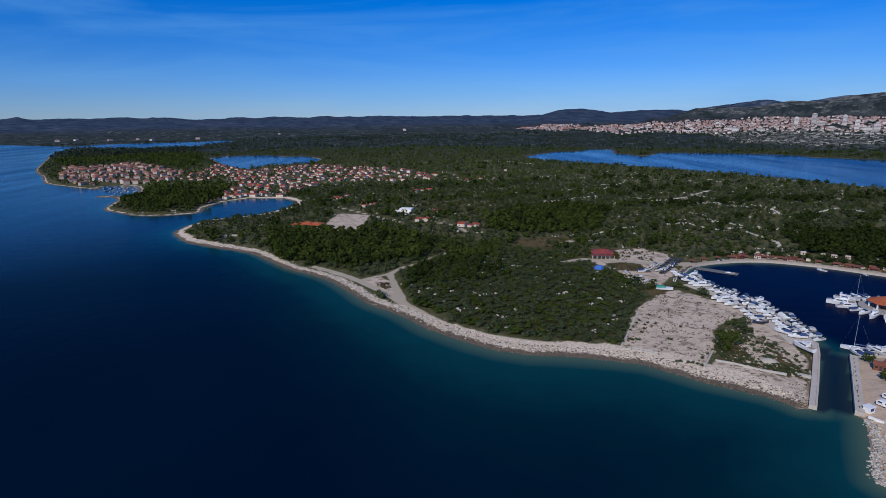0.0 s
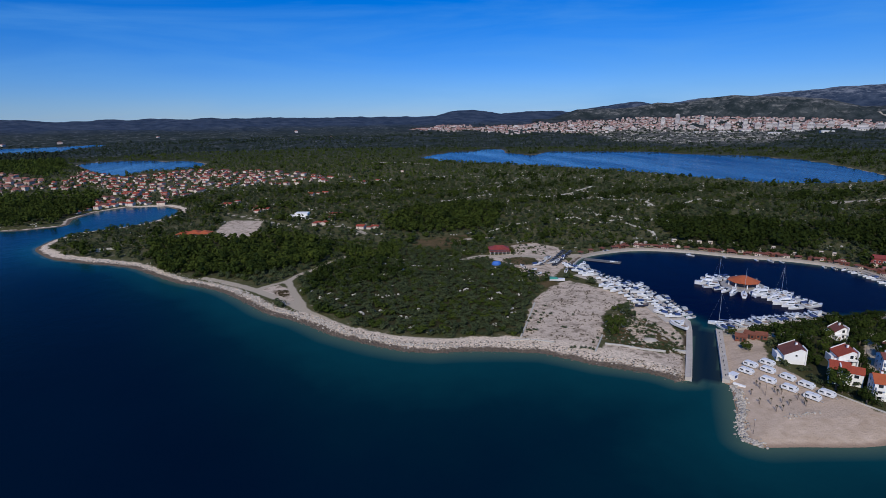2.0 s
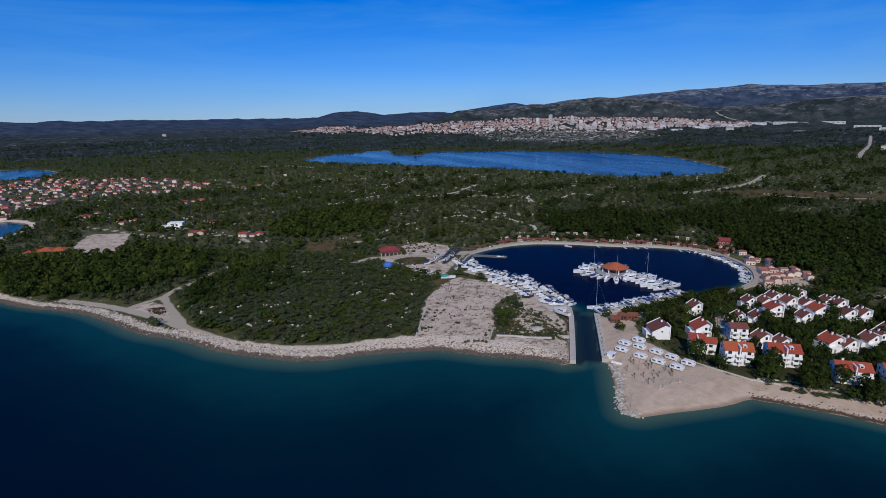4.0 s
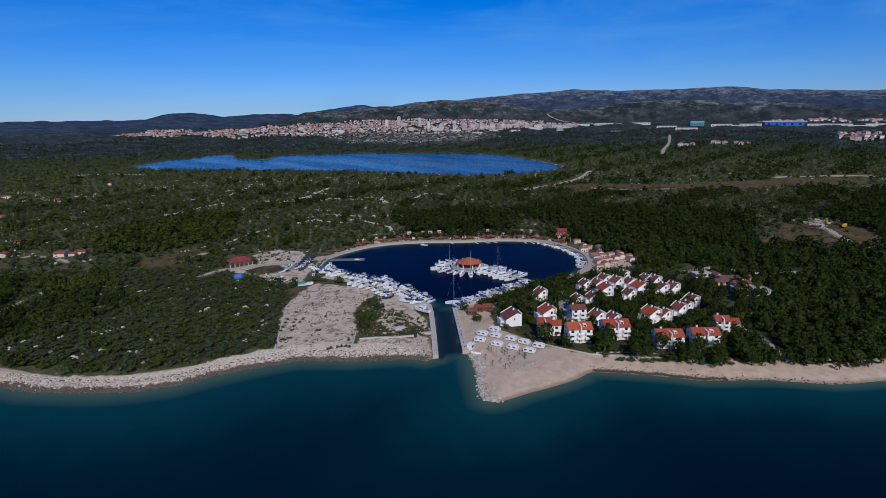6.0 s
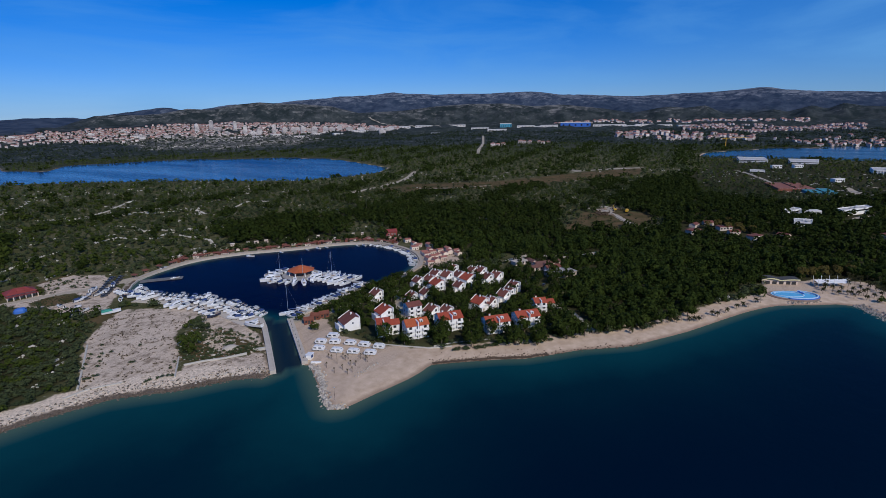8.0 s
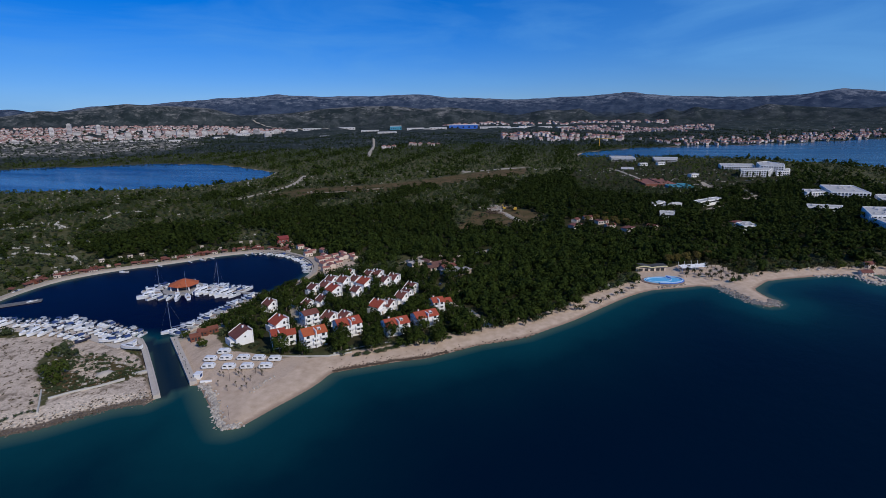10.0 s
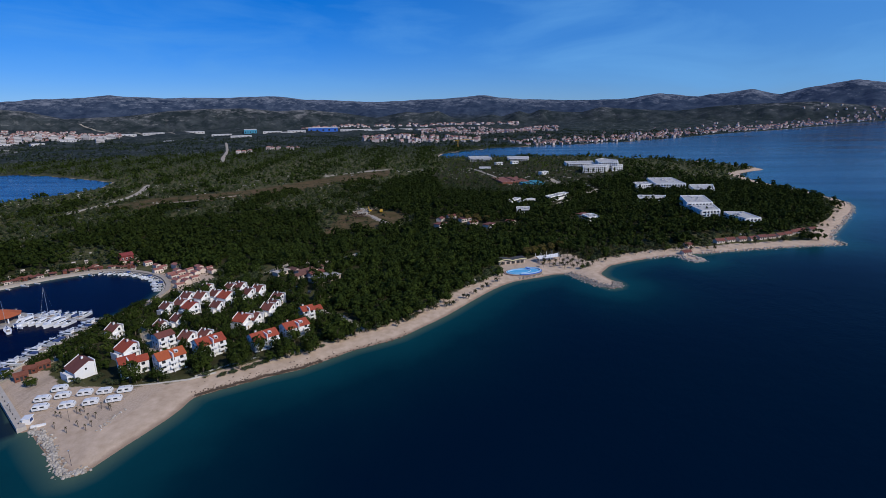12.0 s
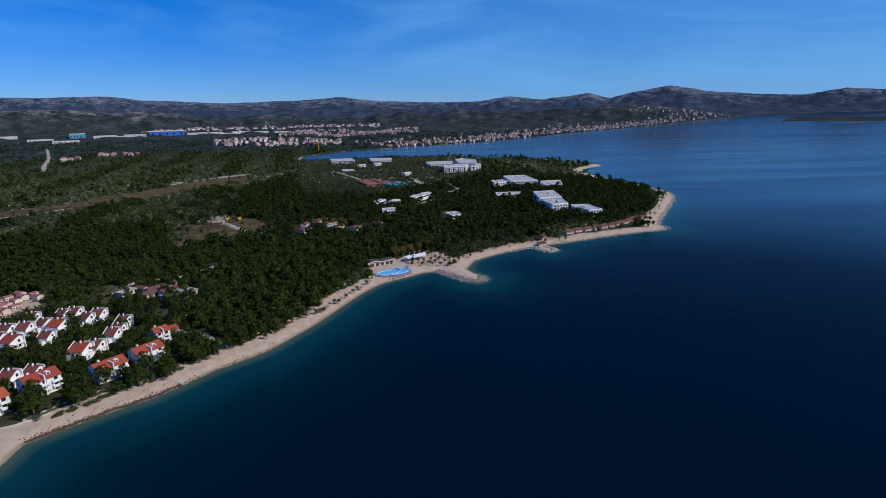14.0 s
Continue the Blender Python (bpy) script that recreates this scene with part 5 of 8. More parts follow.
# ---- caravans on the sand ----
def caravan():
    ob = thing("caravan", "white rounded touring caravan parked on the sand", "caravan", "parked caravans")
    side = [(-2.7, 0.5), (2.7, 0.5), (3.0, 0.8), (3.1, 1.4), (2.9, 2.05), (2.35, 2.5), (1.6, 2.66), (-1.6, 2.68), (-2.4, 2.5), (-2.9, 2.0), (-3.05, 1.3), (-2.95, 0.8)]
    part("body", Form().side(side, -1.15, 1.15), GELCOAT, ob, "white body")
    part("floor_pan", Form().box(-2.6, 2.6, -1.0, 1.0, 0.38, 0.52), DARK, ob, "dark chassis")
    for y, s in ((-1.15, -1), (1.15, 1)):
        for x in (-1.7, 0.9):
            part("window", Form().box(x - 0.75, x + 0.75, y - 0.03, y + 0.03, 1.45, 2.05), GLASS, ob, "dark side window")
        part("wheel", Form().add([(0.33 * math.cos(a), y * 0.9 + d, 0.33 + 0.33 * math.sin(a)) for d in (-0.1, 0.1) for a in [i * math.pi / 5 for i in range(10)]], [tuple(range(10)), tuple(range(10, 20))[::-1]] + [(i, 10 + i, 10 + (i + 1) % 10, (i + 1) % 10) for i in range(10)]), DARK, ob, "dark wheel")
    part("front_window", Form().add([(2.98, -0.8, 1.8), (2.98, 0.8, 1.8), (2.55, 0.8, 2.42), (2.55, -0.8, 2.42), (2.93, -0.8, 1.75), (2.93, 0.8, 1.75), (2.5, 0.8, 2.37), (2.5, -0.8, 2.37)], [(0, 1, 2, 3), (7, 6, 5, 4), (0, 4, 5, 1), (1, 5, 6, 2), (2, 6, 7, 3), (3, 7, 4, 0)]), GLASS, ob, "dark front window")
    part("door", Form().box(-0.5, 0.15, -1.19, -1.15, 0.6, 2.3), PLASTER, ob)
    part("roof_hatch", Form().box(-0.3, 0.3, -0.3, 0.3, 2.56, 2.68, 0.04), GREYCANVAS, ob)
    part("stripe", Form().box(-2.7, 2.75, -1.17, 1.17, 1.08, 1.22), GREYCANVAS, ob, "grey waist stripe")
    part("drawbar", Form().box(2.9, 4.1, -0.08, 0.08, 0.42, 0.55).tube((3.9, 0, 0.0), (3.9, 0, 0.6), 0.06), METAL, ob)
    return ob


spread(caravan, [pose(x, y, gz(x, y), 0, 0, -68 + rnd.uniform(-4, 4)) @ Matrix.Scale(0.97, 4) for x, y in [(181.2, 188.3), (173.1, 188.8), (176.1, 182.3), (178.9, 174.6), (180.9, 167.3), (182.9, 159.8), (167.1, 184.1), (169.5, 174.5), (172.4, 166.7), (175.4, 158.9)]])
(vx, vy), = [(158.9, 181.7)]
board = thing("info_hut", "small white kiosk with a blue panel by the channel", "kiosk", at=pose(vx, vy, gz(vx, vy), 0, 0, 20))
part("wall", Form().box(-1.5, 1.5, -1.2, 1.2, 0, 2.4), PLASTER, board)
part("roof", Form().box(-1.8, 1.8, -1.5, 1.5, 2.4, 2.6, 0.1), GELCOAT, board)
part("panel", Form().box(-0.9, 0.9, -1.26, -1.2, 0.8, 2.0), CANVAS, board, "blue front panel")
(vx, vy), = [(157.3, 175.9)]
bench = thing("concrete_block", "long white concrete block on the sand", "block", at=pose(vx, vy, gz(vx, vy), 0, 0, -60))
part("block", Form().box(-2.4, 2.4, -0.5, 0.5, 0, 0.8, 0.06), PLASTER, bench)


# ---- resort houses ----
def villa(name, label, w, d, h, rise, roof_mat, floors, bays, balconies=True, chimneys=1, fin=False, dormer=False):
    """A white plastered house: its front looks to -y, its origin is the middle of the front wall's foot."""
    ob = thing(name, label, "house", "white resort houses")
    part("wall", Form().block(-w / 2, w / 2, 0, d, -0.4, h, rise), PLASTER, ob, "white plastered walls")
    part("roof", Form().gable(-w / 2, w / 2, 0, d, h, rise), roof_mat, ob, "red clay tile roof")
    storey = h / floors
    for k in range(floors):
        for j in range(bays):
            x = -w / 2 + w * (j + 0.5) / bays
            window_at(ob, x, 0, storey * k + storey * 0.55, 1.5 if balconies else 1.1, 1.5)
        for y in (d * 0.3, d * 0.72):
            window_at(ob, w / 2, y, storey * k + storey * 0.55, 1.0, 1.2, 90)
            window_at(ob, -w / 2, y, storey * k + storey * 0.55, 1.0, 1.2, -90)
        if balconies and k:
            for j in range(bays):
                x = -w / 2 + w * (j + 0.5) / bays
                q = part("balcony", Form().box(x - w / bays * 0.42, x + w / bays * 0.42, -1.5, 0, storey * k - 0.12, storey * k + 0.06), PLASTER, ob)
                part("balustrade", Form().box(x - w / bays * 0.42, x + w / bays * 0.42, -1.5, -1.4, storey * k + 0.06, storey * k + 1.0).box(x - w / bays * 0.42, x - w / bays * 0.42 + 0.08, -1.4, 0, storey * k + 0.06, storey * k + 1.0), PLASTER, q)
    for k in range(chimneys):
        cx = -w * 0.25 + k * w * 0.5
        c = part("chimney", Form().box(cx - 0.4, cx + 0.4, d * 0.55, d * 0.55 + 0.8, h + rise * 0.5, h + rise + 1.1), PLASTER, ob)
        part("cap", Form().box(cx - 0.5, cx + 0.5, d * 0.55 - 0.1, d * 0.55 + 0.9, h + rise + 1.1, h + rise + 1.25), OLDTILES, c)
    if fin:
        part("gable_wall", Form().side([(0, -0.4), (0.45, -0.4), (0.45, h + rise * 0.9), (0, h + rise * 0.9)], -0.9, d * 0.62), PLASTER, ob, "white party wall rising over the roof", at=pose(-0.2, 0, 0))
    if dormer:
        q = part("dormer", Form().box(w * 0.14, w * 0.14 + 1.5, d * 0.16, d * 0.45, h, h + rise * 0.85), PLASTER, ob)
        part("dormer_window", Form().box(w * 0.14 + 0.3, w * 0.14 + 1.2, d * 0.16 - 0.03, d * 0.16 + 0.05, h + rise * 0.45, h + rise * 0.78), GLASS, q, "dark dormer window")
    part("door", Form().box(w * 0.5 - 2.2, w * 0.5 - 1.3, -0.05, 0.05, 0, 2.1), TEAK, ob, "brown door")
    return ob


def twin(label, roof_mat):
    """Two joined units, one set back and lower."""
    ob = villa("terrace_house", label, 6.6, 8.8, 7.6, 2.1, roof_mat, 3, 2, True, 1, True)
    part("wing", Form().block(3.3, 8.2, 1.6, 8.4, -0.4, 6.2, 1.8), PLASTER, ob, "white side wing")
    part("wing_roof", Form().gable(3.7, 8.2, 1.6, 8.4, 6.2, 1.8), roof_mat, ob, "red clay tile roof")
    for k in range(2):
        window_at(ob, 5.8, 1.6, 1.6 + 3.2 * k, 1.5, 1.5)
        window_at(ob, 8.2, 5.0, 1.6 + 3.2 * k, 1.0, 1.2, 90)
    return ob


TOWARDS_SEA = -36.0
LOWER = Matrix.Diagonal((1.0, 0.97, 0.9, 1))
front_row = [(202.2, 150.5), (218.9, 141.2), (228.9, 119.2), (243.4, 109.2)]
spread(lambda: villa("seaside_house", "white seaside house with bright orange tile roof and balconies", 11.5, 9.0, 7.8, 2.5, ORANGE, 3, 3, True, 1, True, True), [pose(front_row[0][0], front_row[0][1], gz(*front_row[0]), 0, 0, TOWARDS_SEA) @ LOWER])
spread(lambda: villa("seaside_house", "white seaside house with red tile roof, dormer and balconies", 12.5, 9.5, 7.4, 2.7, TILES, 3, 3, True, 1, True, True), [pose(x, y, gz(x, y), 0, 0, a) @ LOWER for (x, y), a in zip(front_row[1:], (TOWARDS_SEA, TOWARDS_SEA - 4, TOWARDS_SEA - 4))])


def cottage(name, label, w, d, low, top, roof_mat, blank=False):
    """A house with one long and one short roof slope: front to -y, origin at the middle of the front wall's foot."""
    ob = thing(name, label, "house", "white resort houses")
    ridge, high = w * 0.24, top - (top - low) * 0.3
    part("wall", Form().side([(-w / 2, -0.5), (w / 2, -0.5), (w / 2, high), (ridge, top), (-w / 2, low)], 0, d), PLASTER, ob, "white plastered walls")
    k = (top - low) / (ridge + w / 2)
    part("roof", Form().side([(-w / 2 - 0.5, low - 0.5 * k), (ridge, top), (ridge, top + 0.25), (-w / 2 - 0.5, low - 0.5 * k + 0.25)], -0.25, d + 0.3)
         .side([(ridge, top), (w / 2 + 0.2, high - 0.1), (w / 2 + 0.2, high + 0.15), (ridge, top + 0.25)], -0.25, d + 0.3), roof_mat, ob, "red clay tile roof")
    part("party_wall", Form().side([(w / 2 - 0.3, -0.5), (w / 2 + 0.15, -0.5), (w / 2 + 0.15, high + 1.0), (w / 2 - 0.3, high + 1.0)], -0.5 if blank else -1.4, d * 0.55), PLASTER, ob, "white party wall rising over the roof")
    part("terrace_block", Form().box(-w / 2 - 2.2, -w / 2 + 0.02, d * 0.25, d * 0.95, -0.5, low * 0.62).box(-w / 2 - 2.2, -w / 2 - 2.0, d * 0.25, d * 0.95, low * 0.62, low * 0.62 + 0.8), PLASTER, ob, "white flat terrace block")
    part("rear_wall", Form().side([(-w / 2 + 0.1, -0.5), (ridge + 0.3, -0.5), (ridge + 0.3, top + 0.7), (-w / 2 + 0.1, low + 0.7)], d + 0.3, d + 0.65), PLASTER, ob, "white end wall stepping over the roof")
    c = part("chimney", Form().box(ridge - 0.9, ridge - 0.1, d * 0.5, d * 0.5 + 0.8, top - 0.8, top + 1.3), PLASTER, ob)
    part("cap", Form().box(ridge - 1.0, ridge, d * 0.5 - 0.1, d * 0.5 + 0.9, top + 1.3, top + 1.45), OLDTILES, c)
    if blank:
        window_at(ob, w * 0.05, 0, 4.6, 0.8, 0.9)
    else:
        for kx, z in ((-0.22, 1.6), (0.2, 1.6), (0.2, 4.5)):
            window_at(ob, w * kx, 0, z, 1.3, 1.5)
        q = part("balcony", Form().box(0.1, w / 2 - 0.3, -1.3, 0, 2.9, 3.08), PLASTER, ob)
        part("balustrade", Form().box(0.1, w / 2 - 0.3, -1.3, -1.2, 3.08, 3.9), PLASTER, q)
        p = part("porch", Form().side([(-w / 2, -0.5), (-w * 0.08, -0.5), (-w * 0.08, 3.3), (-w / 2, 2.4)], -2.2, 0), PLASTER, ob, "white lower porch")
        part("porch_door", Form().box(-w * 0.34, -w * 0.34 + 1.0, -2.25, -2.15, 0, 2.1), TEAK, p, "brown door")
    window_at(ob, -w / 2, d * 0.5, low * 0.5, 1.0, 1.2, -90)
    window_at(ob, w / 2, d * 0.78, 3.0, 1.0, 1.2, 90)
    return ob


mid = [(194.9, 166.4), (266, 112.3)]
spread(lambda: twin("white stepped house with red tile roofs among pines", TILES), [pose(x, y, gz(x, y), 0, 0, a) @ LOWER for (x, y), a in zip(mid, (TOWARDS_SEA - 6, TOWARDS_SEA - 12))])
(x, y), = [(192.9, 186.2)]
gable = cottage("gable_house", "white house with a tall blank gable wall and dull red roof", 8.4, 9.5, 4.6, 8.2, OLDTILES, True)
gable.matrix_basis = pose(x, y, gz(x, y), 0, 0, -26) @ LOWER
spread(lambda: villa("gable_house", "tall white house with balconies and a dull red roof", 8.0, 8.0, 7.8, 1.6, OLDTILES, 3, 2, True, 1), [pose(x, y, gz(x, y), 0, 0, -30) @ LOWER for x, y in [(223.9, 168.1)]])
spread(lambda: cottage("cottage", "white cottage with a bright red tile roof among pines", 7.4, 8.4, 4.4, 7.4, TILES), [pose(x, y, gz(x, y), 0, 0, -20 + a) @ Matrix.Scale(0.95, 4) for (x, y), a in zip([(213.4, 179.7), (290.6, 172.2), (254.5, 142.4), (270.6, 183.3)], (-4, 0, 4, -6))])
spread(lambda: cottage("cottage", "white stepped cottage with dark red tile roof among pines", 6.0, 6.6, 4.0, 6.9, OLDTILES), [pose(x, y, gz(x, y), 0, 0, -20 + rnd.uniform(-8, 8)) @ Matrix.Scale(rnd.uniform(0.9, 1.0), 4) for x, y in [(229.7, 159.4), (233.7, 152.5), (244, 184.5), (253.4, 180.5), (236.1, 204.6), (276.2, 193.5), (290.2, 188.5), (295.3, 182.9), (309, 180.6), (299.8, 163.3), (305.6, 159.2), (292, 140.2), (276.3, 170.5), (258.4, 138.2), (273.6, 137.4), (271.1, 199.2), (307.2, 195.1), (310.3, 174.2), (280, 137.9), (289.1, 197.2)]])


def hut(name, label, w, d, h, wall_mat, roof_mat, group, rise=1.0, over=0.3):
    ob = thing(name, label, "hut", group)
    part("wall", Form().block(-w / 2, w / 2, -d / 2, d / 2, -0.3, h, rise), wall_mat, ob)
    part("roof", Form().gable(-w / 2, w / 2, -d / 2, d / 2, h, rise, over, 0.14), roof_mat, ob)
    part("door", Form().box(-0.45, 0.45, -d / 2 - 0.05, -d / 2 + 0.04, 0, 2.0), DARK, ob, "dark doorway")
    for x in (-w * 0.3, w * 0.3):
        part("window", Form().box(x - 0.5, x + 0.5, -d / 2 - 0.04, -d / 2 + 0.04, 1.0, 1.9), GLASS, ob, "dark window")
    return ob


spread(lambda: hut("timber_hut", "rust-red timber hut beside the basin moorings", 5.0, 4.0, 2.6, RUST, RUST, "timber huts"), [pose(x, y, gz(x, y), 0, 0, a) for (x, y), a in zip([(189.6, 215.1), (200.3, 214.5), (196, 216.3)], (-40, -30, -60))])

# small lodges round the basin
kiosks = [(x + rnd.uniform(-2, 2), y + rnd.uniform(-2, 2), a + rnd.choice((0, 0, 90, 20))) for o, gap in ((8.5, 6.5), (13.5, 9.0)) for x, y, a in along(smooth(LAGOON[2:9]), gap, o, 2.0 + o * 0.2)]
stalls = [pose(x, y, gz(x, y), 0, 0, a + rnd.uniform(-25, 25)) @ Matrix.Diagonal((rnd.uniform(0.5, 1.3), rnd.uniform(0.6, 1.1), rnd.uniform(0.6, 1.0), 1)) for x, y, a in kiosks if rnd.random() < 0.8]
spread(lambda: hut("market_stall", "low dark timber stall with a rust-red roof by the basin", 4.4, 3.2, 2.3, TEAK, RUST, "stalls round the basin", 0.6), stalls[0::3])
spread(lambda: hut("lodge", "small rust-red timber lodge with a red tile roof facing the basin", 5.0, 3.8, 2.6, RUST, OLDTILES, "lodges round the basin", 0.8, 0.25), stalls[1::3])
spread(lambda: hut("lodge", "small cream lodge with a red tile roof facing the basin", 5.0, 4.0, 2.7, CREAM, OLDTILES, "lodges round the basin", 0.7, 0.2), stalls[2::3])


def awning():
    """An open stall: four posts under a slanting sheet, with a counter."""
    ob = thing("awning_stall", "open stall with a rust-red sheet awning by the basin", "stall", "stalls round the basin")
    for x in (-1.8, 1.8):
        part("post", Form().tube((x, -1.4, -0.2), (x, -1.4, 2.1), 0.06), TEAK, ob)
        part("post", Form().tube((x, 1.4, -0.2), (x, 1.4, 2.6), 0.06), TEAK, ob)
    part("awning", Form().add([(-2.2, -1.8, 2.1), (2.2, -1.8, 2.1), (2.2, 1.8, 2.65), (-2.2, 1.8, 2.65), (-2.2, -1.8, 2.2), (2.2, -1.8, 2.2), (2.2, 1.8, 2.75), (-2.2, 1.8, 2.75)], [(3, 2, 1, 0), (4, 5, 6, 7), (0, 1, 5, 4), (1, 2, 6, 5), (2, 3, 7, 6), (3, 0, 4, 7)]), RUST, ob, "rust-red sheet awning")
    part("counter", Form().box(-1.6, 1.6, -1.2, -0.6, 0, 1.0), TEAK, ob, "brown counter")
    return ob


spread(awning, [pose(x + rnd.uniform(-1, 1), y + rnd.uniform(-1, 1), gz(x, y), 0, 0, a + rnd.uniform(-20, 20)) for x, y, a in along(smooth(LAGOON[1:9]), 11.0, 6.8, 5.0)])
spread(lambda: hut("cream_kiosk", "plain cream kiosk with a flat roof by the basin", 4.4, 2.8, 2.4, CREAM, CREAM, "stalls round the basin", 0.2, 0.1), [pose(x, y, gz(x, y), 0, 0, a) @ Matrix.Diagonal((rnd.uniform(0.7, 1.2), 1, rnd.uniform(0.8, 1.0), 1)) for (x, y), a in zip([(307.4, 396), (323.9, 386.1), (344.3, 369.3), (328.4, 363), (345, 349), (294.4, 404.5), (300.6, 401.2), (246.9, 411.6), (254.7, 408.5), (283.1, 411.2), (235.7, 413.4), (229.4, 415.3), (367.8, 346.3), (373.4, 340), (372.1, 287.1), (364.8, 266.4)], (-35, -35, -40, -40, -45, -30, -30, -10, -15, -20, 0, 0, -45, -45, -60, -70))])
lodges = [(352.8, 263.6), (360.1, 265.2), (343.3, 246.6), (351.9, 247.4), (340.1, 242.2), (346.9, 241.4), (354.9, 239.6), (329.3, 232.7), (335.5, 232.2), (341.7, 231.6), (347, 230.1), (353.3, 229.5), (359.2, 227), (352.7, 220.6), (320.2, 224.8), (328, 224.8), (335.6, 223.7), (364.6, 272.8), (370.6, 284.5), (369.4, 294.6), (372.6, 307.1), (360.5, 235.5), (364, 256)]
spread(lambda: hut("bungalow", "small bungalow with cream walls and a red tile roof", 7.2, 5.2, 3.3, CREAM, PINKTILES, "bungalows by the basin", 1.0, 0.2), [pose(x, y, gz(x, y), 0, 0, rnd.choice((-30, 60, -25)) + rnd.uniform(-5, 5)) @ Matrix.Scale(rnd.uniform(0.8, 1.05), 4) for x, y in lodges])
(qx, qy), = [(383.2, 313.1)]
red = thing("red_house", "dark red painted house at the head of the basin", "house", at=pose(qx, qy, gz(qx, qy), 0, 0, -40))
part("wall", Form().block(-5, 5, -4, 4, -0.3, 4.5, 1.8), REDPAINT, red)
part("roof", Form().gable(-5, 5, -4, 4, 4.5, 1.8), REDPAINT, red)
for x in (-2.8, 0, 2.8):
    window_at(red, x, -4, 2.2)

# boatyard hall with its red roof
(qx, qy), = [(124.2, 406.1)]
yard = thing("boatyard_hall", "low boatyard hall with a faded red sheet roof", "hall", at=pose(qx, qy, gz(qx, qy), 0, 0, -8))
part("wall", Form().box(-7.5, 7.5, 0, 9, -0.3, 3.4), CREAM, yard, "cream walls")
part("roof", Form().hip(-7.5, 7.5, 0, 9, 3.5, 2.6, 1.0), REDPAINT, yard, "faded red hip roof")
part("porch_roof", Form().side([(-8.5, 2.5), (8.5, 2.5), (8.5, 2.7), (-8.5, 2.7)], -3.4, -0.8), REDPAINT, yard, "red porch roof")
part("dormer", Form().block(-2.0, 2.0, 0.4, 3.4, 3.6, 4.9, 1.0), REDPAINT, yard)
for x in (-8.0, -4.8, -1.6, 1.6, 4.8, 8.0):
    part("post", Form().box(x - 0.25, x + 0.25, -3.2, -2.8, -0.3, 2.5), CREAM, yard, "cream porch pillar")
for x in (-5.5, -1.8, 1.8, 5.5):
    part("gate", Form().box(x - 1.1, x + 1.1, -0.06, 0.05, 0, 2.3), TEAK, yard, "brown gate")
(qx, qy), = [(112.5, 375.1)]
tarp = thing("covered_stack", "stack under a bright blue tarpaulin", "tarpaulin", at=pose(qx, qy, gz(qx, qy)))
part("tarpaulin", Form().lathe([(3.2, -0.1), (3.0, 1.2), (2.2, 2.4), (0.3, 2.9)], 9, 1.2, 0.9), BLUESHEET, tarp)


# parked cars
def car():
    ob = thing("car", "dark parked car on the gravel", "car", "parked cars")
    part("body", Form().side([(-2.1, 0.35), (2.1, 0.35), (2.15, 0.75), (1.2, 0.95), (-2.05, 1.0)], -0.86, 0.86), CARPAINT, ob)
    part("cabin", house_form(-1.9, 1.1, 0.8, 0.8, 0.95, 1.48, 0.8), GLASS, ob, "dark glazed cabin")
    part("roof", Form().box(-1.6, 0.25, -0.66, 0.66, 1.46, 1.52), CARPAINT, ob)
    for x in (-1.3, 1.3):
        for y in (-0.8, 0.8):
            part("wheel", Form().add([(x + 0.32 * math.cos(a), y + d, 0.32 + 0.32 * math.sin(a)) for d in (-0.1, 0.1) for a in [i * math.pi / 4 for i in range(8)]], [tuple(range(8)), tuple(range(8, 16))[::-1]] + [(i, 8 + i, 8 + (i + 1) % 8, (i + 1) % 8) for i in range(8)]), DARK, ob)
    return ob


spread(car, [pose(x, y, gz(x, y), 0, 0, 15 + rnd.uniform(-8, 8)) for x, y in [(181.5, 398.2), (178.3, 394), (175.1, 389.8), (171.6, 385.3), (168.1, 380.8), (164.8, 376.5), (161.5, 372.3), (158.7, 369), (155.9, 365.7), (153.2, 362.5), (177, 401), (173.8, 396.8), (170.6, 392.6), (167.1, 388.1), (163.6, 383.6), (160.3, 379.3), (157, 375.1), (154.2, 371.8), (144.4, 365.9), (314.9, 144.1), (321.5, 143.1), (318.5, 138.8), (312.9, 130.7)]])

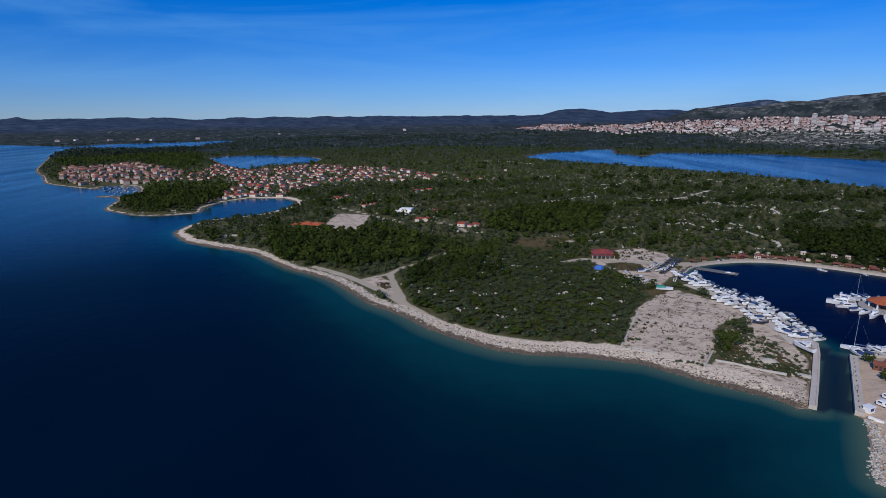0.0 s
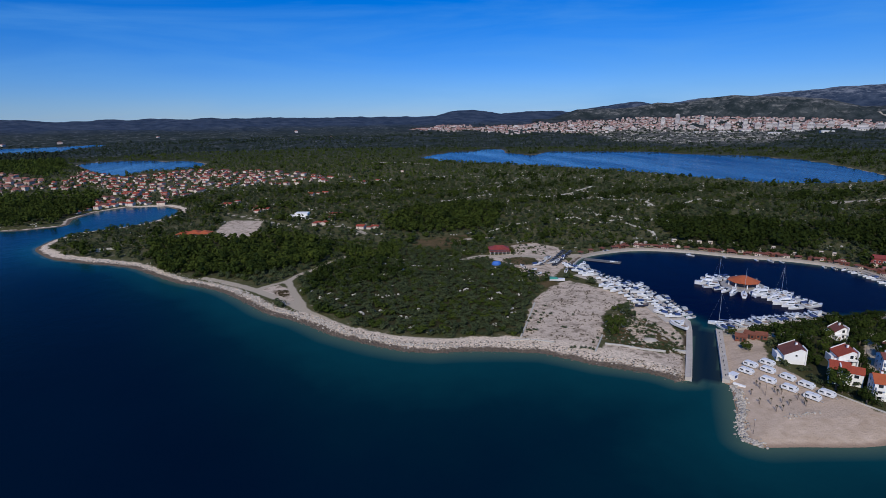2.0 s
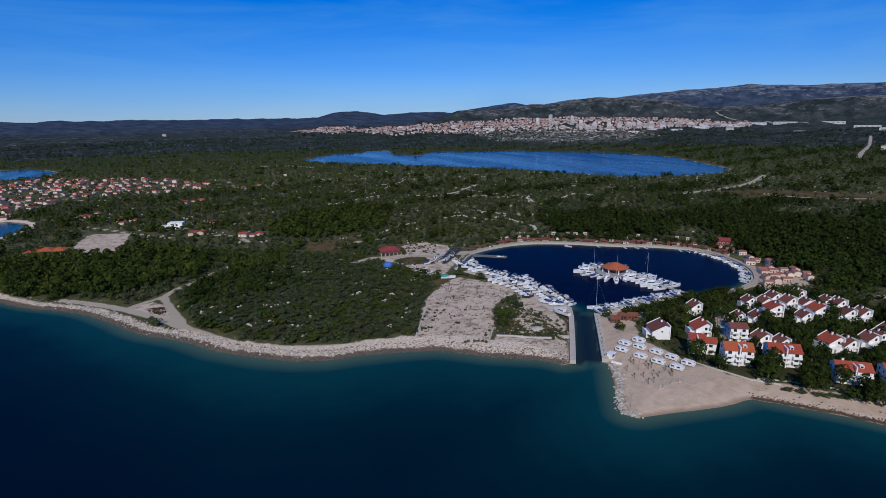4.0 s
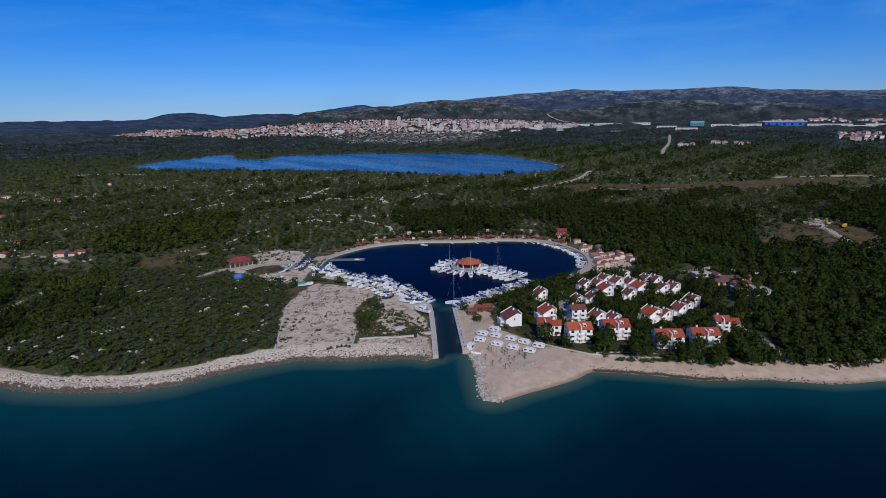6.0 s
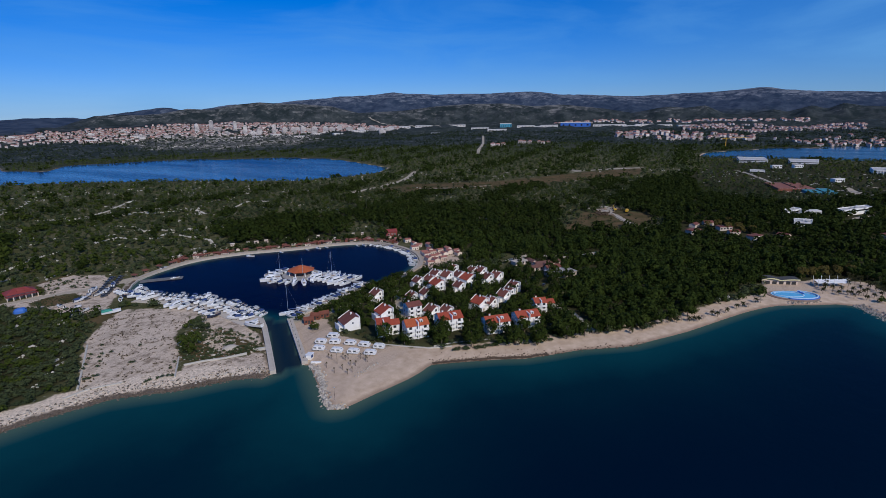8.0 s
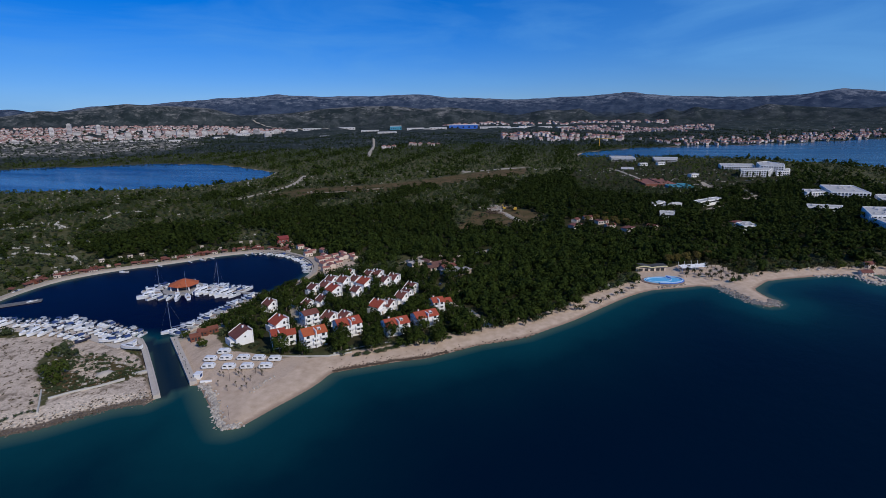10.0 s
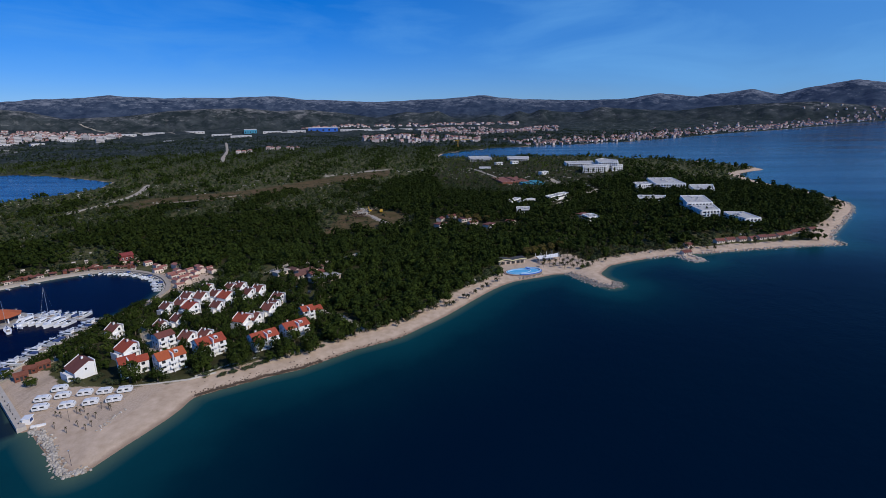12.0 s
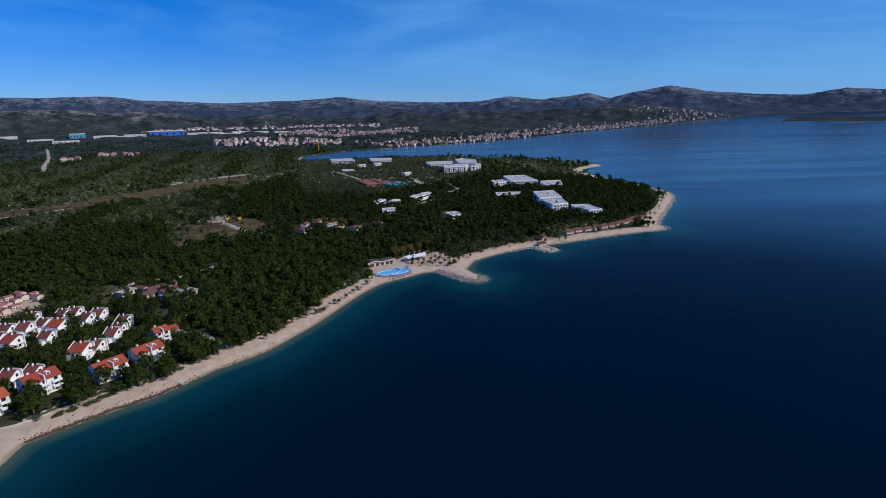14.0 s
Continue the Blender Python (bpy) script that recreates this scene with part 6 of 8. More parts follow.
# ---- clubhouse behind the houses ----
CLUBROOF = tiled_roof("sun_bleached_roof_tiles", (0.10, 0.045, 0.035), (0.22, 0.105, 0.08))
for (x, y), w, d, h, mat_, a in zip([(357.2, 147.6), (344.9, 149.5), (347.7, 139.3), (340.7, 130.5), (352.4, 167), (357.3, 159.5)], (20, 15, 11, 19, 11, 9), (6.0, 5.0, 4.5, 11, 6, 4), (2.9, 2.6, 3.3, 3.0, 2.6, 2.7), (CLUBROOF, CLUBROOF, OLDTILES, PAVING, CONCRETE, CLUBROOF), (-34, -34, -34, -34, -28, 56)):
    flat_top = mat_ in (PAVING, CONCRETE)
    ob = thing("clubhouse", "low clubhouse hall with a flat grey roof" if flat_top else "low clubhouse block with a dull brown-red roof", "building", "clubhouse blocks", at=pose(x, y, gz(x, y), 0, 0, a))
    if flat_top:
        part("wall", Form().box(-w / 2, w / 2, -d / 2, d / 2, -0.3, h), CREAM, ob, "cream walls")
        part("roof", Form().box(-w / 2 - 0.4, w / 2 + 0.4, -d / 2 - 0.4, d / 2 + 0.4, h, h + 0.3), mat_, ob)
    else:
        part("wall", Form().block(-w / 2, w / 2, -d / 2, d / 2, -0.3, h, 1.3), CREAM, ob, "cream walls")
        part("roof", Form().gable(-w / 2, w / 2, -d / 2, d / 2, h, 1.3, 0.5), mat_, ob)
    for j in range(4):
        window_at(ob, -w / 2 + w * (j + 0.5) / 4, -d / 2, 1.6, 1.6, 1.6)

# ---- pool and beach bar ----
(qx, qy), = [(369.4, -4.4)]
pool = thing("swimming_pool", "oval pale blue swimming pool with a stepped rim by the beach", "pool", at=pose(qx, qy, gz(qx, qy), 0, 0, -70) @ Matrix.Scale(0.74, 4))
part("terrace", Form().lathe([(19, -0.8), (19, 0.5), (18.6, 0.6)], 32, 1.0, 0.62), surface("brown_terrace_paving", (0.20, 0.14, 0.115), (0.32, 0.235, 0.19), 0.4, 0.9), pool, "brown paved terrace")
part("basin_rim", Form().lathe([(16.6, 0.55), (16.6, 0.95), (15.8, 0.95), (15.8, 0.7)], 32, 1.0, 0.6), POOLTILE, pool, "pale blue tiled rim")
part("pool_water", Form().lathe([(15.8, 0.62), (15.8, 0.84)], 32, 1.0, 0.6), POOLWATER, pool, "clear light blue water")
part("inner_ring", Form().lathe([(11.2, 0.8), (11.2, 1.15), (10.4, 1.15), (10.4, 0.8)], 28, 1.0, 0.55), POOLTILE, pool, "pale inner ring", at=pose(-3.2, 0.8, 0))
bend = [(math.cos(math.radians(a)), math.sin(math.radians(a))) for a in range(-110, 71, 12)]
for r_, h_, mat_, words in ((17.2, 1.9, POOLTILE, "pale curved splash wall"), (18.1, 1.3, BLUESHEET, "blue curved outer wall")):
    part("splash_wall", ribbon([(r_ * c, r_ * 0.62 * s_) for c, s_ in bend], -0.35, 0.35, 0.4, h_), mat_, pool, words)
part("slide", Form().tube((9, 4.0, 1.0), (5, 6.5, 2.2), 0.6, n=8), BLUESHEET, pool, "dark blue slide tube")
(qx, qy), = [(390.2, 2.7)]
beachbar = thing("beach_bar", "beach bar with a curved roof and yellow arch", "bar", at=pose(qx, qy, gz(qx, qy), 0, 0, -66) @ Matrix.Scale(0.8, 4))
part("wall", Form().box(-14, 12, 0, 7, -0.4, 3.2), CREAM, beachbar)
arc = [(-15 + 28 * u / 12, 3.3 + (1.5 * math.sin(math.pi * u / 6) if u < 6 else 0.9 * math.sin(math.pi * (u - 6) / 9))) for u in range(13)]
part("roof", Form().add([(x, y, z + dz) for x, z in arc for y in (-1.0, 8.0) for dz in (0, 0.35)], [(4 * i + a, 4 * i + b, 4 * i + 4 + b, 4 * i + 4 + a) for i in range(12) for a, b in ((0, 1), (1, 3), (3, 2), (2, 0))]), ASPHALT, beachbar, "dark curved roof")
part("arch", Form().add([(x, y, z + dz) for x, z in arc for y in (-1.35, -1.0) for dz in (-0.35, 0.45)], [(4 * i + a, 4 * i + b, 4 * i + 4 + b, 4 * i + 4 + a) for i in range(12) for a, b in ((0, 1), (1, 3), (3, 2), (2, 0))]), surface("pale_yellow_paint", (0.62, 0.55, 0.30), (0.75, 0.68, 0.40), 0.5, 0.7), beachbar, "pale yellow arch")
# flat dark panels on the solid wall give the bays their inner shade
for x in (-10, -5, 0, 5, 9):
    part("opening", Form().box(x - 1.6, x + 1.6, -0.06, 0.05, 0, 2.5), DARK, beachbar, "dark panel for the shade in an open bay")
(ax, ay), (bx, by) = [(395.2, -15.5), (405.3, -32.3)]
sails = thing("sun_canopy", "long white sun canopy on slanted poles by the beach", "canopy", at=pose((ax + bx) / 2, (ay + by) / 2, gz((ax + bx) / 2, (ay + by) / 2), 0, 0, math.degrees(math.atan2(by - ay, bx - ax))))
half = math.hypot(bx - ax, by - ay) / 2
for k in range(4):
    u0, u1 = -half + half * 0.5 * k, -half + half * 0.5 * (k + 1) - 0.4
    part("sail", Form().add([(u0, -2.6, 2.8), (u1, -2.6, 3.1), (u1, 2.6, 4.0), (u0, 2.6, 3.7), (u0, -2.6, 2.9), (u1, -2.6, 3.2), (u1, 2.6, 4.1), (u0, 2.6, 3.8)], [(3, 2, 1, 0), (4, 5, 6, 7), (0, 1, 5, 4), (1, 2, 6, 5), (2, 3, 7, 6), (3, 0, 4, 7)]), PLASTER, sails, "white canopy panel")
    part("pole", Form().tube((u0 + 0.3, -2.2, -0.2), (u0 - 0.6, -2.4, 6.0), 0.12).tube((u0 + 0.3, 2.4, -0.2), (u0 - 0.6, 2.6, 6.4), 0.12), PLASTER, sails)


# ---- palms, lamp posts, parasols on the sand ----
def palm(name, label, h, group, fronds=13, reach_=2.0, mat=None):
    ob = thing(name, label, "tree", group)
    part("trunk", Form().tube((0, 0, -0.3), (0.15, 0.05, h * 0.5), 0.06 + 0.03 * h, 0.05 + 0.026 * h).tube((0.15, 0.05, h * 0.5), (0.2, 0.15, h), 0.05 + 0.026 * h, 0.05 + 0.02 * h), BARK, ob)
    f = Form()
    r = random.Random(int(h * 100))
    for k in range(fronds):
        a, up = 2 * math.pi * k / fronds * 3 + r.uniform(-0.2, 0.2), r.uniform(-0.1, 1.7)
        px_, py_, pz_ = 0.2, 0.15, h
        wide = 0.13 * reach_ + 0.08
        for s in range(3):
            nx_, ny_, nz_ = px_ + math.cos(a) * reach_ / 3, py_ + math.sin(a) * reach_ / 3, pz_ + up * reach_ / 3 - 0.28 * s
            dx, dy = -math.sin(a) * wide, math.cos(a) * wide
            f.add([(px_ - dx, py_ - dy, pz_), (px_ + dx, py_ + dy, pz_), (nx_ + dx * 0.7, ny_ + dy * 0.7, nz_), (nx_ - dx * 0.7, ny_ - dy * 0.7, nz_), (px_, py_, pz_ + 0.12), (nx_, ny_, nz_ + 0.1)],
                  [(0, 4, 5, 3), (4, 1, 2, 5), (0, 3, 2, 1)])
            px_, py_, pz_, up, wide = nx_, ny_, nz_, up - 0.35, wide * 0.8
    part("crown", f, mat or PALMLEAF, ob, "drooping fronds")
    return ob


spread(lambda: palm("young_palm", "thin young palm planted in the sand", 2.3, "young palms on the sand", 5, 0.55), [pose(x, y, gz(x, y), 0, 0, rnd.uniform(0, 360)) for x, y in [(163, 173.4), (162.8, 171.2), (165.8, 167.3), (165.1, 164.7), (167, 164.8), (169.8, 160), (169.6, 156.5), (169, 155.1), (162.2, 159.4), (163.2, 157.1), (157.8, 154.1), (155.4, 154.5), (153.6, 160.7), (155.9, 167.9), (157.6, 159.4)]])
spread(lambda: palm("feather_palm", "bushy palm with drooping fronds on the beach", 2.2, "palms along the beach", 30, 1.4), [pose(x, y, gz(x, y), rnd.uniform(-4, 4), 0, rnd.uniform(0, 360)) for x, y in [(263.2, 62.4), (269.9, 58.6), (277, 54.9), (287.6, 49.3), (290.4, 46), (274.8, 56), (295.7, 40.7), (297.2, 38.6), (298.7, 36.9), (311.3, 31.8), (311.9, 29.1), (320.6, 25.6), (329.7, 21.5), (335, 19.3), (346, 13.7), (402.4, -16.1), (405.1, -19.8), (381.4, -40), (387, -43.6), (392.6, -47.8), (387.2, -50.5), (391.2, -54.9), (398.7, -50.7), (402.2, -59.2), (406.6, -63.4), (400.9, -65.2), (412.5, -69.8), (415.3, -74), (417.6, -80.9), (422.3, -85.6), (423.1, -91.4), (427.3, -99.5), (431.6, -107.8), (434, -115.7), (436.5, -123.7), (384, -26.9), (386, -32.9), (388.4, -36.6), (403.1, -46), (411.9, -54.8), (415.9, -62.2)]])
spread(lambda: palm("beach_palm", "palm with a dark shaggy crown behind the bathing beach", 4.2, "palms along the beach", 34, 1.9), [pose(x, y, gz(x, y), rnd.uniform(-5, 5), 0, rnd.uniform(0, 360)) @ Matrix.Scale(rnd.uniform(0.75, 1.15), 4) for x, y in [(403, -32), (399, -38), (429, -55), (388, -20), (420, -34), (424, -55), (432, -38), (389, -39), (427, -68), (421, -28), (416, -53), (411, -46), (421, -58), (389, -24), (424, -43), (391, -34), (414, -57), (410, -30), (381, -34), (404, -43), (398, -48), (393, -41), (416, -33), (433, -51), (399, -21), (406, -52), (430, -22), (415, -39), (412, -36), (431, -63), (419, -63), (427, -58), (423, -66), (426, -33), (422, -49), (413, -62), (417, -27), (410, -42), (382, -19), (392, -20), (386, -31), (422, -39), (390, -28), (418, -23), (426, -24), (430, -28), (439, -155), (435, -82), (439, -101), (441, -124), (438, -91), (442, -135), (443, -140), (440, -111), (436, -115), (434, -109), (439, -149), (436, -129), (439, -75), (446, -149), (431, -76), (436, -136), (430, -85), (433, -95), (442, -117), (434, -103)]])
spread(lambda: palm("headland_palm", "small palm by the headland beach path", 2.4, "palms along the beach", 26, 1.5), [pose(x, y, gz(x, y), 0, 0, rnd.uniform(0, 360)) for x, y in [(440, -137.2), (444.6, -146.2), (448.8, -157.7), (453.1, -169.6), (457.5, -181.7), (461.9, -194.1), (466.5, -206.8), (471.2, -219.9), (487, -244), (505, -265), (533, -284), (570, -308), (605, -330)]])


def lamp_post():
    ob = thing("lamp_post", "thin dark lamp post on the sand", "lamp post", "lamp posts")
    part("pole", Form().tube((0, 0, -0.2), (0, 0, 5.4), 0.07, 0.05), DARK, ob)
    part("lamp", Form().lathe([(0.08, 5.35), (0.28, 5.5), (0.22, 5.75), (0.05, 5.85)], 8), METAL, ob, "round lamp head")
    return ob


spread(lamp_post, [pose(x, y, gz(x, y)) for x, y in [(137.4, 144.6), (160.5, 165.7), (171.8, 207.4), (163.8, 194.1), (168.7, 155.8)]])


def parasol():
    ob = thing("beach_parasol", "brown thatched beach parasol", "parasol", "thatched parasols")
    part("pole", Form().tube((0, 0, -0.2), (0, 0, 2.3), 0.06), BARK, ob)
    part("thatch", Form().lathe([(1.5, 1.9), (1.45, 2.0), (0.8, 2.5), (0.1, 2.85)], 9), TEAK, ob, "brown thatch")
    return ob


spread(parasol, [pose(x, y, gz(x, y)) for x, y in [(266.7, 67.4), (272.4, 61.4), (282.1, 53.7), (284.2, 51.6), (294.2, 44.3), (302.7, 35), (317.3, 27.8), (336.3, 16.4), (347.4, 11.2)]])
spread(lambda: hut("beach_cabin", "dull red roofed beach cabin with cream walls", 8.4, 5.6, 2.7, CREAM, OLDTILES, "beach cabins", 1.5, 0.6), [pose(x, y, gz(x, y), 0, 0, -62 + rnd.uniform(-8, 8)) @ Matrix.Scale(rnd.uniform(0.9, 1.08), 4) for x, y in [(464.6, -166.5), (469.5, -176.3), (472.5, -186.5), (475.6, -196.1), (480.3, -205.6), (484.3, -214.9), (489.3, -223.9), (494.4, -232.2), (502.2, -241), (508.6, -249.3), (516, -262), (449.6, -137.6), (430, -130.6)]])

# ---- far tracks ----
def track(line, w, label):
    f = Form()
    line = smooth(line, 25)
    zz = height(np.array(line, float)) + 0.35
    n = len(line)
    for i, (x, y) in enumerate(line):
        a, b = line[max(i - 1, 0)], line[min(i + 1, n - 1)]
        d = math.hypot(b[0] - a[0], b[1] - a[1]) or 1
        nx, ny = -(b[1] - a[1]) / d * w, (b[0] - a[0]) / d * w
        f.v += [(x + nx, y + ny, zz[i]), (x - nx, y - ny, zz[i]), (x - nx * 1.1, y - ny * 1.1, zz[i] - 3), (x + nx * 1.1, y + ny * 1.1, zz[i] - 3)]
    f.f = [(4 * i + k, 4 * i + (k + 1) % 4, 4 * i + 4 + (k + 1) % 4, 4 * i + 4 + k) for i in range(n - 1) for k in range(4)]
    return piece("far_track", f, TRACK, label, "track", "pale tracks", kind="structure")


TRACK = surface("pale_gravel_track", (0.30, 0.26, 0.20), (0.46, 0.40, 0.32), 0.3, 0.95)
for line in ROADS[3:9] + ROADS[12:18]:
    track(line[0], line[1] * 0.6, "pale gravel track through the woods")
track([(963, 355), (1018, 317), (1069, 298), (1092, 258)], 4.0, "pale sandy track along the clearing")
track([(662, 482), (681, 436), (735, 398)], 1.5, "pale earth track along the clearing")

track([(r * math.sin(math.radians(a)), r * math.cos(math.radians(a))) for a, r in ((49.0, 3900), (50.5, 3760), (52.4, 3650), (54.0, 3520), (56.5, 3380))], 9.0, "pale road climbing the far hill")

# ---- hotels on the headland ----
BLOCKS = []


def outward(poly, k):
    """Edge k of a floor plan: its ends, length and outward normal."""
    (x0, y0), (x1, y1) = poly[k], poly[(k + 1) % len(poly)]
    size = math.hypot(x1 - x0, y1 - y0)
    area = sum(poly[i][0] * poly[(i + 1) % len(poly)][1] - poly[(i + 1) % len(poly)][0] * poly[i][1] for i in range(len(poly)))
    turn = 1 if area > 0 else -1
    return (x0, y0), ((x1 - x0) / size, (y1 - y0) / size), size, (turn * (y1 - y0) / size, -turn * (x1 - x0) / size)


def flat_block(ob, poly, top, base, fins=True):
    """A flat-roofed white wing on a floor plan: walls, parapet, pale roof, window bands, upright fins on the walls towards the sea."""
    BLOCKS.append(poly)
    t = part("wing", Form().prism(poly, base - 3.0, top), PLASTER, ob, "white concrete wing")
    mx, my = sum(p[0] for p in poly) / len(poly), sum(p[1] for p in poly) / len(poly)
    shrunk = [(mx + (x - mx) * 0.97, my + (y - my) * 0.97) for x, y in poly]
    part("roof", Form().prism(shrunk, top, top + 0.12), ROOFGRAVEL, t, "pale gravel roof")
    rim = Form()
    bands, posts = Form(), Form()
    for k in range(len(poly)):
        (x0, y0), (ux, uy), size, (nx, ny) = outward(poly, k)
        at_ = lambda u, o, z: (x0 + ux * u + nx * o, y0 + uy * u + ny * o, z)
        slab = lambda f, u0, u1, o0, o1, z0, z1: f.add([at_(u0, o0, z0), at_(u1, o0, z0), at_(u1, o1, z0), at_(u0, o1, z0), at_(u0, o0, z1), at_(u1, o0, z1), at_(u1, o1, z1), at_(u0, o1, z1)], [(3, 2, 1, 0), (4, 5, 6, 7), (0, 1, 5, 4), (1, 2, 6, 5), (2, 3, 7, 6), (3, 0, 4, 7)])
        slab(rim, 0, size, -0.4, 0.05, top + 0.003, top + 0.7)
        if nx * mx + ny * my < 0.3 * math.hypot(mx, my):
            z = top - 3.0
            while z > base and size > 8:
                slab(bands, 0.8, size - 0.8, -0.1, 0.06, z + 0.7, z + 2.2)
                z -= 3.1
            for j in range(int(size / 3.6) if fins else 0):
                slab(posts, 3.6 * j + 0.3, 3.6 * j + 1.3, 0.0, 1.1, base - 1.0, top - 0.2)
    part("parapet", rim, PLASTER, t)
    if bands.v:
        tagged(part("glazing", bands, GLASS, t, "dark window bands"), kind="stuff")
    if posts.v:
        tagged(part("fin_screen", posts, PLASTER, t, "white upright fins"), kind="stuff")
    spread_ = min(12, 2 + int(max(outward(poly, k)[2] for k in range(len(poly))) / 8))
    for k in range(spread_):
        a, b = rnd.random(), rnd.random()
        i = rnd.randrange(len(poly))
        px_, py_ = mx + (poly[i][0] - mx) * 0.7 * a, my + (poly[i][1] - my) * 0.7 * b
        q = rnd.uniform(0.6, 2.2)
        part("roof_unit", Form().box(px_ - q, px_ + q, py_ - q * 0.7, py_ + q * 0.7, top + 0.1, top + rnd.uniform(0.7, 1.9)), GREYWALL, t)


def hotel(name, label, wings, group="headland hotels", fins=True):
    ob = thing(name, label, "hotel" if name == "hotel" else "building", group)
    base = min(gz(*poly[0]) for poly, _ in wings)
    for poly, top in wings:
        flat_block(ob, poly, top, base, fins)
    return ob


def put(ob, spot, turn, dz=0.0):
    ob.matrix_basis = pose(spot[0], spot[1], gz(*spot) + dz, 0, 0, turn)
    return ob


ROOFGRAVEL = surface("pale_roof_gravel", (0.36, 0.355, 0.34), (0.54, 0.53, 0.51), 0.12, 0.95)
hotel("hotel", "large stepped white hotel with flat roofs among the pines", [([(1152, -95), (1155, -152), (1096, -148), (1097, -96)], 11), ([(1118, -153), (1140, -172), (1100, -192), (1046, -184), (1052, -150)], 17),
      ([(1036, -119), (1052, -168), (1006, -156.5), (998, -116.5)], 13.5), ([(1064, -176), (1084, -199), (1036, -190), (1028, -172)], 10)])
hotel("hotel", "long stepped white hotel with flat roofs among the pines", [([(791, -161), (795, -181), (772, -182), (758, -160)], 11.5), ([(834, -189), (835, -225), (765, -225), (764, -186)], 12.5), ([(790, -236), (793, -268), (746, -255), (749, -230)], 8)])
hotel("hotel", "white hotel with a broad flat roof near the headland shore", [([(655, -187), (658, -214), (606, -207), (602, -180)], 12.5), ([(604, -181), (608, -208), (572, -203), (566, -184)], 10.5), ([(570, -206), (568.3, -224.7), (536, -227.6), (532.7, -213), (553, -204)], 9)])
hotel("pavilion", "low white flat-roofed pavilion among the pines", [([(688, -146), (685, -178.8), (668, -173.4), (666, -143.2)], 8.5)], "resort buildings", False)
for label, poly, top in (
        ("long white flat-roofed lodging wing near the far bay", [(1352, 123), (1352, 71), (1285, 60), (1286, 112)], 8.5), ("small white flat-roofed house near the far bay", [(1092, 77), (1088, 54), (1064, 52), (1064, 74)], 7),
        ("white flat-roofed lodging wing near the far bay", [(1330, 27), (1330, -26), (1268, -24), (1266, 21)], 8.5), ("row of stepped white lodgings on the slope", [(678, -34), (715, -60), (705, -65), (666, -39)], 9),
        ("white lodging house among the pines", [(643, 13.5), (675, 2.3), (670, -4), (634, 8)], 8), ("pale two-storey resort house among the pines", [(604.5, 1.5), (606, -13.8), (588, -13), (587, 0.6)], 8),
        ("pale grey service house with a flat roof", [(558, -65), (564, -77), (548, -81), (540, -70)], 8)):
    hotel("resort_block", label, [(poly, top)], "resort buildings", False)


def annex(label, w, d, h, wall_mat, roof_mat):
    ob = thing("annex", label, "building", "resort buildings")
    part("wall", Form().box(-w / 2, w / 2, -d / 2, d / 2, -1.0, h), wall_mat, ob)
    part("roof", Form().box(-w / 2 - 0.4, w / 2 + 0.4, -d / 2 - 0.4, d / 2 + 0.4, h, h + 0.45, 0.15), roof_mat, ob)
    for k in range(4):
        part("window", Form().box(-w / 2 + w * (k + 0.2) / 4, -w / 2 + w * (k + 0.8) / 4, -d / 2 - 0.05, -d / 2 + 0.04, h * 0.35, h * 0.75), GLASS, ob, "dark window")
    return ob


spread(lambda: annex("low white flat-roofed resort building among the pines", 17, 8, 5.0, PLASTER, GREYWALL), [pose(x, y, gz(x, y), 0, 0, -60 + 8 * (k % 3)) for k, (x, y) in enumerate([(1175, 41), (1195, 8), (980, -45), (660, -12)])])
spread(lambda: annex("low ochre service building with a dull red roof among the pines", 12, 7, 3.4, VILLAGEWALL, OLDTILES), [pose(x, y, gz(x, y), 0, 0, -50 + 20 * (k % 2)) for k, (x, y) in enumerate([(548.3, 54), (519.9, 27.3), (576.1, -68), (520.3, 75.7)])])
spread(lambda: hut("park_hut", "small cream hut with a red roof among the pines", 9, 6, 2.8, CREAM, OLDTILES, "park huts", 1.4), [pose(x, y, gz(x, y), 0, 0, rnd.uniform(-60, 60)) for x, y in [(537.3, 6.6), (548.4, 79.3), (531.9, 44.3), (563.9, 69.8)]])
for spot, w, d, mat_, label in (([(858, -21)][0], 34, 42, BLUECOURT, "teal tennis court in the resort"), ([(890, 13)][0], 44, 66, CLAYCOURT, "rust-red clay tennis court in the resort")):
    court = thing("tennis_court", label, "court", "tennis courts")
    part("slab", Form().box(-w / 2, w / 2, -d / 2, d / 2, -4.6, 0.35), mat_, court)
    part("net", Form().box(-0.05, 0.05, -d / 2 + 2, d / 2 - 2, 0.35, 1.3), DARK, court, "dark net")
    part("sideline", Form().box(-w / 2 + 2, w / 2 - 2, -d / 2 + 1.5, -d / 2 + 1.7, 0.35, 0.36).box(-w / 2 + 2, w / 2 - 2, d / 2 - 1.7, d / 2 - 1.5, 0.35, 0.36), PLASTER, court)
    put(court, spot, -72, 2.4)

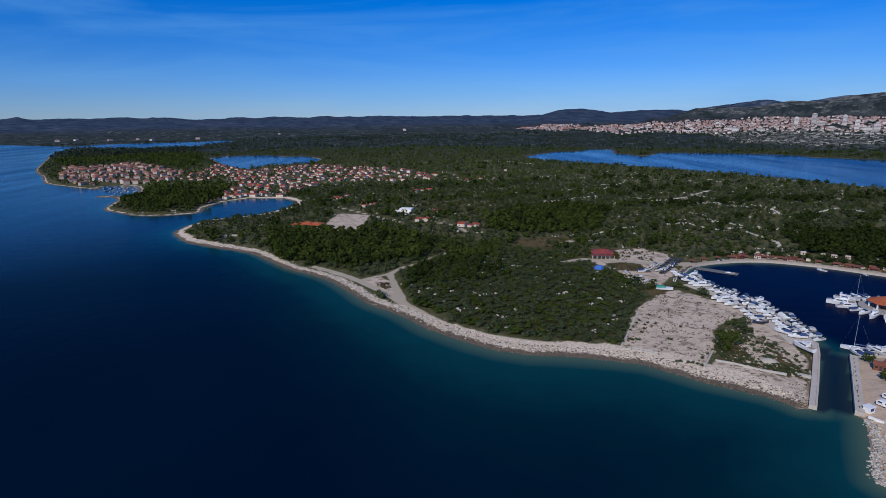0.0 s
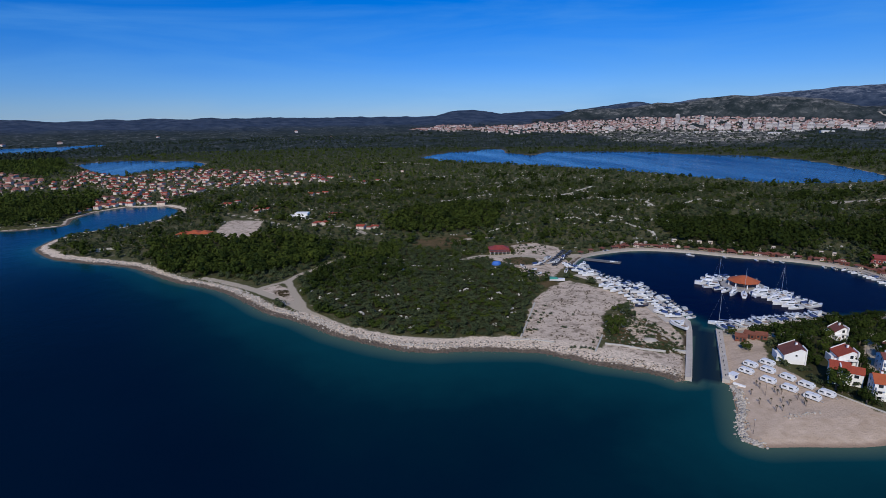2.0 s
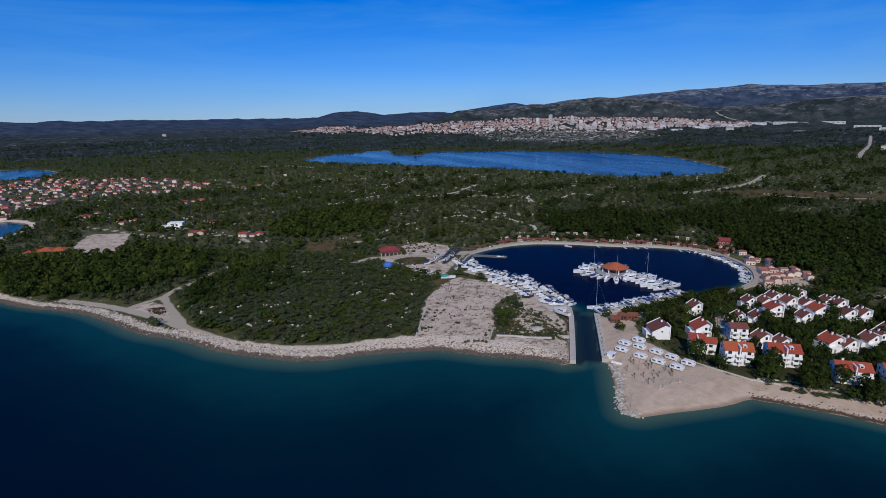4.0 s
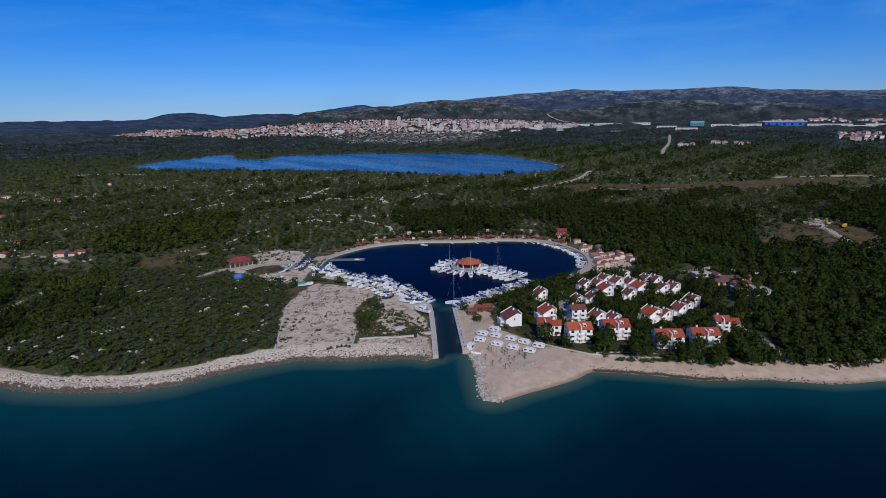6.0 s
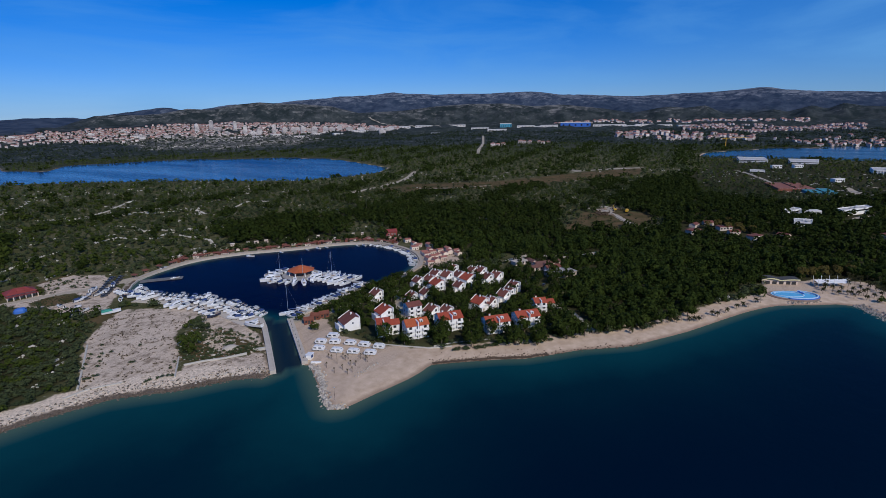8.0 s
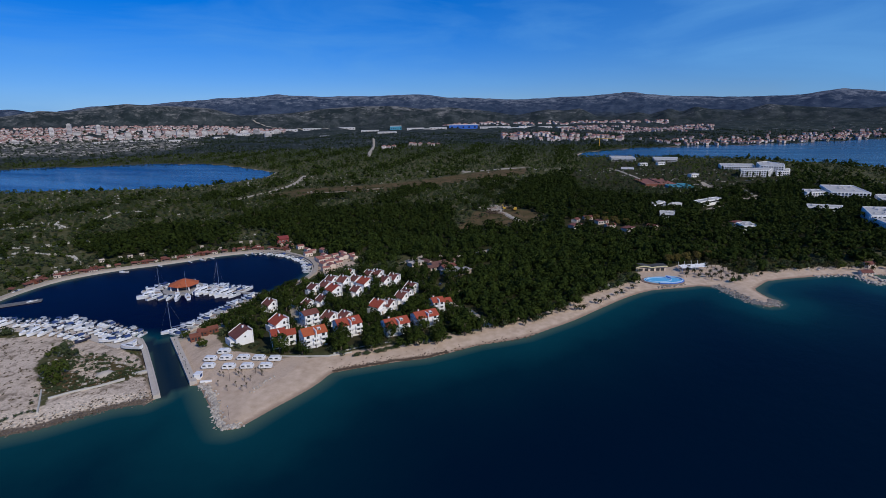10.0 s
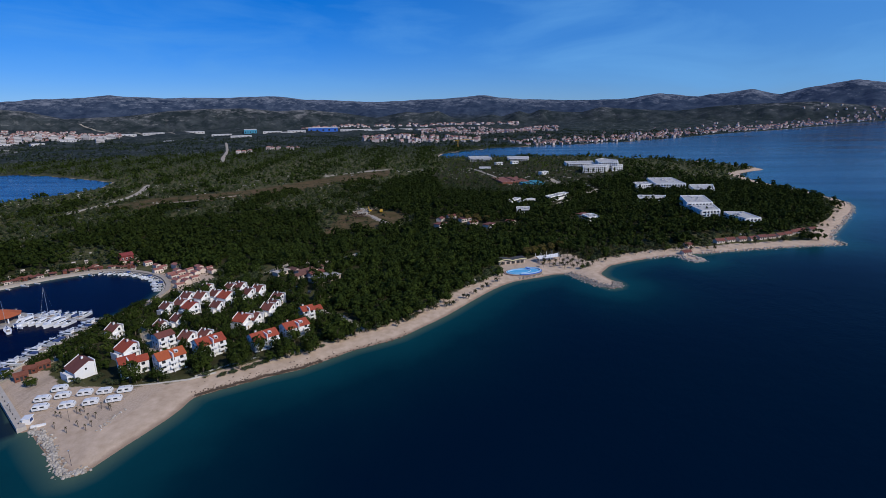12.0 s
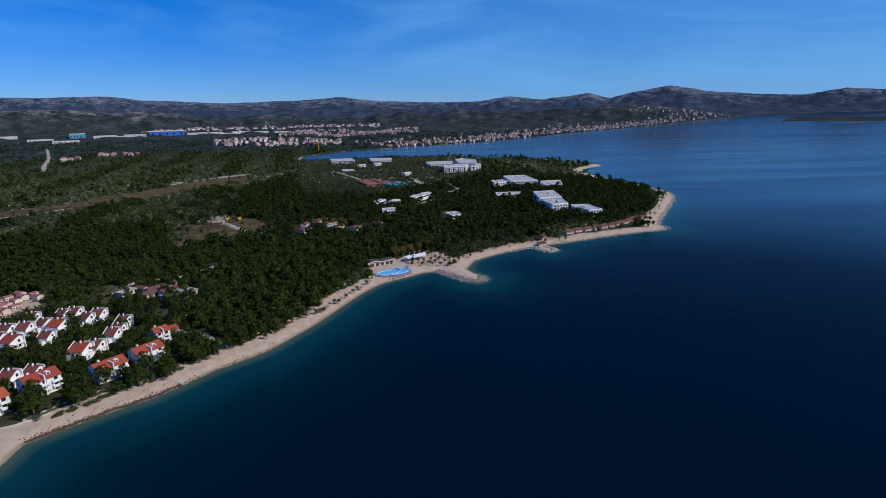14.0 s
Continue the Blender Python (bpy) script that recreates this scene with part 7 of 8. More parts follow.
# ---- digging site ----
qx, qy = 593, 167
digger = thing("excavator", "yellow excavator on a bare earth site", "excavator", at=pose(qx, qy, gz(qx, qy), 0, 0, 30) @ Matrix.Scale(0.8, 4))
part("tracks", Form().box(-3.0, 3.0, -2.0, -1.1, 0, 1.3, 0.25).box(-3.0, 3.0, 1.1, 2.0, 0, 1.3, 0.25), DARK, digger, "dark crawler tracks")
part("house", Form().box(-3.4, 2.0, -1.7, 1.7, 1.3, 3.2, 0.15), YELLOW, digger)
part("cab", Form().box(0.4, 2.2, -1.7, -0.2, 3.2, 4.6, 0.1), GLASS, digger, "glazed cab")
part("boom", Form().tube((1.5, 0.5, 2.6), (5.0, 0.5, 6.5), 0.45, 0.35).tube((5.0, 0.5, 6.5), (8.5, 0.5, 3.0), 0.35, 0.25), YELLOW, digger)
part("bucket", Form().side([(8.0, 1.2), (9.4, 1.6), (9.0, 3.0), (8.2, 3.0)], -0.2, 1.2), DARK, digger)
qx, qy = 590, 153
dump = thing("tipper_truck", "yellow tipper truck on the bare earth site", "truck", at=pose(qx, qy, gz(qx, qy), 0, 0, 10))
part("cab", Form().box(2.4, 4.4, -1.3, 1.3, 0.8, 3.2, 0.12), YELLOW, dump)
part("windscreen", Form().box(4.2, 4.42, -1.0, 1.0, 2.0, 2.9), GLASS, dump, "dark windscreen")
part("skip", Form().box(-4.2, 2.1, -1.4, 1.4, 1.1, 2.9, -0.15), YELLOW, dump)
for x in (-3.0, -1.6, 3.4):
    for y in (-1.2, 1.2):
        part("wheel", Form().tube((x, y - 0.2, 0.55), (x, y + 0.2, 0.55), 0.55, n=10), DARK, dump)
for heap_label, heap_mat, heap_spots in (("heap of pale spoil beside the earth track", ROCK, [(608, 184)]), ("dark heap of brush and debris on the earth site", SEAWEED, [(583, 186), (574, 180), (578, 170), (600, 163), (566, 172)]), ("heap of brown earth on the earth site", TEAK, [(596, 181), (568, 163), (604, 170), (609, 165)])):
    rubble("spoil_heap", [(x + rnd.gauss(0, 2.6), y + rnd.gauss(0, 2.6), gz(x, y) + rnd.uniform(0.1, 1.3), rnd.uniform(0.4, 1.1)) for x, y in heap_spots for _ in range(26)], heap_label, "rubble", heap_mat)


# ---- the fishing village ----
def village_house(kind):
    w, d, h, rise, hip = ((9, 8, 5.6, 1.9, True), (11, 8, 5.4, 2.2, False), (8.5, 8.5, 7.4, 1.9, True), (13, 8.5, 5.2, 2.3, False), (7.5, 7, 4.6, 1.8, False))[kind]
    wall_mat = (VILLAGEWALL, VILLAGEWALL, VILLAGEWALL, CREAM, VILLAGEWALL)[kind]
    ob = thing("village_house", ("cream village house with a low red hip roof", "cream village house with a long red tile roof", "tall cream village house with a red hip roof",
                                 "broad white village house with a red gable roof", "small cream village house with a red gable roof")[kind], "house", "red-roofed village houses")
    f = Form()
    (f.box(-w / 2, w / 2, -d / 2, d / 2, -2.0, h) if hip else f.block(-w / 2, w / 2, -d / 2, d / 2, -2.0, h, rise))
    part("wall", f, wall_mat, ob)
    part("roof", Form().hip(-w / 2, w / 2, -d / 2, d / 2, h + 0.2, rise, 0.6) if hip else Form().gable(-w / 2, w / 2, -d / 2, d / 2, h, rise, 0.5), TILES if kind != 3 else OLDTILES, ob, "red clay tile roof")
    for k in range(2):
        for x in (-w * 0.22,):
            part("window", Form().box(x - 0.7, x + 0.7, -d / 2 - 0.06, -d / 2 + 0.04, 0.9 + 2.8 * k, 2.3 + 2.8 * k), GLASS, ob, "dark window")
    return ob


VILLAGE = [
    [(-510, 1176), (-558, 1356), (-393, 1139), (-383, 1201), (-291, 1262), (-176, 1193), (-59, 1082), (-8, 994), (-17, 923), (-79, 912), (-139, 934), (-200, 899), (-220, 797), (-236, 741), (-292, 745), (-327, 792), (-340, 910)],
    [(-878, 1268), (-795, 1232), (-756, 1346), (-580, 1158), (-531, 1117), (-483, 981), (-520, 917), (-610, 909), (-717, 1020)],
    [(-499, 1059), (-492, 1149), (-436, 1054), (-410, 940), (-473, 980)],
]
TYPES, TAKEN = {}, []


def settle(x, y, turn, kind):
    m = pose(x, y, gz(x, y), 0, 0, turn) @ Matrix.Scale(rnd.uniform(0.68, 1.08), 4) @ Matrix.Diagonal((1.0, 1.0, 0.8, 1))
    TAKEN.append((x, y))
    if kind in TYPES:
        copy_thing(TYPES[kind], m)
    else:
        TYPES[kind] = village_house(kind)
        TYPES[kind].matrix_basis = m


rng = np.random.RandomState(21)
for poly, gap, most in zip(VILLAGE, (12.5, 13.0, 17.0), (290, 0, 18)):
    p = np.array(poly)
    made = 0
    for x, y in rng.uniform(p.min(0), p.max(0), (5200, 2)):
        if made < most and inside(poly, np.array([[x, y]]))[0] and shore(np.array([[x, y]]))[0] > 14 and all((x - a) ** 2 + (y - b) ** 2 > gap ** 2 for a, b in TAKEN):
            settle(x, y, rng.choice((-20, 70, 5, -35, 55)) + rng.uniform(-8, 8), rng.randint(5))
            made += 1
for k, (x, y) in enumerate([(-23, 563.3), (-17, 559.8), (-7.3, 603.4), (-0.9, 606.7), (19.5, 530.8), (27.2, 527.6), (33.6, 530.1), (-103, 683), (-96, 692), (-87, 673), (-96, 660), (-140, 724), (-132, 745), (-147, 725), (-39, 784), (-30, 795), (-19, 794), (64, 916), (126, 1075), (-311, 715), (-292, 756), (-286, 778), (-300, 745), (-308, 735), (23, 991), (7, 938), (40, 902), (-25.8, 557.1), (-11.4, 582.5)]):
    settle(x, y, rnd.choice((-15, 70, -25)), k % 5)
(qx, qy), = [(-45.1, 605.6)]
flat_house = thing("modern_house", "white flat-roofed two-storey house under construction", "house", at=pose(qx, qy, gz(qx, qy), 0, 0, -12))
part("lower_floor", Form().box(-11, 9, -6, 6, -1, 3.2), PLASTER, flat_house)
part("upper_floor", Form().box(-3, 11, -5, 6, 3.2, 6.4), PLASTER, flat_house)
for x in (-8, -4.5, -1, 2.5, 6):
    part("window", Form().box(x - 1.1, x + 1.1, -6.05, -5.95, 0.8, 2.4), GLASS, flat_house, "dark window")
villa_w = thing("long_house", "long white house with arcades and bright orange hip roofs", "house", at=pose(-137, 532, gz(-137, 532), 0, 0, -7))
part("wall", Form().box(-14, 14, 0, 10, -1.5, 3.4), PLASTER, villa_w, "white walls")
for x0, x1, up in ((-15, -4, 0.0), (-6, 6, 0.5), (4, 15, 0.0)):
    part("roof", Form().hip(x0, x1, -1.5, 10, 3.6 + up, 2.6, 0.5), ORANGE, villa_w, "bright orange tile roof")
# the arcade's shade is drawn as dark panes on a closed wall
for k in range(9):
    part("arch", Form().box(-13 + 3.1 * k, -11 + 3.1 * k, -0.06, 0.05, 0, 2.5), GLASS, villa_w, "dark pane for the shade in an arcade arch")
ruin = thing("stone_ruin", "low white ruined walls among scrub near the shore", "ruin", at=pose(-199, 495, gz(-199, 495), 0, 0, 20))
part("wall", Form().box(-8, -1, 0, 0.6, -0.5, 2.4).box(-8, -7.4, 0.6, 5, -0.5, 2.9).box(1, 7, 2, 2.6, -0.5, 1.8).box(6.4, 7, 2.6, 6, -0.5, 2.5), DRYSTONE, ruin)
# harbour boats of the village
for x, y in [(-531, 854), (-517, 840), (-524, 861), (-508, 846), (-495, 832), (-501, 852), (-488, 838), (-497, 866), (-497, 820), (-525, 881), (-517, 888), (-552, 884), (-477, 837), (-540, 883)]:
    boat(rnd.choice(("m8", "m7", "s10", "m9")), x, y, rnd.uniform(60, 120))


# ---- the far town, its tower blocks and works ----
def bearing(az, r):
    return r * math.sin(math.radians(az)), r * math.cos(math.radians(az))


def town(name, label, spots, wall_mat, roof_mat):
    """Many small far houses, joined: x, y, width, depth, height, turn."""
    zz = height(np.array([(s[0], s[1]) for s in spots]))
    walls, roofs = Form(), Form()
    for (x, y, w, d, h, a), z in zip(spots, zz):
        c, s = math.cos(a), math.sin(a)
        place = lambda q: (x + c * q[0] - s * q[1], y + s * q[0] + c * q[1], z + q[2])
        f = Form().box(-w / 2, w / 2, -d / 2, d / 2, -6, h)
        walls.add([place(q) for q in f.v], f.f)
        f = Form().hip(-w / 2, w / 2, -d / 2, d / 2, h + 0.2, d * 0.24, 0.7)
        roofs.add([place(q) for q in f.v], f.f)
    ob = thing(name, label, "town", kind="stuff")
    part("house_walls", walls, wall_mat, ob)
    part("house_roofs", roofs, roof_mat, ob)
    return ob


TOWNWALL = surface("pale_town_walls", (0.36, 0.30, 0.28), (0.72, 0.65, 0.62), 0.02, 0.9, island=0.9, relief=0.0)
TOWNROOF = surface("faded_red_town_roofs", (0.26, 0.11, 0.085), (0.44, 0.23, 0.18), 0.02, 0.9, island=0.8, relief=0.0)
spots = []
for _ in range(3300):
    az = rng.uniform(7.5, 52)
    near = np.interp(az, (7.5, 14, 24, 34, 45, 52), (3150, 2950, 2900, 3050, 3000, 3150))
    far = np.interp(az, (7.5, 11, 14, 20, 30, 40, 52), (3350, 3600, 3500, 3500, 3650, 3700, 3600))
    x, y = bearing(az, near + (far - near) * rng.uniform(0, 1) ** 0.85)
    spots.append((x, y, rng.uniform(8, 14), rng.uniform(7, 10), rng.uniform(4, 8), rng.uniform(0, 3)))
p = np.array(VILLAGE[1])
quarter = []
for x, y in rng.uniform(p.min(0), p.max(0), (4200, 2)):
    if len(quarter) < 150 and inside(VILLAGE[1], np.array([[x, y]]))[0] and all((x - s[0]) ** 2 + (y - s[1]) ** 2 > 150 for s in quarter) and shore(np.array([[x, y]]))[0] > 12:
        quarter.append((x, y, rng.uniform(6.5, 11), rng.uniform(6, 8.5), rng.uniform(3.5, 7), rng.uniform(0, 3)))
town("harbour_quarter", "old harbour quarter of cream houses with red roofs", quarter, surface("old_quarter_walls", (0.34, 0.25, 0.20), (0.62, 0.52, 0.44), 0.02, 0.9, island=0.9, relief=0.0), surface("old_quarter_roofs", (0.20, 0.07, 0.05), (0.38, 0.15, 0.10), 0.02, 0.9, island=0.8, relief=0.0))
town("far_town", "far hillside town of pale houses with red roofs", spots, TOWNWALL, TOWNROOF)
spots = []
bay_far = BAY[8:15]
for x, y, a in along(smooth(bay_far, 150), 4.2):
    o = 25 + abs(rng.normal(0, 150))
    spots.append((x - math.sin(math.radians(a)) * -o * -1, y + math.cos(math.radians(a)) * o, rng.uniform(7, 12), rng.uniform(6, 9), rng.uniform(4.5, 8), rng.uniform(0, 3)))
for _ in range(460):
    az, r = rng.uniform(80, 94), rng.uniform(2750, 3200)
    spots.append((*bearing(az, r), rng.uniform(7, 12), rng.uniform(6, 9), rng.uniform(4.5, 8), rng.uniform(0, 3)))
sp = np.array([(s[0], s[1]) for s in spots])
spots = [s for s, d in zip(spots, shore(sp)) if d > 28]
town("bayside_town", "far bayside town of white houses with red roofs", spots, TOWNWALL, TOWNROOF)
spots = []
for _ in range(120):
    az, r = rng.uniform(74, 86), rng.uniform(2150, 2500)
    spots.append((*bearing(az, r), rng.uniform(10, 18), rng.uniform(9, 13), rng.uniform(6, 12), rng.uniform(0, 3)))
for _ in range(170):
    az, r = rng.uniform(68, 90), rng.uniform(3560, 3760)
    spots.append((*bearing(az, r), rng.uniform(12, 22), rng.uniform(10, 14), rng.uniform(5, 9), rng.uniform(0, 3)))
for _ in range(9):
    az, r = rng.uniform(-36, 0), rng.uniform(2700, 3300)
    spots.append((*bearing(az, r), rng.uniform(12, 26), rng.uniform(10, 14), rng.uniform(5, 9), rng.uniform(0, 3)))
for x, y in [(1589, 854), (1578, 831), (1614, 830), (1682, 800), (1668, 780), (1682, 766), (1755, 765), (1716, 734), (1755, 731)]:
    spots.append((x, y, 20, 12, 7, 0.3))
sp = np.array([(s[0], s[1]) for s in spots])
spots = [s for s, d in zip(spots, shore(sp)) if d > 12]
town("scattered_houses", "scattered far houses on the wooded plain", spots, TOWNWALL, TOWNROOF)


TOWERWALL = surface("pale_tower_panels", (0.44, 0.41, 0.40), (0.68, 0.64, 0.62), 0.05, 0.85, relief=0.0, piece=0.7)


def tower(w, d, floors):
    h = floors * 3.0
    ob = thing("tower_block", "far pale concrete tower block", "apartment block", "tower blocks of the town")
    part("wall", Form().box(-w / 2, w / 2, -d / 2, d / 2, -8, h), TOWERWALL, ob)
    part("roof", Form().box(-w / 4, w / 4, -d / 4, d / 4, h, h + 3), GREYWALL, ob)
    for k in range(0, floors, 2):
        part("window_band", Form().box(-w / 2 + 0.8, w / 2 - 0.8, -d / 2 - 0.15, -d / 2 + 0.1, 3.0 * k + 1.0, 3.0 * k + 2.4), GLASS, ob, "dark window band")
    return ob


for w, d, floors, azs in ((18, 13, 16, (33.9, 36.0, 36.9, 39.6, 32.6)), (26, 12, 11, (38.2, 40.6, 41.5, 42.4, 43.5, 44.6, 46.0)), (36, 12, 7, (45.2, 47.0, 48.2, 49.3, 50.3, 51.2, 43.0, 41.9, 37.6)), (32, 11, 5, (18.5, 20.5, 24.0, 26.5, 28.0, 30.0, 34.4, 35.2))):
    spread(lambda: tower(w, d, floors), [pose(*bearing(a, r_), gz(*bearing(a, r_)), 0, 0, -a + rng.uniform(-25, 25)) for a in azs for r_ in (rng.uniform(2980, 3250),)])


def hall(label, w, d, h, mat_):
    ob = thing("factory_hall", label, "hall", "factory halls")
    part("wall", Form().box(-w / 2, w / 2, -d / 2, d / 2, -6, h), mat_, ob)
    part("roof", Form().gable(-w / 2, w / 2, -d / 2, d / 2, h, d * 0.06, 0.4, 0.4), GREYWALL, ob)
    for k in range(5):
        part("gate", Form().box(-w / 2 + w * (k + 0.35) / 5, -w / 2 + w * (k + 0.65) / 5, -d / 2 - 0.15, -d / 2 + 0.1, 0, h * 0.5), GLASS, ob, "dark gate")
    return ob


(x, y), = [(3141, 1141)]
put(hall("long bright blue factory hall on the far plain", 170, 60, 17, BLUESHEET), (x, y), -70)
(x, y), = [(3083, 1568)]
put(hall("teal steel factory hall on the far plain", 70, 50, 17, TEAL), (x, y), -62)
spread(lambda: hall("long pale factory hall on the far plain", 100, 40, 5.5, GREYWALL), [pose(x, y, gz(x, y), 0, 0, -66 + rnd.uniform(-8, 8)) for x, y in [(2737, 1944), (2925, 1822), (2816, 1599), (2957, 1373), (3024, 1257), (3154, 988), (3214, 836), (3320, 695), (3269, 556), (2614, 2018), (2697, 1424), (2503, 1668), (2414, 2021), (2263, 2049), (3065, 1348), (3313, 948), (3267, 782)]])
spread(lambda: hall("pale flat warehouse below the town", 50, 26, 6.5, GREYWALL), [pose(x, y, gz(x, y), 0, 0, -30 + rnd.uniform(-15, 15)) for x, y in [(1675, 2307), (1775, 2272), (1802, 2169), (1843, 2049), (1995, 2094), (2065, 2009), (2202, 1990), (2376, 1997), (2521, 2045), (1411, 2708), (1223, 2746)]])

(qx, qy), = [(1760, 192)]
crane = thing("tower_crane", "yellow tower crane by the far bay beach", "crane", at=pose(qx, qy, gz(qx, qy), 0, 0, -60))
part("mast", Form().tube((0, 0, -1), (0, 0, 30), 0.9, n=4), YELLOW, crane)
part("jib", Form().tube((-14, 0, 28), (62, 0, 30), 0.8, 0.5, n=4), YELLOW, crane)
part("counterweight", Form().box(-15, -11, -1.2, 1.2, 24.5, 28), CONCRETE, crane)

# ---- trees ----
def unit_blob(rng, squash=0.8, rough=0.3):
    v = LUMPS[rng.randint(8)].copy()
    v /= np.abs(v).max()
    v *= rng.uniform(1 - rough, 1 + rough, (12, 1))
    v[:, 2] *= squash
    return v


def crown_template(rng, lobes, sprays, spray=0.1, cores=1, flare=0.45):
    """A crown about 1 wide and 1 high over its foot: a dark heart, and leaf sprays laid like scales over its lobes."""
    verts, faces, count = [], [], 0
    for k in range(cores):
        a = rng.uniform(0, 6.28)
        off = 0.0 if cores == 1 else 0.17
        verts.append(unit_blob(rng, 1.0) * (0.27 if cores == 1 else 0.22) + (off * math.cos(a), off * math.sin(a), 0.46 + 0.1 * (k % 2)))
        faces.append(LUMP_TRIS + count)
        count += 12
    turn = rng.uniform(0, 6.28)
    balls = [(np.array([0.0, 0.0, 0.66]), 0.27)]
    for k in range(lobes - 1):
        a, up = turn + k * 2.4, rng.uniform(0.26, 0.74)
        out = rng.uniform(0.2, 0.3) * (1.15 - 0.55 * abs(up - 0.4))
        balls.append((np.array([out * math.cos(a), out * math.sin(a), up]), rng.uniform(0.16, 0.25)))
    for k in range(sprays):
        c, size = balls[k % lobes]
        way = rng.normal(0, 1, 3) + (c - (0, 0, 0.42)) * 3.2 + (0, 0, 0.55)
        way /= np.linalg.norm(way)
        lean = way + rng.normal(0, flare, 3)
        lean /= np.linalg.norm(lean)
        u = np.cross(lean, rng.normal(0, 1, 3))
        u /= np.linalg.norm(u)
        w = np.cross(lean, u)
        foot = c + way * size * rng.uniform(0.82, 1.12)
        reach_ = spray * rng.uniform(0.6, 1.35)
        verts.append(np.array([foot + u * reach_, foot - u * reach_ * 0.5 + w * reach_ * rng.uniform(0.6, 1.0), foot - u * reach_ * 0.5 - w * reach_ * rng.uniform(0.6, 1.0)]))
        faces.append(np.array([[0, 1, 2]]) + count)
        count += 3
    return np.concatenate(verts), np.concatenate(faces)


rng = np.random.RandomState(5)
NEAR = [crown_template(rng, 7, 105, 0.095) for _ in range(8)]
MIDDLE = [crown_template(rng, 5, 46, 0.135) for _ in range(8)]
FARTHER = [crown_template(rng, 3, 14, 0.21) for _ in range(8)]
FARTHEST = [crown_template(rng, 3, 8, 0.25) for _ in range(6)]


def wood(name, label, spots, templates, mat, category="trees"):
    """One wood: x, y, z, width, tall for every tree."""
    rng = np.random.RandomState(len(spots) % 9973)
    verts, faces, tint, base = [], [], [], 0
    for k, (x, y, z, w, h) in enumerate(spots):
        v, f = templates[k % len(templates)]
        a = rng.uniform(0, 6.28)
        c, s = math.cos(a), math.sin(a)
        tint.append(np.full(len(v), rng.uniform(0, 1)))
        verts.append(np.stack([x + w * (c * v[:, 0] - s * v[:, 1]), y + w * (s * v[:, 0] + c * v[:, 1]), z + h * v[:, 2] * 1.05 - 0.1 * h], 1))
        faces.append(f + base)
        base += len(v)
    ob = sheet(name, np.concatenate(verts), np.concatenate(faces), mat, dict(tint=np.concatenate(tint)))
    ob.data.polygons.foreach_set("use_smooth", np.ones(len(ob.data.polygons), bool))
    return tagged(ob, label, category, kind="stuff")


# where the woods stand thick, and where the houses keep them out
BARE = [[(952, 35), (923, -57), (795, -49), (818, 31)]]
THIN = [[(1522, 202), (1384, 25), (1325, -246), (964, -180), (792, -59), (716, 14), (750, 101), (920, 143)]]
HOUSES = [(o.matrix_basis @ Vector((0, 4.5 if o.get("category") == "house" else 0, 0))).to_2d() for o in scene.objects if o.parent is None and o.type == "EMPTY" and o.matrix_basis.translation.length > 50 and o.name.split(".")[0] not in ("young_palm", "feather_palm", "beach_palm", "headland_palm", "beach_parasol", "lamp_post")]
FRONTS = np.array([o.matrix_basis.translation.to_2d() * (1 - 4.5 / o.matrix_basis.translation.to_2d().length) for o in scene.objects if o.parent is None and o.name.split(".")[0] in ("cottage", "gable_house", "terrace_house", "seaside_house")])
CLEARED = np.array([o.matrix_basis @ Vector((k, 0, 0)) for o in scene.objects if o.parent is None and o.name.split(".")[0] in ("annex", "clubhouse", "park_hut") for k in (-9, 0, 9)])[:, :2]
CLEARED = np.concatenate([CLEARED * (1 - s_ / np.hypot(*CLEARED.T))[:, None] for s_ in (0.0, 10.0)])
BUILT = np.concatenate([np.array([(v.x, v.y) for v in HOUSES]), FRONTS, CLEARED])


glade_rng = np.random.RandomState(52)
GLADES = glade_rng.uniform((-20, 250), (120, 420), (330, 2))
GLADES = GLADES[inside(DENSE[1], GLADES)][:70]
rubble("glade_stones", [(x + glade_rng.normal(0, 1.3), y + glade_rng.normal(0, 0.8), gz(x, y) + 0.25, glade_rng.uniform(0.35, 0.95)) for x, y in GLADES for _ in range(6)], "bare limestone showing in gaps of the maquis", "stones", DRYSTONE)


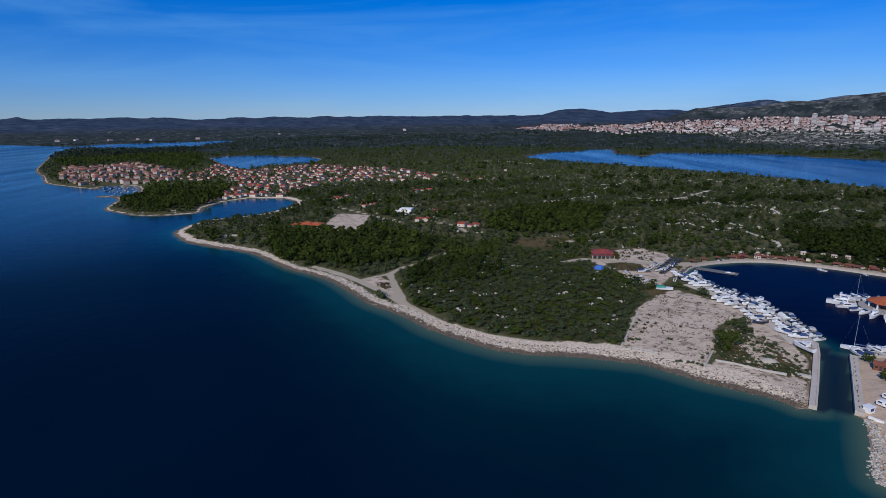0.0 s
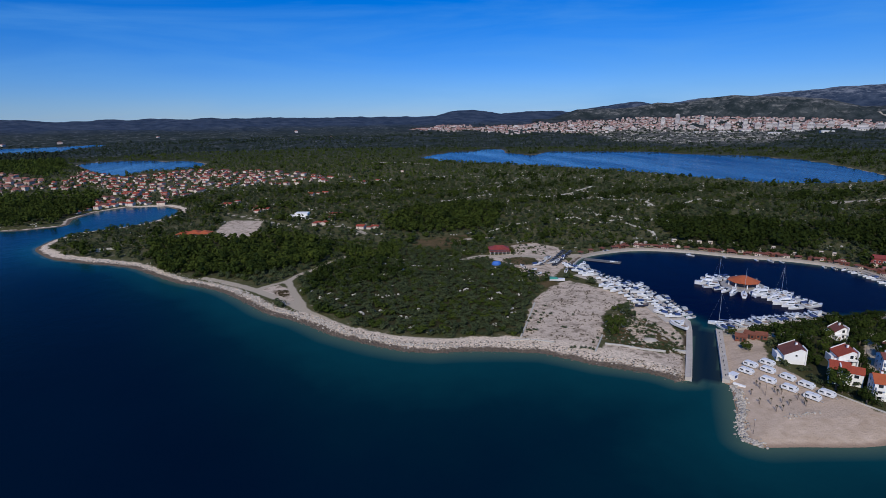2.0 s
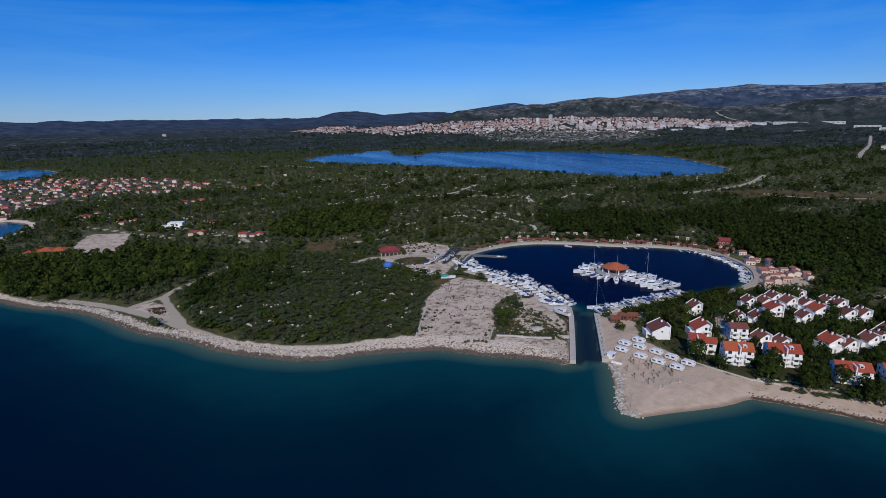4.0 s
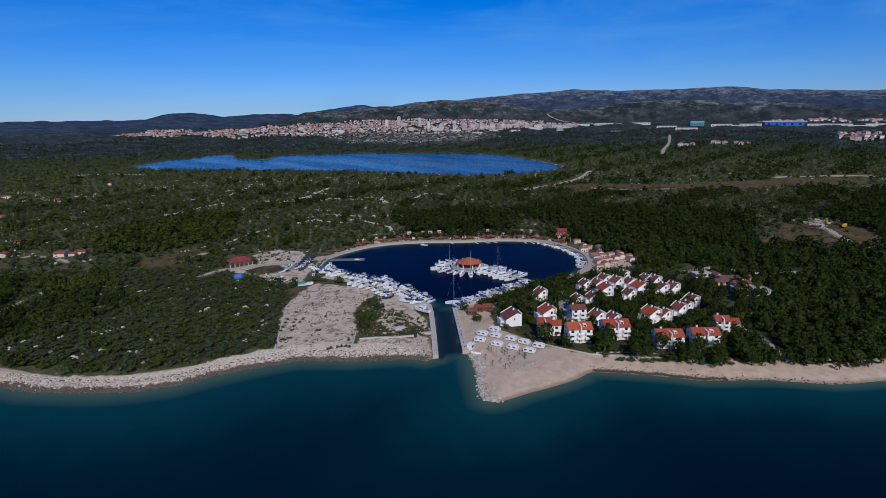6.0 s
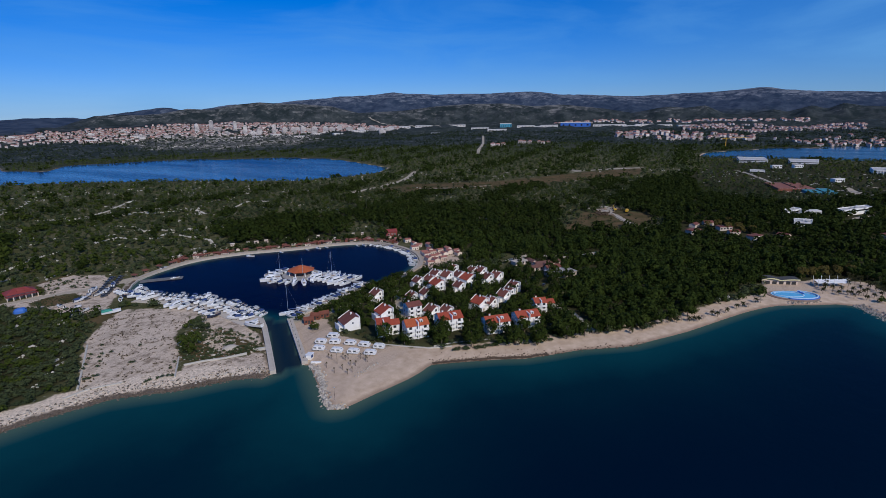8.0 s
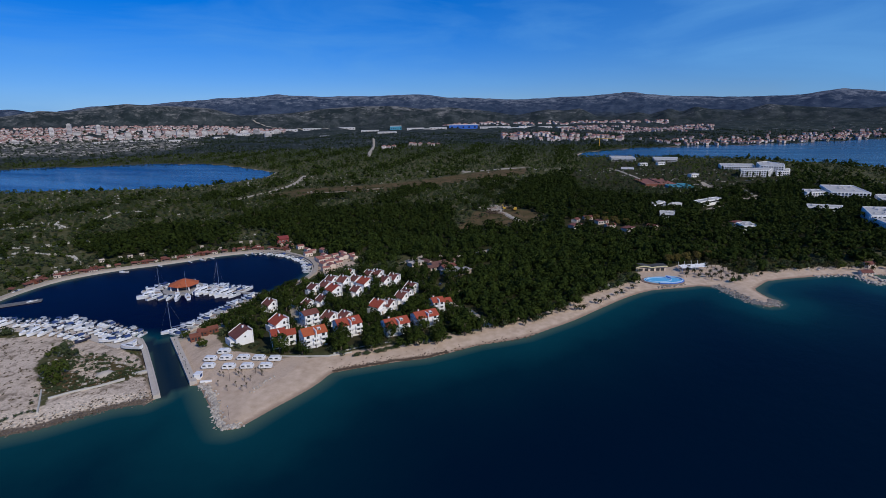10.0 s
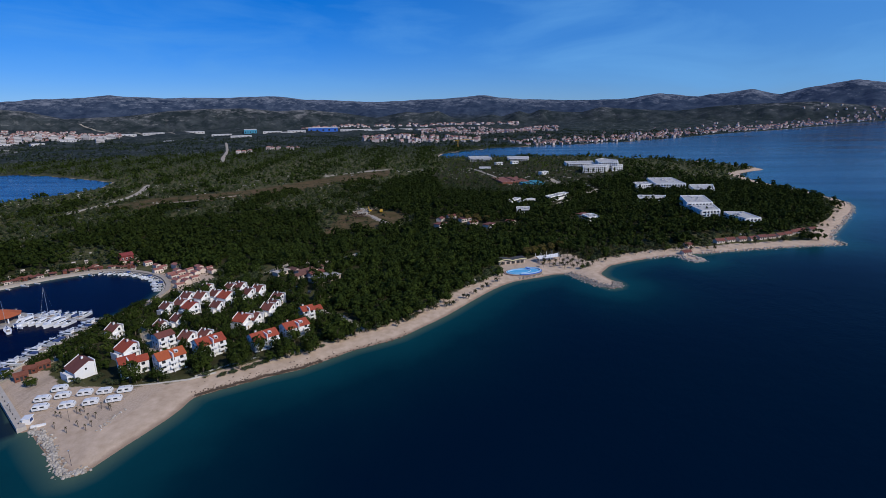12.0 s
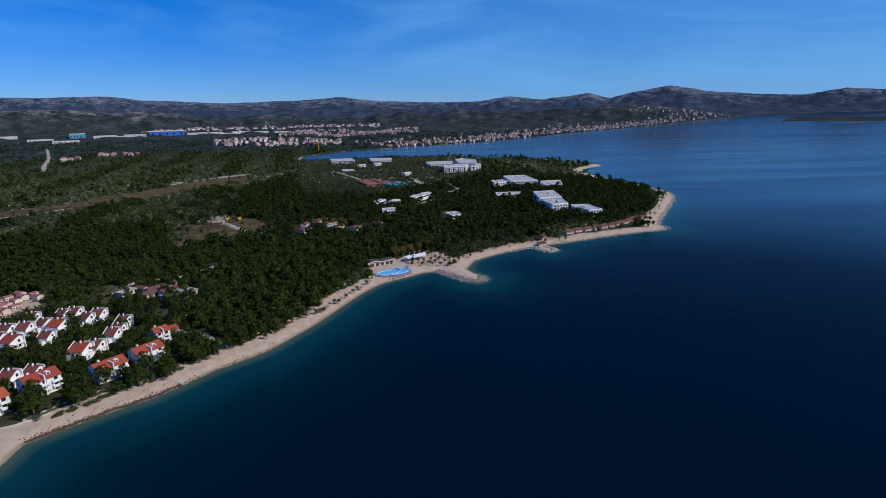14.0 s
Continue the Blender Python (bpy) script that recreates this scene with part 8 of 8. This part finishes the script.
def scatter(r0, r1, cell, seed):
    """Jittered places on land between two distances, thinned by the woods' density: places, density, inland distance."""
    rng = np.random.RandomState(seed)
    g = np.arange(-r1, r1, cell)
    gx, gy = np.meshgrid(g, g)
    xy = np.stack([gx.ravel(), gy.ravel()], 1)
    r = np.hypot(xy[:, 0], xy[:, 1])
    az = np.degrees(np.arctan2(xy[:, 0], xy[:, 1]))
    xy = xy[(r > r0) & (r < r1) & (az > -46) & (az < 139)]
    xy = xy + rng.uniform(-0.5, 0.5, xy.shape) * cell
    d = shore(xy)
    keep = d > 5
    xy, d = xy[keep], d[keep]
    r = np.hypot(xy[:, 0], xy[:, 1])
    az = np.degrees(np.arctan2(xy[:, 0], xy[:, 1]))
    eastern = xy[:, 0] * 0.75 - xy[:, 1] * 0.66 + 22 > 0
    dl_ = distance(smooth(LAGOON), xy, False)
    wide = np.where(r > 1300, 10, np.where(dl_ < 60, 14, np.where(eastern, 12.5, np.interp(xy[:, 0], (-260, -210, -150, -90, -45, 0, 40, 110), (11, 12, 9, 8, 10, 11.5, 14, 17)))))
    patch = waves(xy, 130, 31) + 0.7 * waves(xy, 45, 32)
    dens = np.where(az > 44, 0.80, np.where(r < 900, 0.73, 0.72)) + 0.3 * patch - np.where(r > 1900, 0.2 + 0.4 * waves(xy, 300, 35), 0)
    for p in DENSE:
        dens = np.maximum(dens, np.where(inside(p, xy), 0.93, 0))
    for p in LIGHTLY:
        dens = np.where(inside(p, xy), 0.42, dens)
    for p in BARE:
        dens = np.where(inside(p, xy), 0.0, dens)
    for p in VILLAGE:
        dens = np.where(inside(p, xy), dens * 0.65, dens)
    for p in THIN:
        dens = np.where(inside(p, xy), 0.62, dens)
    dens = np.where(inside(KARST, xy), 0.28, dens)
    dens = np.where(np.min([signed(p, xy) for p in LOTS], 0) < 2.5, 0, dens)
    dens = np.where(np.min([signed(p, xy) for p in BLOCKS], 0) < 2.0, 0, dens)
    dens = np.where(np.min([signed(p, xy) for p in FIELDS], 0) < 1.0, dens * 0.06, dens)
    dens = np.where(np.min([distance(smooth(p, 15), xy, False) - w for p, w in ROADS], 0) < 2.2, 0, dens)
    dens = np.where(d < wide + rng.uniform(-1.5, 2, len(d)), 0, dens)
    ok = rng.uniform(0, 1, len(xy)) < dens
    xy, d, dens = xy[ok], d[ok], dens[ok]
    near_house = np.zeros(len(xy), bool)
    for b in GLADES:
        near_house |= ((xy - b) ** 2).sum(1) < 7.5
    for b in BUILT:
        near_house |= ((xy - b) ** 2).sum(1) < 49
    xy, d, dens = xy[~near_house], d[~near_house], dens[~near_house]
    return xy, dens, d, rng


MAQUIS_AREA = DENSE[1]
low, tall, light = [], [], []
for r0, r1, cell, bag, scale in ((120, 470, 3.9, 0, 1.0), (470, 900, 6.2, 1, 1.12), (900, 1900, 10.2, 2, 1.45), (1900, 2900, 17.5, 3, 2.1)):
    xy, dens, d, rng = scatter(r0, r1, cell, 40 + bag)
    z = height(xy)
    in_maquis = inside(MAQUIS_AREA, xy)
    garden = np.any([inside(p, xy) for p in LIGHTLY], 0)
    thick = dens > 0.9
    kind = rng.uniform(0, 1, len(xy)) + 0.25 * waves(xy, 160, 33)
    for (x, y), zz, m, t, k, u, c in zip(xy, z, in_maquis, thick, kind, rng.uniform(0, 1, len(xy)), garden):
        if m:
            w, h = rng.uniform(3.6, 6.2), rng.uniform(2.0, 4.0)
            if x < 45 and y > 335 + 0.5 * abs(x) and u < 0.35:
                m, t, w, h = False, True, rng.uniform(4.5, 7.5), rng.uniform(5.0, 8.5)
        elif c:
            w, h = rng.uniform(3.4, 6.0), rng.uniform(3.5, 7.0)
        elif t:
            if bag == 0 and u < 0.45:
                continue
            w = rng.uniform(4.6, 8.4) if u < 0.85 or bag > 1 else rng.uniform(8.0, 10.5)
            h = w * rng.uniform(0.75, 1.2)
        else:
            w, h = rng.uniform(3.0, 6.2), rng.uniform(2.4, 5.6)
        w, h = w * (1 + (scale - 1) * 0.85), h * (1 + (scale - 1) * 0.42)
        spot = (x, y, zz, w, h)
        if t and not m and x < 250 and y > 400 and k < 0.7:
            light.append((bag, spot))
        elif (t or c) and not m:
            tall.append((bag, spot))
        elif k < 0.72:
            low.append((bag, spot))
        else:
            light.append((bag, spot))
SETS = (NEAR, MIDDLE, FARTHER, FARTHEST)
for bag, words in ((0, "beside the shore"), (1, "behind the marina"), (2, "on the wooded plain"), (3, "on the far plain")):
    for spots_, name, text, mat_ in ((tall, "pine_wood", "dense dark green pine wood", PINE), (low, "maquis", "dark olive maquis scrub", MAQUIS), (light, "young_pines", "lighter green young pines and shrubs", LIGHTLEAF)):
        some = [s for b, s in spots_ if b == bag]
        if some:
            wood(name, text + " " + words, some, SETS[bag], HAZEPINE if bag == 3 else mat_)


# ---- single trees among the houses ----
def tree(name, label, h, w, mat_, seed, group, leaves=420):
    ob = thing(name, label, "tree", group)
    r = np.random.RandomState(seed)
    f = Form().tube((0, 0, -0.4), (0.1, 0, h * 0.4), w * 0.045, w * 0.03).tube((0.1, 0, h * 0.4), (0.25, 0.1, h * 0.75), w * 0.03, w * 0.012)
    for k in range(5):
        a = k * 1.3
        f.tube((0.1, 0, h * (0.3 + 0.07 * k)), (math.cos(a) * w * 0.3, math.sin(a) * w * 0.3, h * (0.5 + 0.07 * k)), w * 0.018, w * 0.006, 4)
    part("trunk", f, BARK, ob)
    v, q = crown_template(r, 13, leaves, 0.9 / math.sqrt(leaves) + 0.016, 3)
    v = np.stack([v[:, 0] * w, v[:, 1] * w, v[:, 2] * h * 1.04], 1)
    me = sheet("crown", v, q, mat_, dict(tint=np.full(len(v), r.uniform(0.2, 0.8))))
    me.parent = ob
    return ob


BARE_YARD = (191, 188.6)


def gardens(poly, gap, most, seed):
    """Places for trees between the houses, clear of walls, fronts, lots and lanes."""
    rng = np.random.RandomState(seed)
    p = np.array(poly)
    xy = rng.uniform(p.min(0), p.max(0), (2600, 2))
    free = inside(poly, xy) & (np.min([signed(q, xy) for q in LOTS], 0) > 1.5) & (np.min([distance(smooth(q, 15), xy, False) - w for q, w in ROADS], 0) > 1.2)
    out = []
    for q in xy[free]:
        if len(out) < most and (q[0] - BARE_YARD[0]) ** 2 + (q[1] - BARE_YARD[1]) ** 2 > 80 and ((CENTRES - q) ** 2).sum(1).min() > 26 and ((FRONTS - q) ** 2).sum(1).min() > 9 and all((q[0] - a) ** 2 + (q[1] - b) ** 2 > gap * gap for a, b in out):
            out.append((float(q[0]), float(q[1])))
    return out


CENTRES = np.array([(o.matrix_basis @ Vector((0, 4.2, 0)))[:2] for o in scene.objects if o.parent is None and o.get("category") == "house" and o.matrix_basis.translation.length < 480])
AMONG = gardens(LIGHTLY[0], 5.2, 105, 61) + gardens(LIGHTLY[1], 5.0, 30, 62) + [(247.8, 81.2), (254.4, 77.3), (258.1, 73), (265.3, 68.4), (272.5, 64.2), (277.4, 59.3), (284.3, 54.1), (292.4, 48.7), (302, 42.7), (212.8, 140.7), (218.1, 125.7), (199.1, 167.3)]
kinds = [("pine_tree", "dark green pine tree among the white houses", 7.8, 6.2, PINE, 1), ("pine_tree", "tall dark green pine tree among the white houses", 9.2, 6.8, PINE, 2), ("garden_tree", "bright green garden tree among the white houses", 6.2, 5.8, LIGHTLEAF, 3), ("pine_tree", "small dark green pine tree in a garden", 5.0, 4.8, PINE, 4)]
for k, (name, label, h, w, mat_, seed) in enumerate(kinds):
    mine = [p for i, p in enumerate(AMONG) if (0, 1, 3, 0, 2, 0, 3, 1)[i % 8] == k]
    spread(lambda: tree(name, label, h, w, mat_, seed, "trees among the houses"), [pose(x, y, gz(x, y), 0, 0, rnd.uniform(0, 360)) for x, y in mine])
spread(lambda: tree("broad_pine", "broad dark green pine standing between white houses", 9.5, 9.0, PINE, 31, "trees among the houses", 640), [pose(x, y, gz(x, y), 0, 0, rnd.uniform(0, 360)) @ Matrix.Scale(rnd.uniform(0.8, 1.08), 4) for x, y in [(202.7, 136.9), (208.2, 123.3), (221.1, 106.2), (228.2, 97.2), (190.7, 163.3), (240.3, 87.6), (230.7, 170.6), (239.1, 196.9), (250.1, 160.5), (263.6, 141.7), (265.4, 126.1), (239.2, 146.6), (274.4, 151.8), (284.4, 140.1), (244.3, 193.9), (256.6, 126.1), (252, 173.6)]])
spread(lambda: tree("lot_tree", "broad olive green tree on the gravel lot", 7.4, 7.0, LIGHTLEAF, 8, "trees on the lot"), [pose(x, y, gz(x, y), 0, 0, a) for (x, y), a in zip([(131.8, 234.5), (138.8, 240.7), (132.9, 240.9)], (0, 120, 60))])
spread(lambda: tree("lot_shrub", "dark green shrub on the gravel lot", 4.5, 6.0, MAQUIS, 9, "shrubs on the lot"), [pose(x, y, gz(x, y), 0, 0, rnd.uniform(0, 360)) for x, y in [(152.9, 259.4), (153, 254.2), (154.6, 264.7), (158.8, 267)]])
spread(lambda: tree("lot_bush", "small brown-green bush planted in a row on the lot", 1.3, 1.9, MAQUIS, 10, "bushes on the lot", 150), [pose(x, y, gz(x, y), 0, 0, rnd.uniform(0, 360)) for x, y in [(91.5, 248.6), (92.7, 247.9), (95.1, 248.5), (96.3, 247.8), (96, 260.1), (98.7, 263.8), (102.4, 269.3), (105.3, 273.3), (100.7, 257), (103.7, 261.4), (106, 266.8), (108.6, 269.9), (121.9, 231), (117.7, 226.9), (113.8, 280.6), (123.8, 264), (112.2, 268.2), (109.5, 223), (111.3, 222.4), (113, 221.2), (110.9, 248.1), (112, 247.4), (106.7, 224.2), (105, 224.2), (114, 219.5), (162, 223), (157.3, 214.7), (166.4, 231.8), (161.9, 228.8)]])
spread(lambda: tree("garden_bush", "rounded olive bush beside the caravan ground", 4.2, 5.5, LIGHTLEAF, 12, "bushes by the caravans"), [pose(x, y, gz(x, y), 0, 0, rnd.uniform(0, 360)) for x, y in [(184.3, 205.1), (190.4, 222.9), (202.2, 220.5), (209.4, 221.4), (216.2, 223.7)]])
spread(lambda: tree("autumn_tree", "yellowing broadleaf tree near the resort", 7.5, 7.5, AUTUMN, 14, "yellowing trees"), [pose(x, y, gz(x, y), 0, 0, rnd.uniform(0, 360)) for x, y in [(546.8, 67.9), (556.7, 60.4), (548.7, 51.2), (552.6, 42.9), (573.4, 53.2), (540.2, 39.3), (544, 31.1), (411.6, -7.7), (415.8, -13.2), (421.8, -19.4), (427.8, -26.6), (434, -34.1)]])
spread(lambda: tree("cypress", "narrow dark cypress by the hotel", 11.0, 3.2, PINE, 16, "cypresses"), [pose(x, y, gz(x, y), 0, 0, rnd.uniform(0, 360)) for x, y in [(995, -114), (982, -123), (980, -131), (977, -140), (983, -151), (989, -161), (996, -170), (1066, -94), (769, -158), (750, -162), (733, -178), (581, -193), (634.3, 18.6), (604.5, 19.3), (618.1, 15.1)]])

spread(lambda: tree("cypress", "tall narrow dark cypress in a row behind the basin", 11.5, 4.2, PINE, 17, "cypresses", 200), [pose(x, y, gz(x, y), 0, 0, rnd.uniform(0, 360)) @ Matrix.Scale(rnd.uniform(0.8, 1.2), 4) for x, y in [(495, 498), (493, 489), (494, 481), (492, 466), (485, 455), (481, 444), (474, 432), (476, 427), (472, 417), (464, 401), (468, 397), (457, 382), (457, 376), (454, 365), (451, 357)]])
spread(lambda: tree("beach_shrub", "dark low shrub at the top of the beach", 1.6, 3.2, MAQUIS, 18, "shrubs above the beach", 150), [pose(x, y, gz(x, y), 0, 0, rnd.uniform(0, 360)) for x, y in [(200.3, 127.7), (201.8, 126.9), (203.9, 124.2), (204.6, 123.4), (207.5, 120), (209.1, 119.1), (209.7, 117.5), (212.3, 117), (213.4, 115.3), (215, 113.9), (234.8, 97.6), (234.1, 93.7), (232, 97.8), (228.1, 99.9), (224.3, 102), (239.7, 93.1), (242.2, 90.2), (244.1, 87)]])

hedge = [(199.3, 218.8), (202.7, 219.4), (205.5, 219.3), (209.1, 219.8), (212.7, 220.4), (215.7, 220.3), (219.5, 220.8), (223.2, 221.7), (226.4, 221.6), (230.5, 222.2), (234.5, 223.2), (237.9, 223.1), (242, 224.1), (245.6, 224), (250, 224.7), (253.7, 224.6), (257.5, 224.5), (262.3, 225.2), (266.2, 225.1), (270.2, 225.1), (275.5, 225.4), (279.8, 225), (285.3, 225.4), (218.2, 217), (224.2, 217.4), (231.4, 217.8), (238.9, 218.2), (248.7, 219.5), (256.1, 219.2), (264.8, 219.4), (273.9, 219.5)]
spread(lambda: tree("hedge_tree", "small dark green tree in the hedge by the moorings", 4.3, 4.8, PINE, 23, "hedge by the moorings", 260), [pose(x, y, gz(x, y), 0, 0, rnd.uniform(0, 360)) @ Matrix.Scale(rnd.uniform(0.7, 1.15), 4) for x, y in hedge + [(x_, y_) for x_, y_, _ in along(smooth(LAGOON[2:9]), 5.2, 13.5, 1.0)]])
spread(lambda: tree("garden_shrub", "low dark green shrub beside a white house", 2.4, 3.2, MAQUIS, 21, "shrubs round the houses", 150), [pose(x, y, gz(x, y), 0, 0, rnd.uniform(0, 360)) for x, y in [(188.9, 173.1), (188.1, 170), (188.5, 167.5), (193.3, 160.3), (195, 158.1), (197.8, 156.8), (195.8, 153.3), (195.8, 149.9), (200.8, 142.2), (203.4, 141.3), (203.5, 138), (206.9, 136.9), (190.4, 179.8), (193.5, 179.6), (189.6, 188.4), (189.8, 191.2), (187.8, 185.6), (200.9, 163.4), (203.5, 161.1), (211.5, 128.4), (212.7, 124.3), (215.2, 121.9), (218.6, 119.6), (223.3, 114.1), (222.6, 110.6), (226.2, 107.7), (229.9, 104.7), (234.3, 102), (205.8, 133), (208.3, 130.7)]])

piece("limestone_mound", Form().lathe([(4.4, -0.4), (4.0, 0.1), (3.1, 0.75), (2.2, 1.1), (1.1, 1.45), (0.3, 1.55)], 18, 1.0, 0.75), ROCK, "smooth pale limestone mound on the weedy lot", "mound", at=pose(146, 223, gz(146, 223), 0, 0, -40), soft=True)

# ---- dry weeds and low scrub on the open lots ----
def tufts(name, label, polys, count, lo, hi, mat_, seed, avoid=None):
    rng = np.random.RandomState(seed)
    spots = []
    for poly in polys:
        p = np.array(poly)
        xy = rng.uniform(p.min(0), p.max(0), (count, 2))
        xy = xy[inside(poly, xy) & (waves(xy, 26, seed) + 0.5 * waves(xy, 8, seed + 1) > -0.15)]
        size = rng.uniform(lo, hi, len(xy)) ** 1.0
        spots += [(x, y, z - 0.1, s, s * 0.6) for (x, y), z, s in zip(xy, height(xy), size)]
    return wood(name, label, spots, MIDDLE if 1.5 < hi < 3 else FARTHER, mat_, "weeds")


DRYWEED = foliage("dry_weeds", (0.060, 0.045, 0.024), (0.16, 0.125, 0.075), (0.10, 0.082, 0.045))
tufts("dry_weeds", "dry brown weeds scattered over the gravel lot", [LOTS[0]], 1500, 0.4, 1.3, DRYWEED, 91)
tufts("dry_weeds", "dry weeds on the stony ground by the channel", LOTS[1:3], 500, 0.3, 0.9, DRYWEED, 92)
tufts("low_scrub", "low green weeds on the grass island in the boatyard", [GRASS_ISLE], 300, 0.5, 1.4, MAQUIS, 99)
tufts("low_scrub", "green bushes on the pale eroded bank", [LOTS[7]], 150, 1.0, 2.9, MAQUIS, 100)
tufts("low_scrub", "low olive scrub on the rough lot", [FIELDS[5]], 900, 0.8, 2.6, MAQUIS, 93)
tufts("dry_weeds", "dry weeds along the coast tracks", [LOTS[9], FIELDS[4]], 500, 0.5, 1.6, DRYWEED, 94)
tufts("field_scrub", "low scrub and dry grass on the inland clearings", FIELDS[:1], 700, 1.2, 3.4, MAQUIS, 95)
tufts("field_scrub", "low scrub round the earth site", [FIELDS[8]], 260, 0.8, 2.8, MAQUIS, 98)
tufts("field_scrub", "low scrub on the small fields behind the boatyard", FIELDS[1:4], 90, 0.8, 2.4, MAQUIS, 97)
stony = []
p = np.array(FIELDS[5])
for x, y in np.random.RandomState(96).uniform(p.min(0), p.max(0), (420, 2)):
    if inside(FIELDS[5], np.array([[x, y]]))[0] or inside(LOTS[2], np.array([[x, y]]))[0]:
        stony.append((x, y, gz(x, y) + 0.05, rnd.uniform(0.2, 0.7)))
rubble("lot_stones", stony, "white limestone lumps on the rough lot", "stones", ROCK)

# ---- dry-stone walls and bare limestone in the scrub ----
lines = []
lines += [[(245, 712), (283, 675), (327, 650), (356, 615), (374, 607), (357, 572)], [(262, 677), (314, 697), (379, 757)], [(223, 529), (247, 536), (251, 516), (268, 494)], [(200, 741), (267, 829), (303, 884)]]
lines += [[(125, 672), (169, 707), (211, 724)], [(139, 487.6), (167.5, 512), (194, 525)], [(274, 507), (305, 513), (327, 504)], [(282, 679), (329, 635), (372, 605), (364, 575)]]
lines += [[(263, 841), (228, 816), (207, 801)], [(84, 1331), (163, 1302), (209, 1218)], [(261, 561), (293, 525), (307, 499)], [(331, 737), (346, 660), (378, 606)]]
lines += [[(270, 598), (281, 571), (274, 538)], [(283, 493), (287, 450), (272.6, 422.3)], [(493, 283), (495, 244), (521, 236)], [(402, 576), (445, 602), (460, 580)]]
lines += [[(432, 652), (503, 694), (500, 670)]]
stones = []
for k, line in enumerate(lines):
    stones += strewn(line, 0.9, 0.5, 60 + k, 0.6, 1.25, 0.5)
xy, dens, d, rng = scatter(300, 1100, 13.0, 77)
zz = height(xy)
for (x, y), z, u, e in zip(xy, zz, rng.uniform(0, 1, len(xy)), dens):
    if e < 0.85 and u < 0.30:
        for _ in range(rng.randint(2, 6)):
            stones.append((x + rng.normal(0, 3.5), y + rng.normal(0, 2.0), z + 0.3, rng.uniform(0.4, 1.2)))
rubble("scrub_stones", stones, "tumbled dry-stone walls and bare limestone in the scrub", "stones", DRYSTONE)

# ---- walls and clearance heaps of the far karst pastures ----
rng = np.random.RandomState(41)
p = np.array(KARST)
heaps = []
xy = rng.uniform(p.min(0), p.max(0), (900, 2))
for (x, y) in xy[inside(KARST, xy)]:
    a = rng.choice((0.4, 1.9)) + rng.normal(0, 0.2)
    for k in range(rng.randint(3, 9)):
        heaps.append((x + math.cos(a) * k * 4.0, y + math.sin(a) * k * 4.0, rng.uniform(1.0, 2.4)))
zz = height(np.array([(h[0], h[1]) for h in heaps]))
rubble("pasture_walls", [(x, y, z + 0.4 * s_, s_) for (x, y, s_), z in zip(heaps, zz)], "pale dry-stone walls on the far karst pastures", "stones", DRYSTONE)
spots = [(*bearing(rng.uniform(7.5, 52), rng.uniform(2880, 3560)), 0, rng.uniform(10, 20), rng.uniform(7, 13)) for _ in range(900)]
zz = height(np.array([(s_[0], s_[1]) for s_ in spots]))
wood("town_trees", "dark trees among the houses of the far town", [(x, y, z, w, h) for (x, y, _, w, h), z in zip(spots, zz)], FARTHER, HAZEPINE)
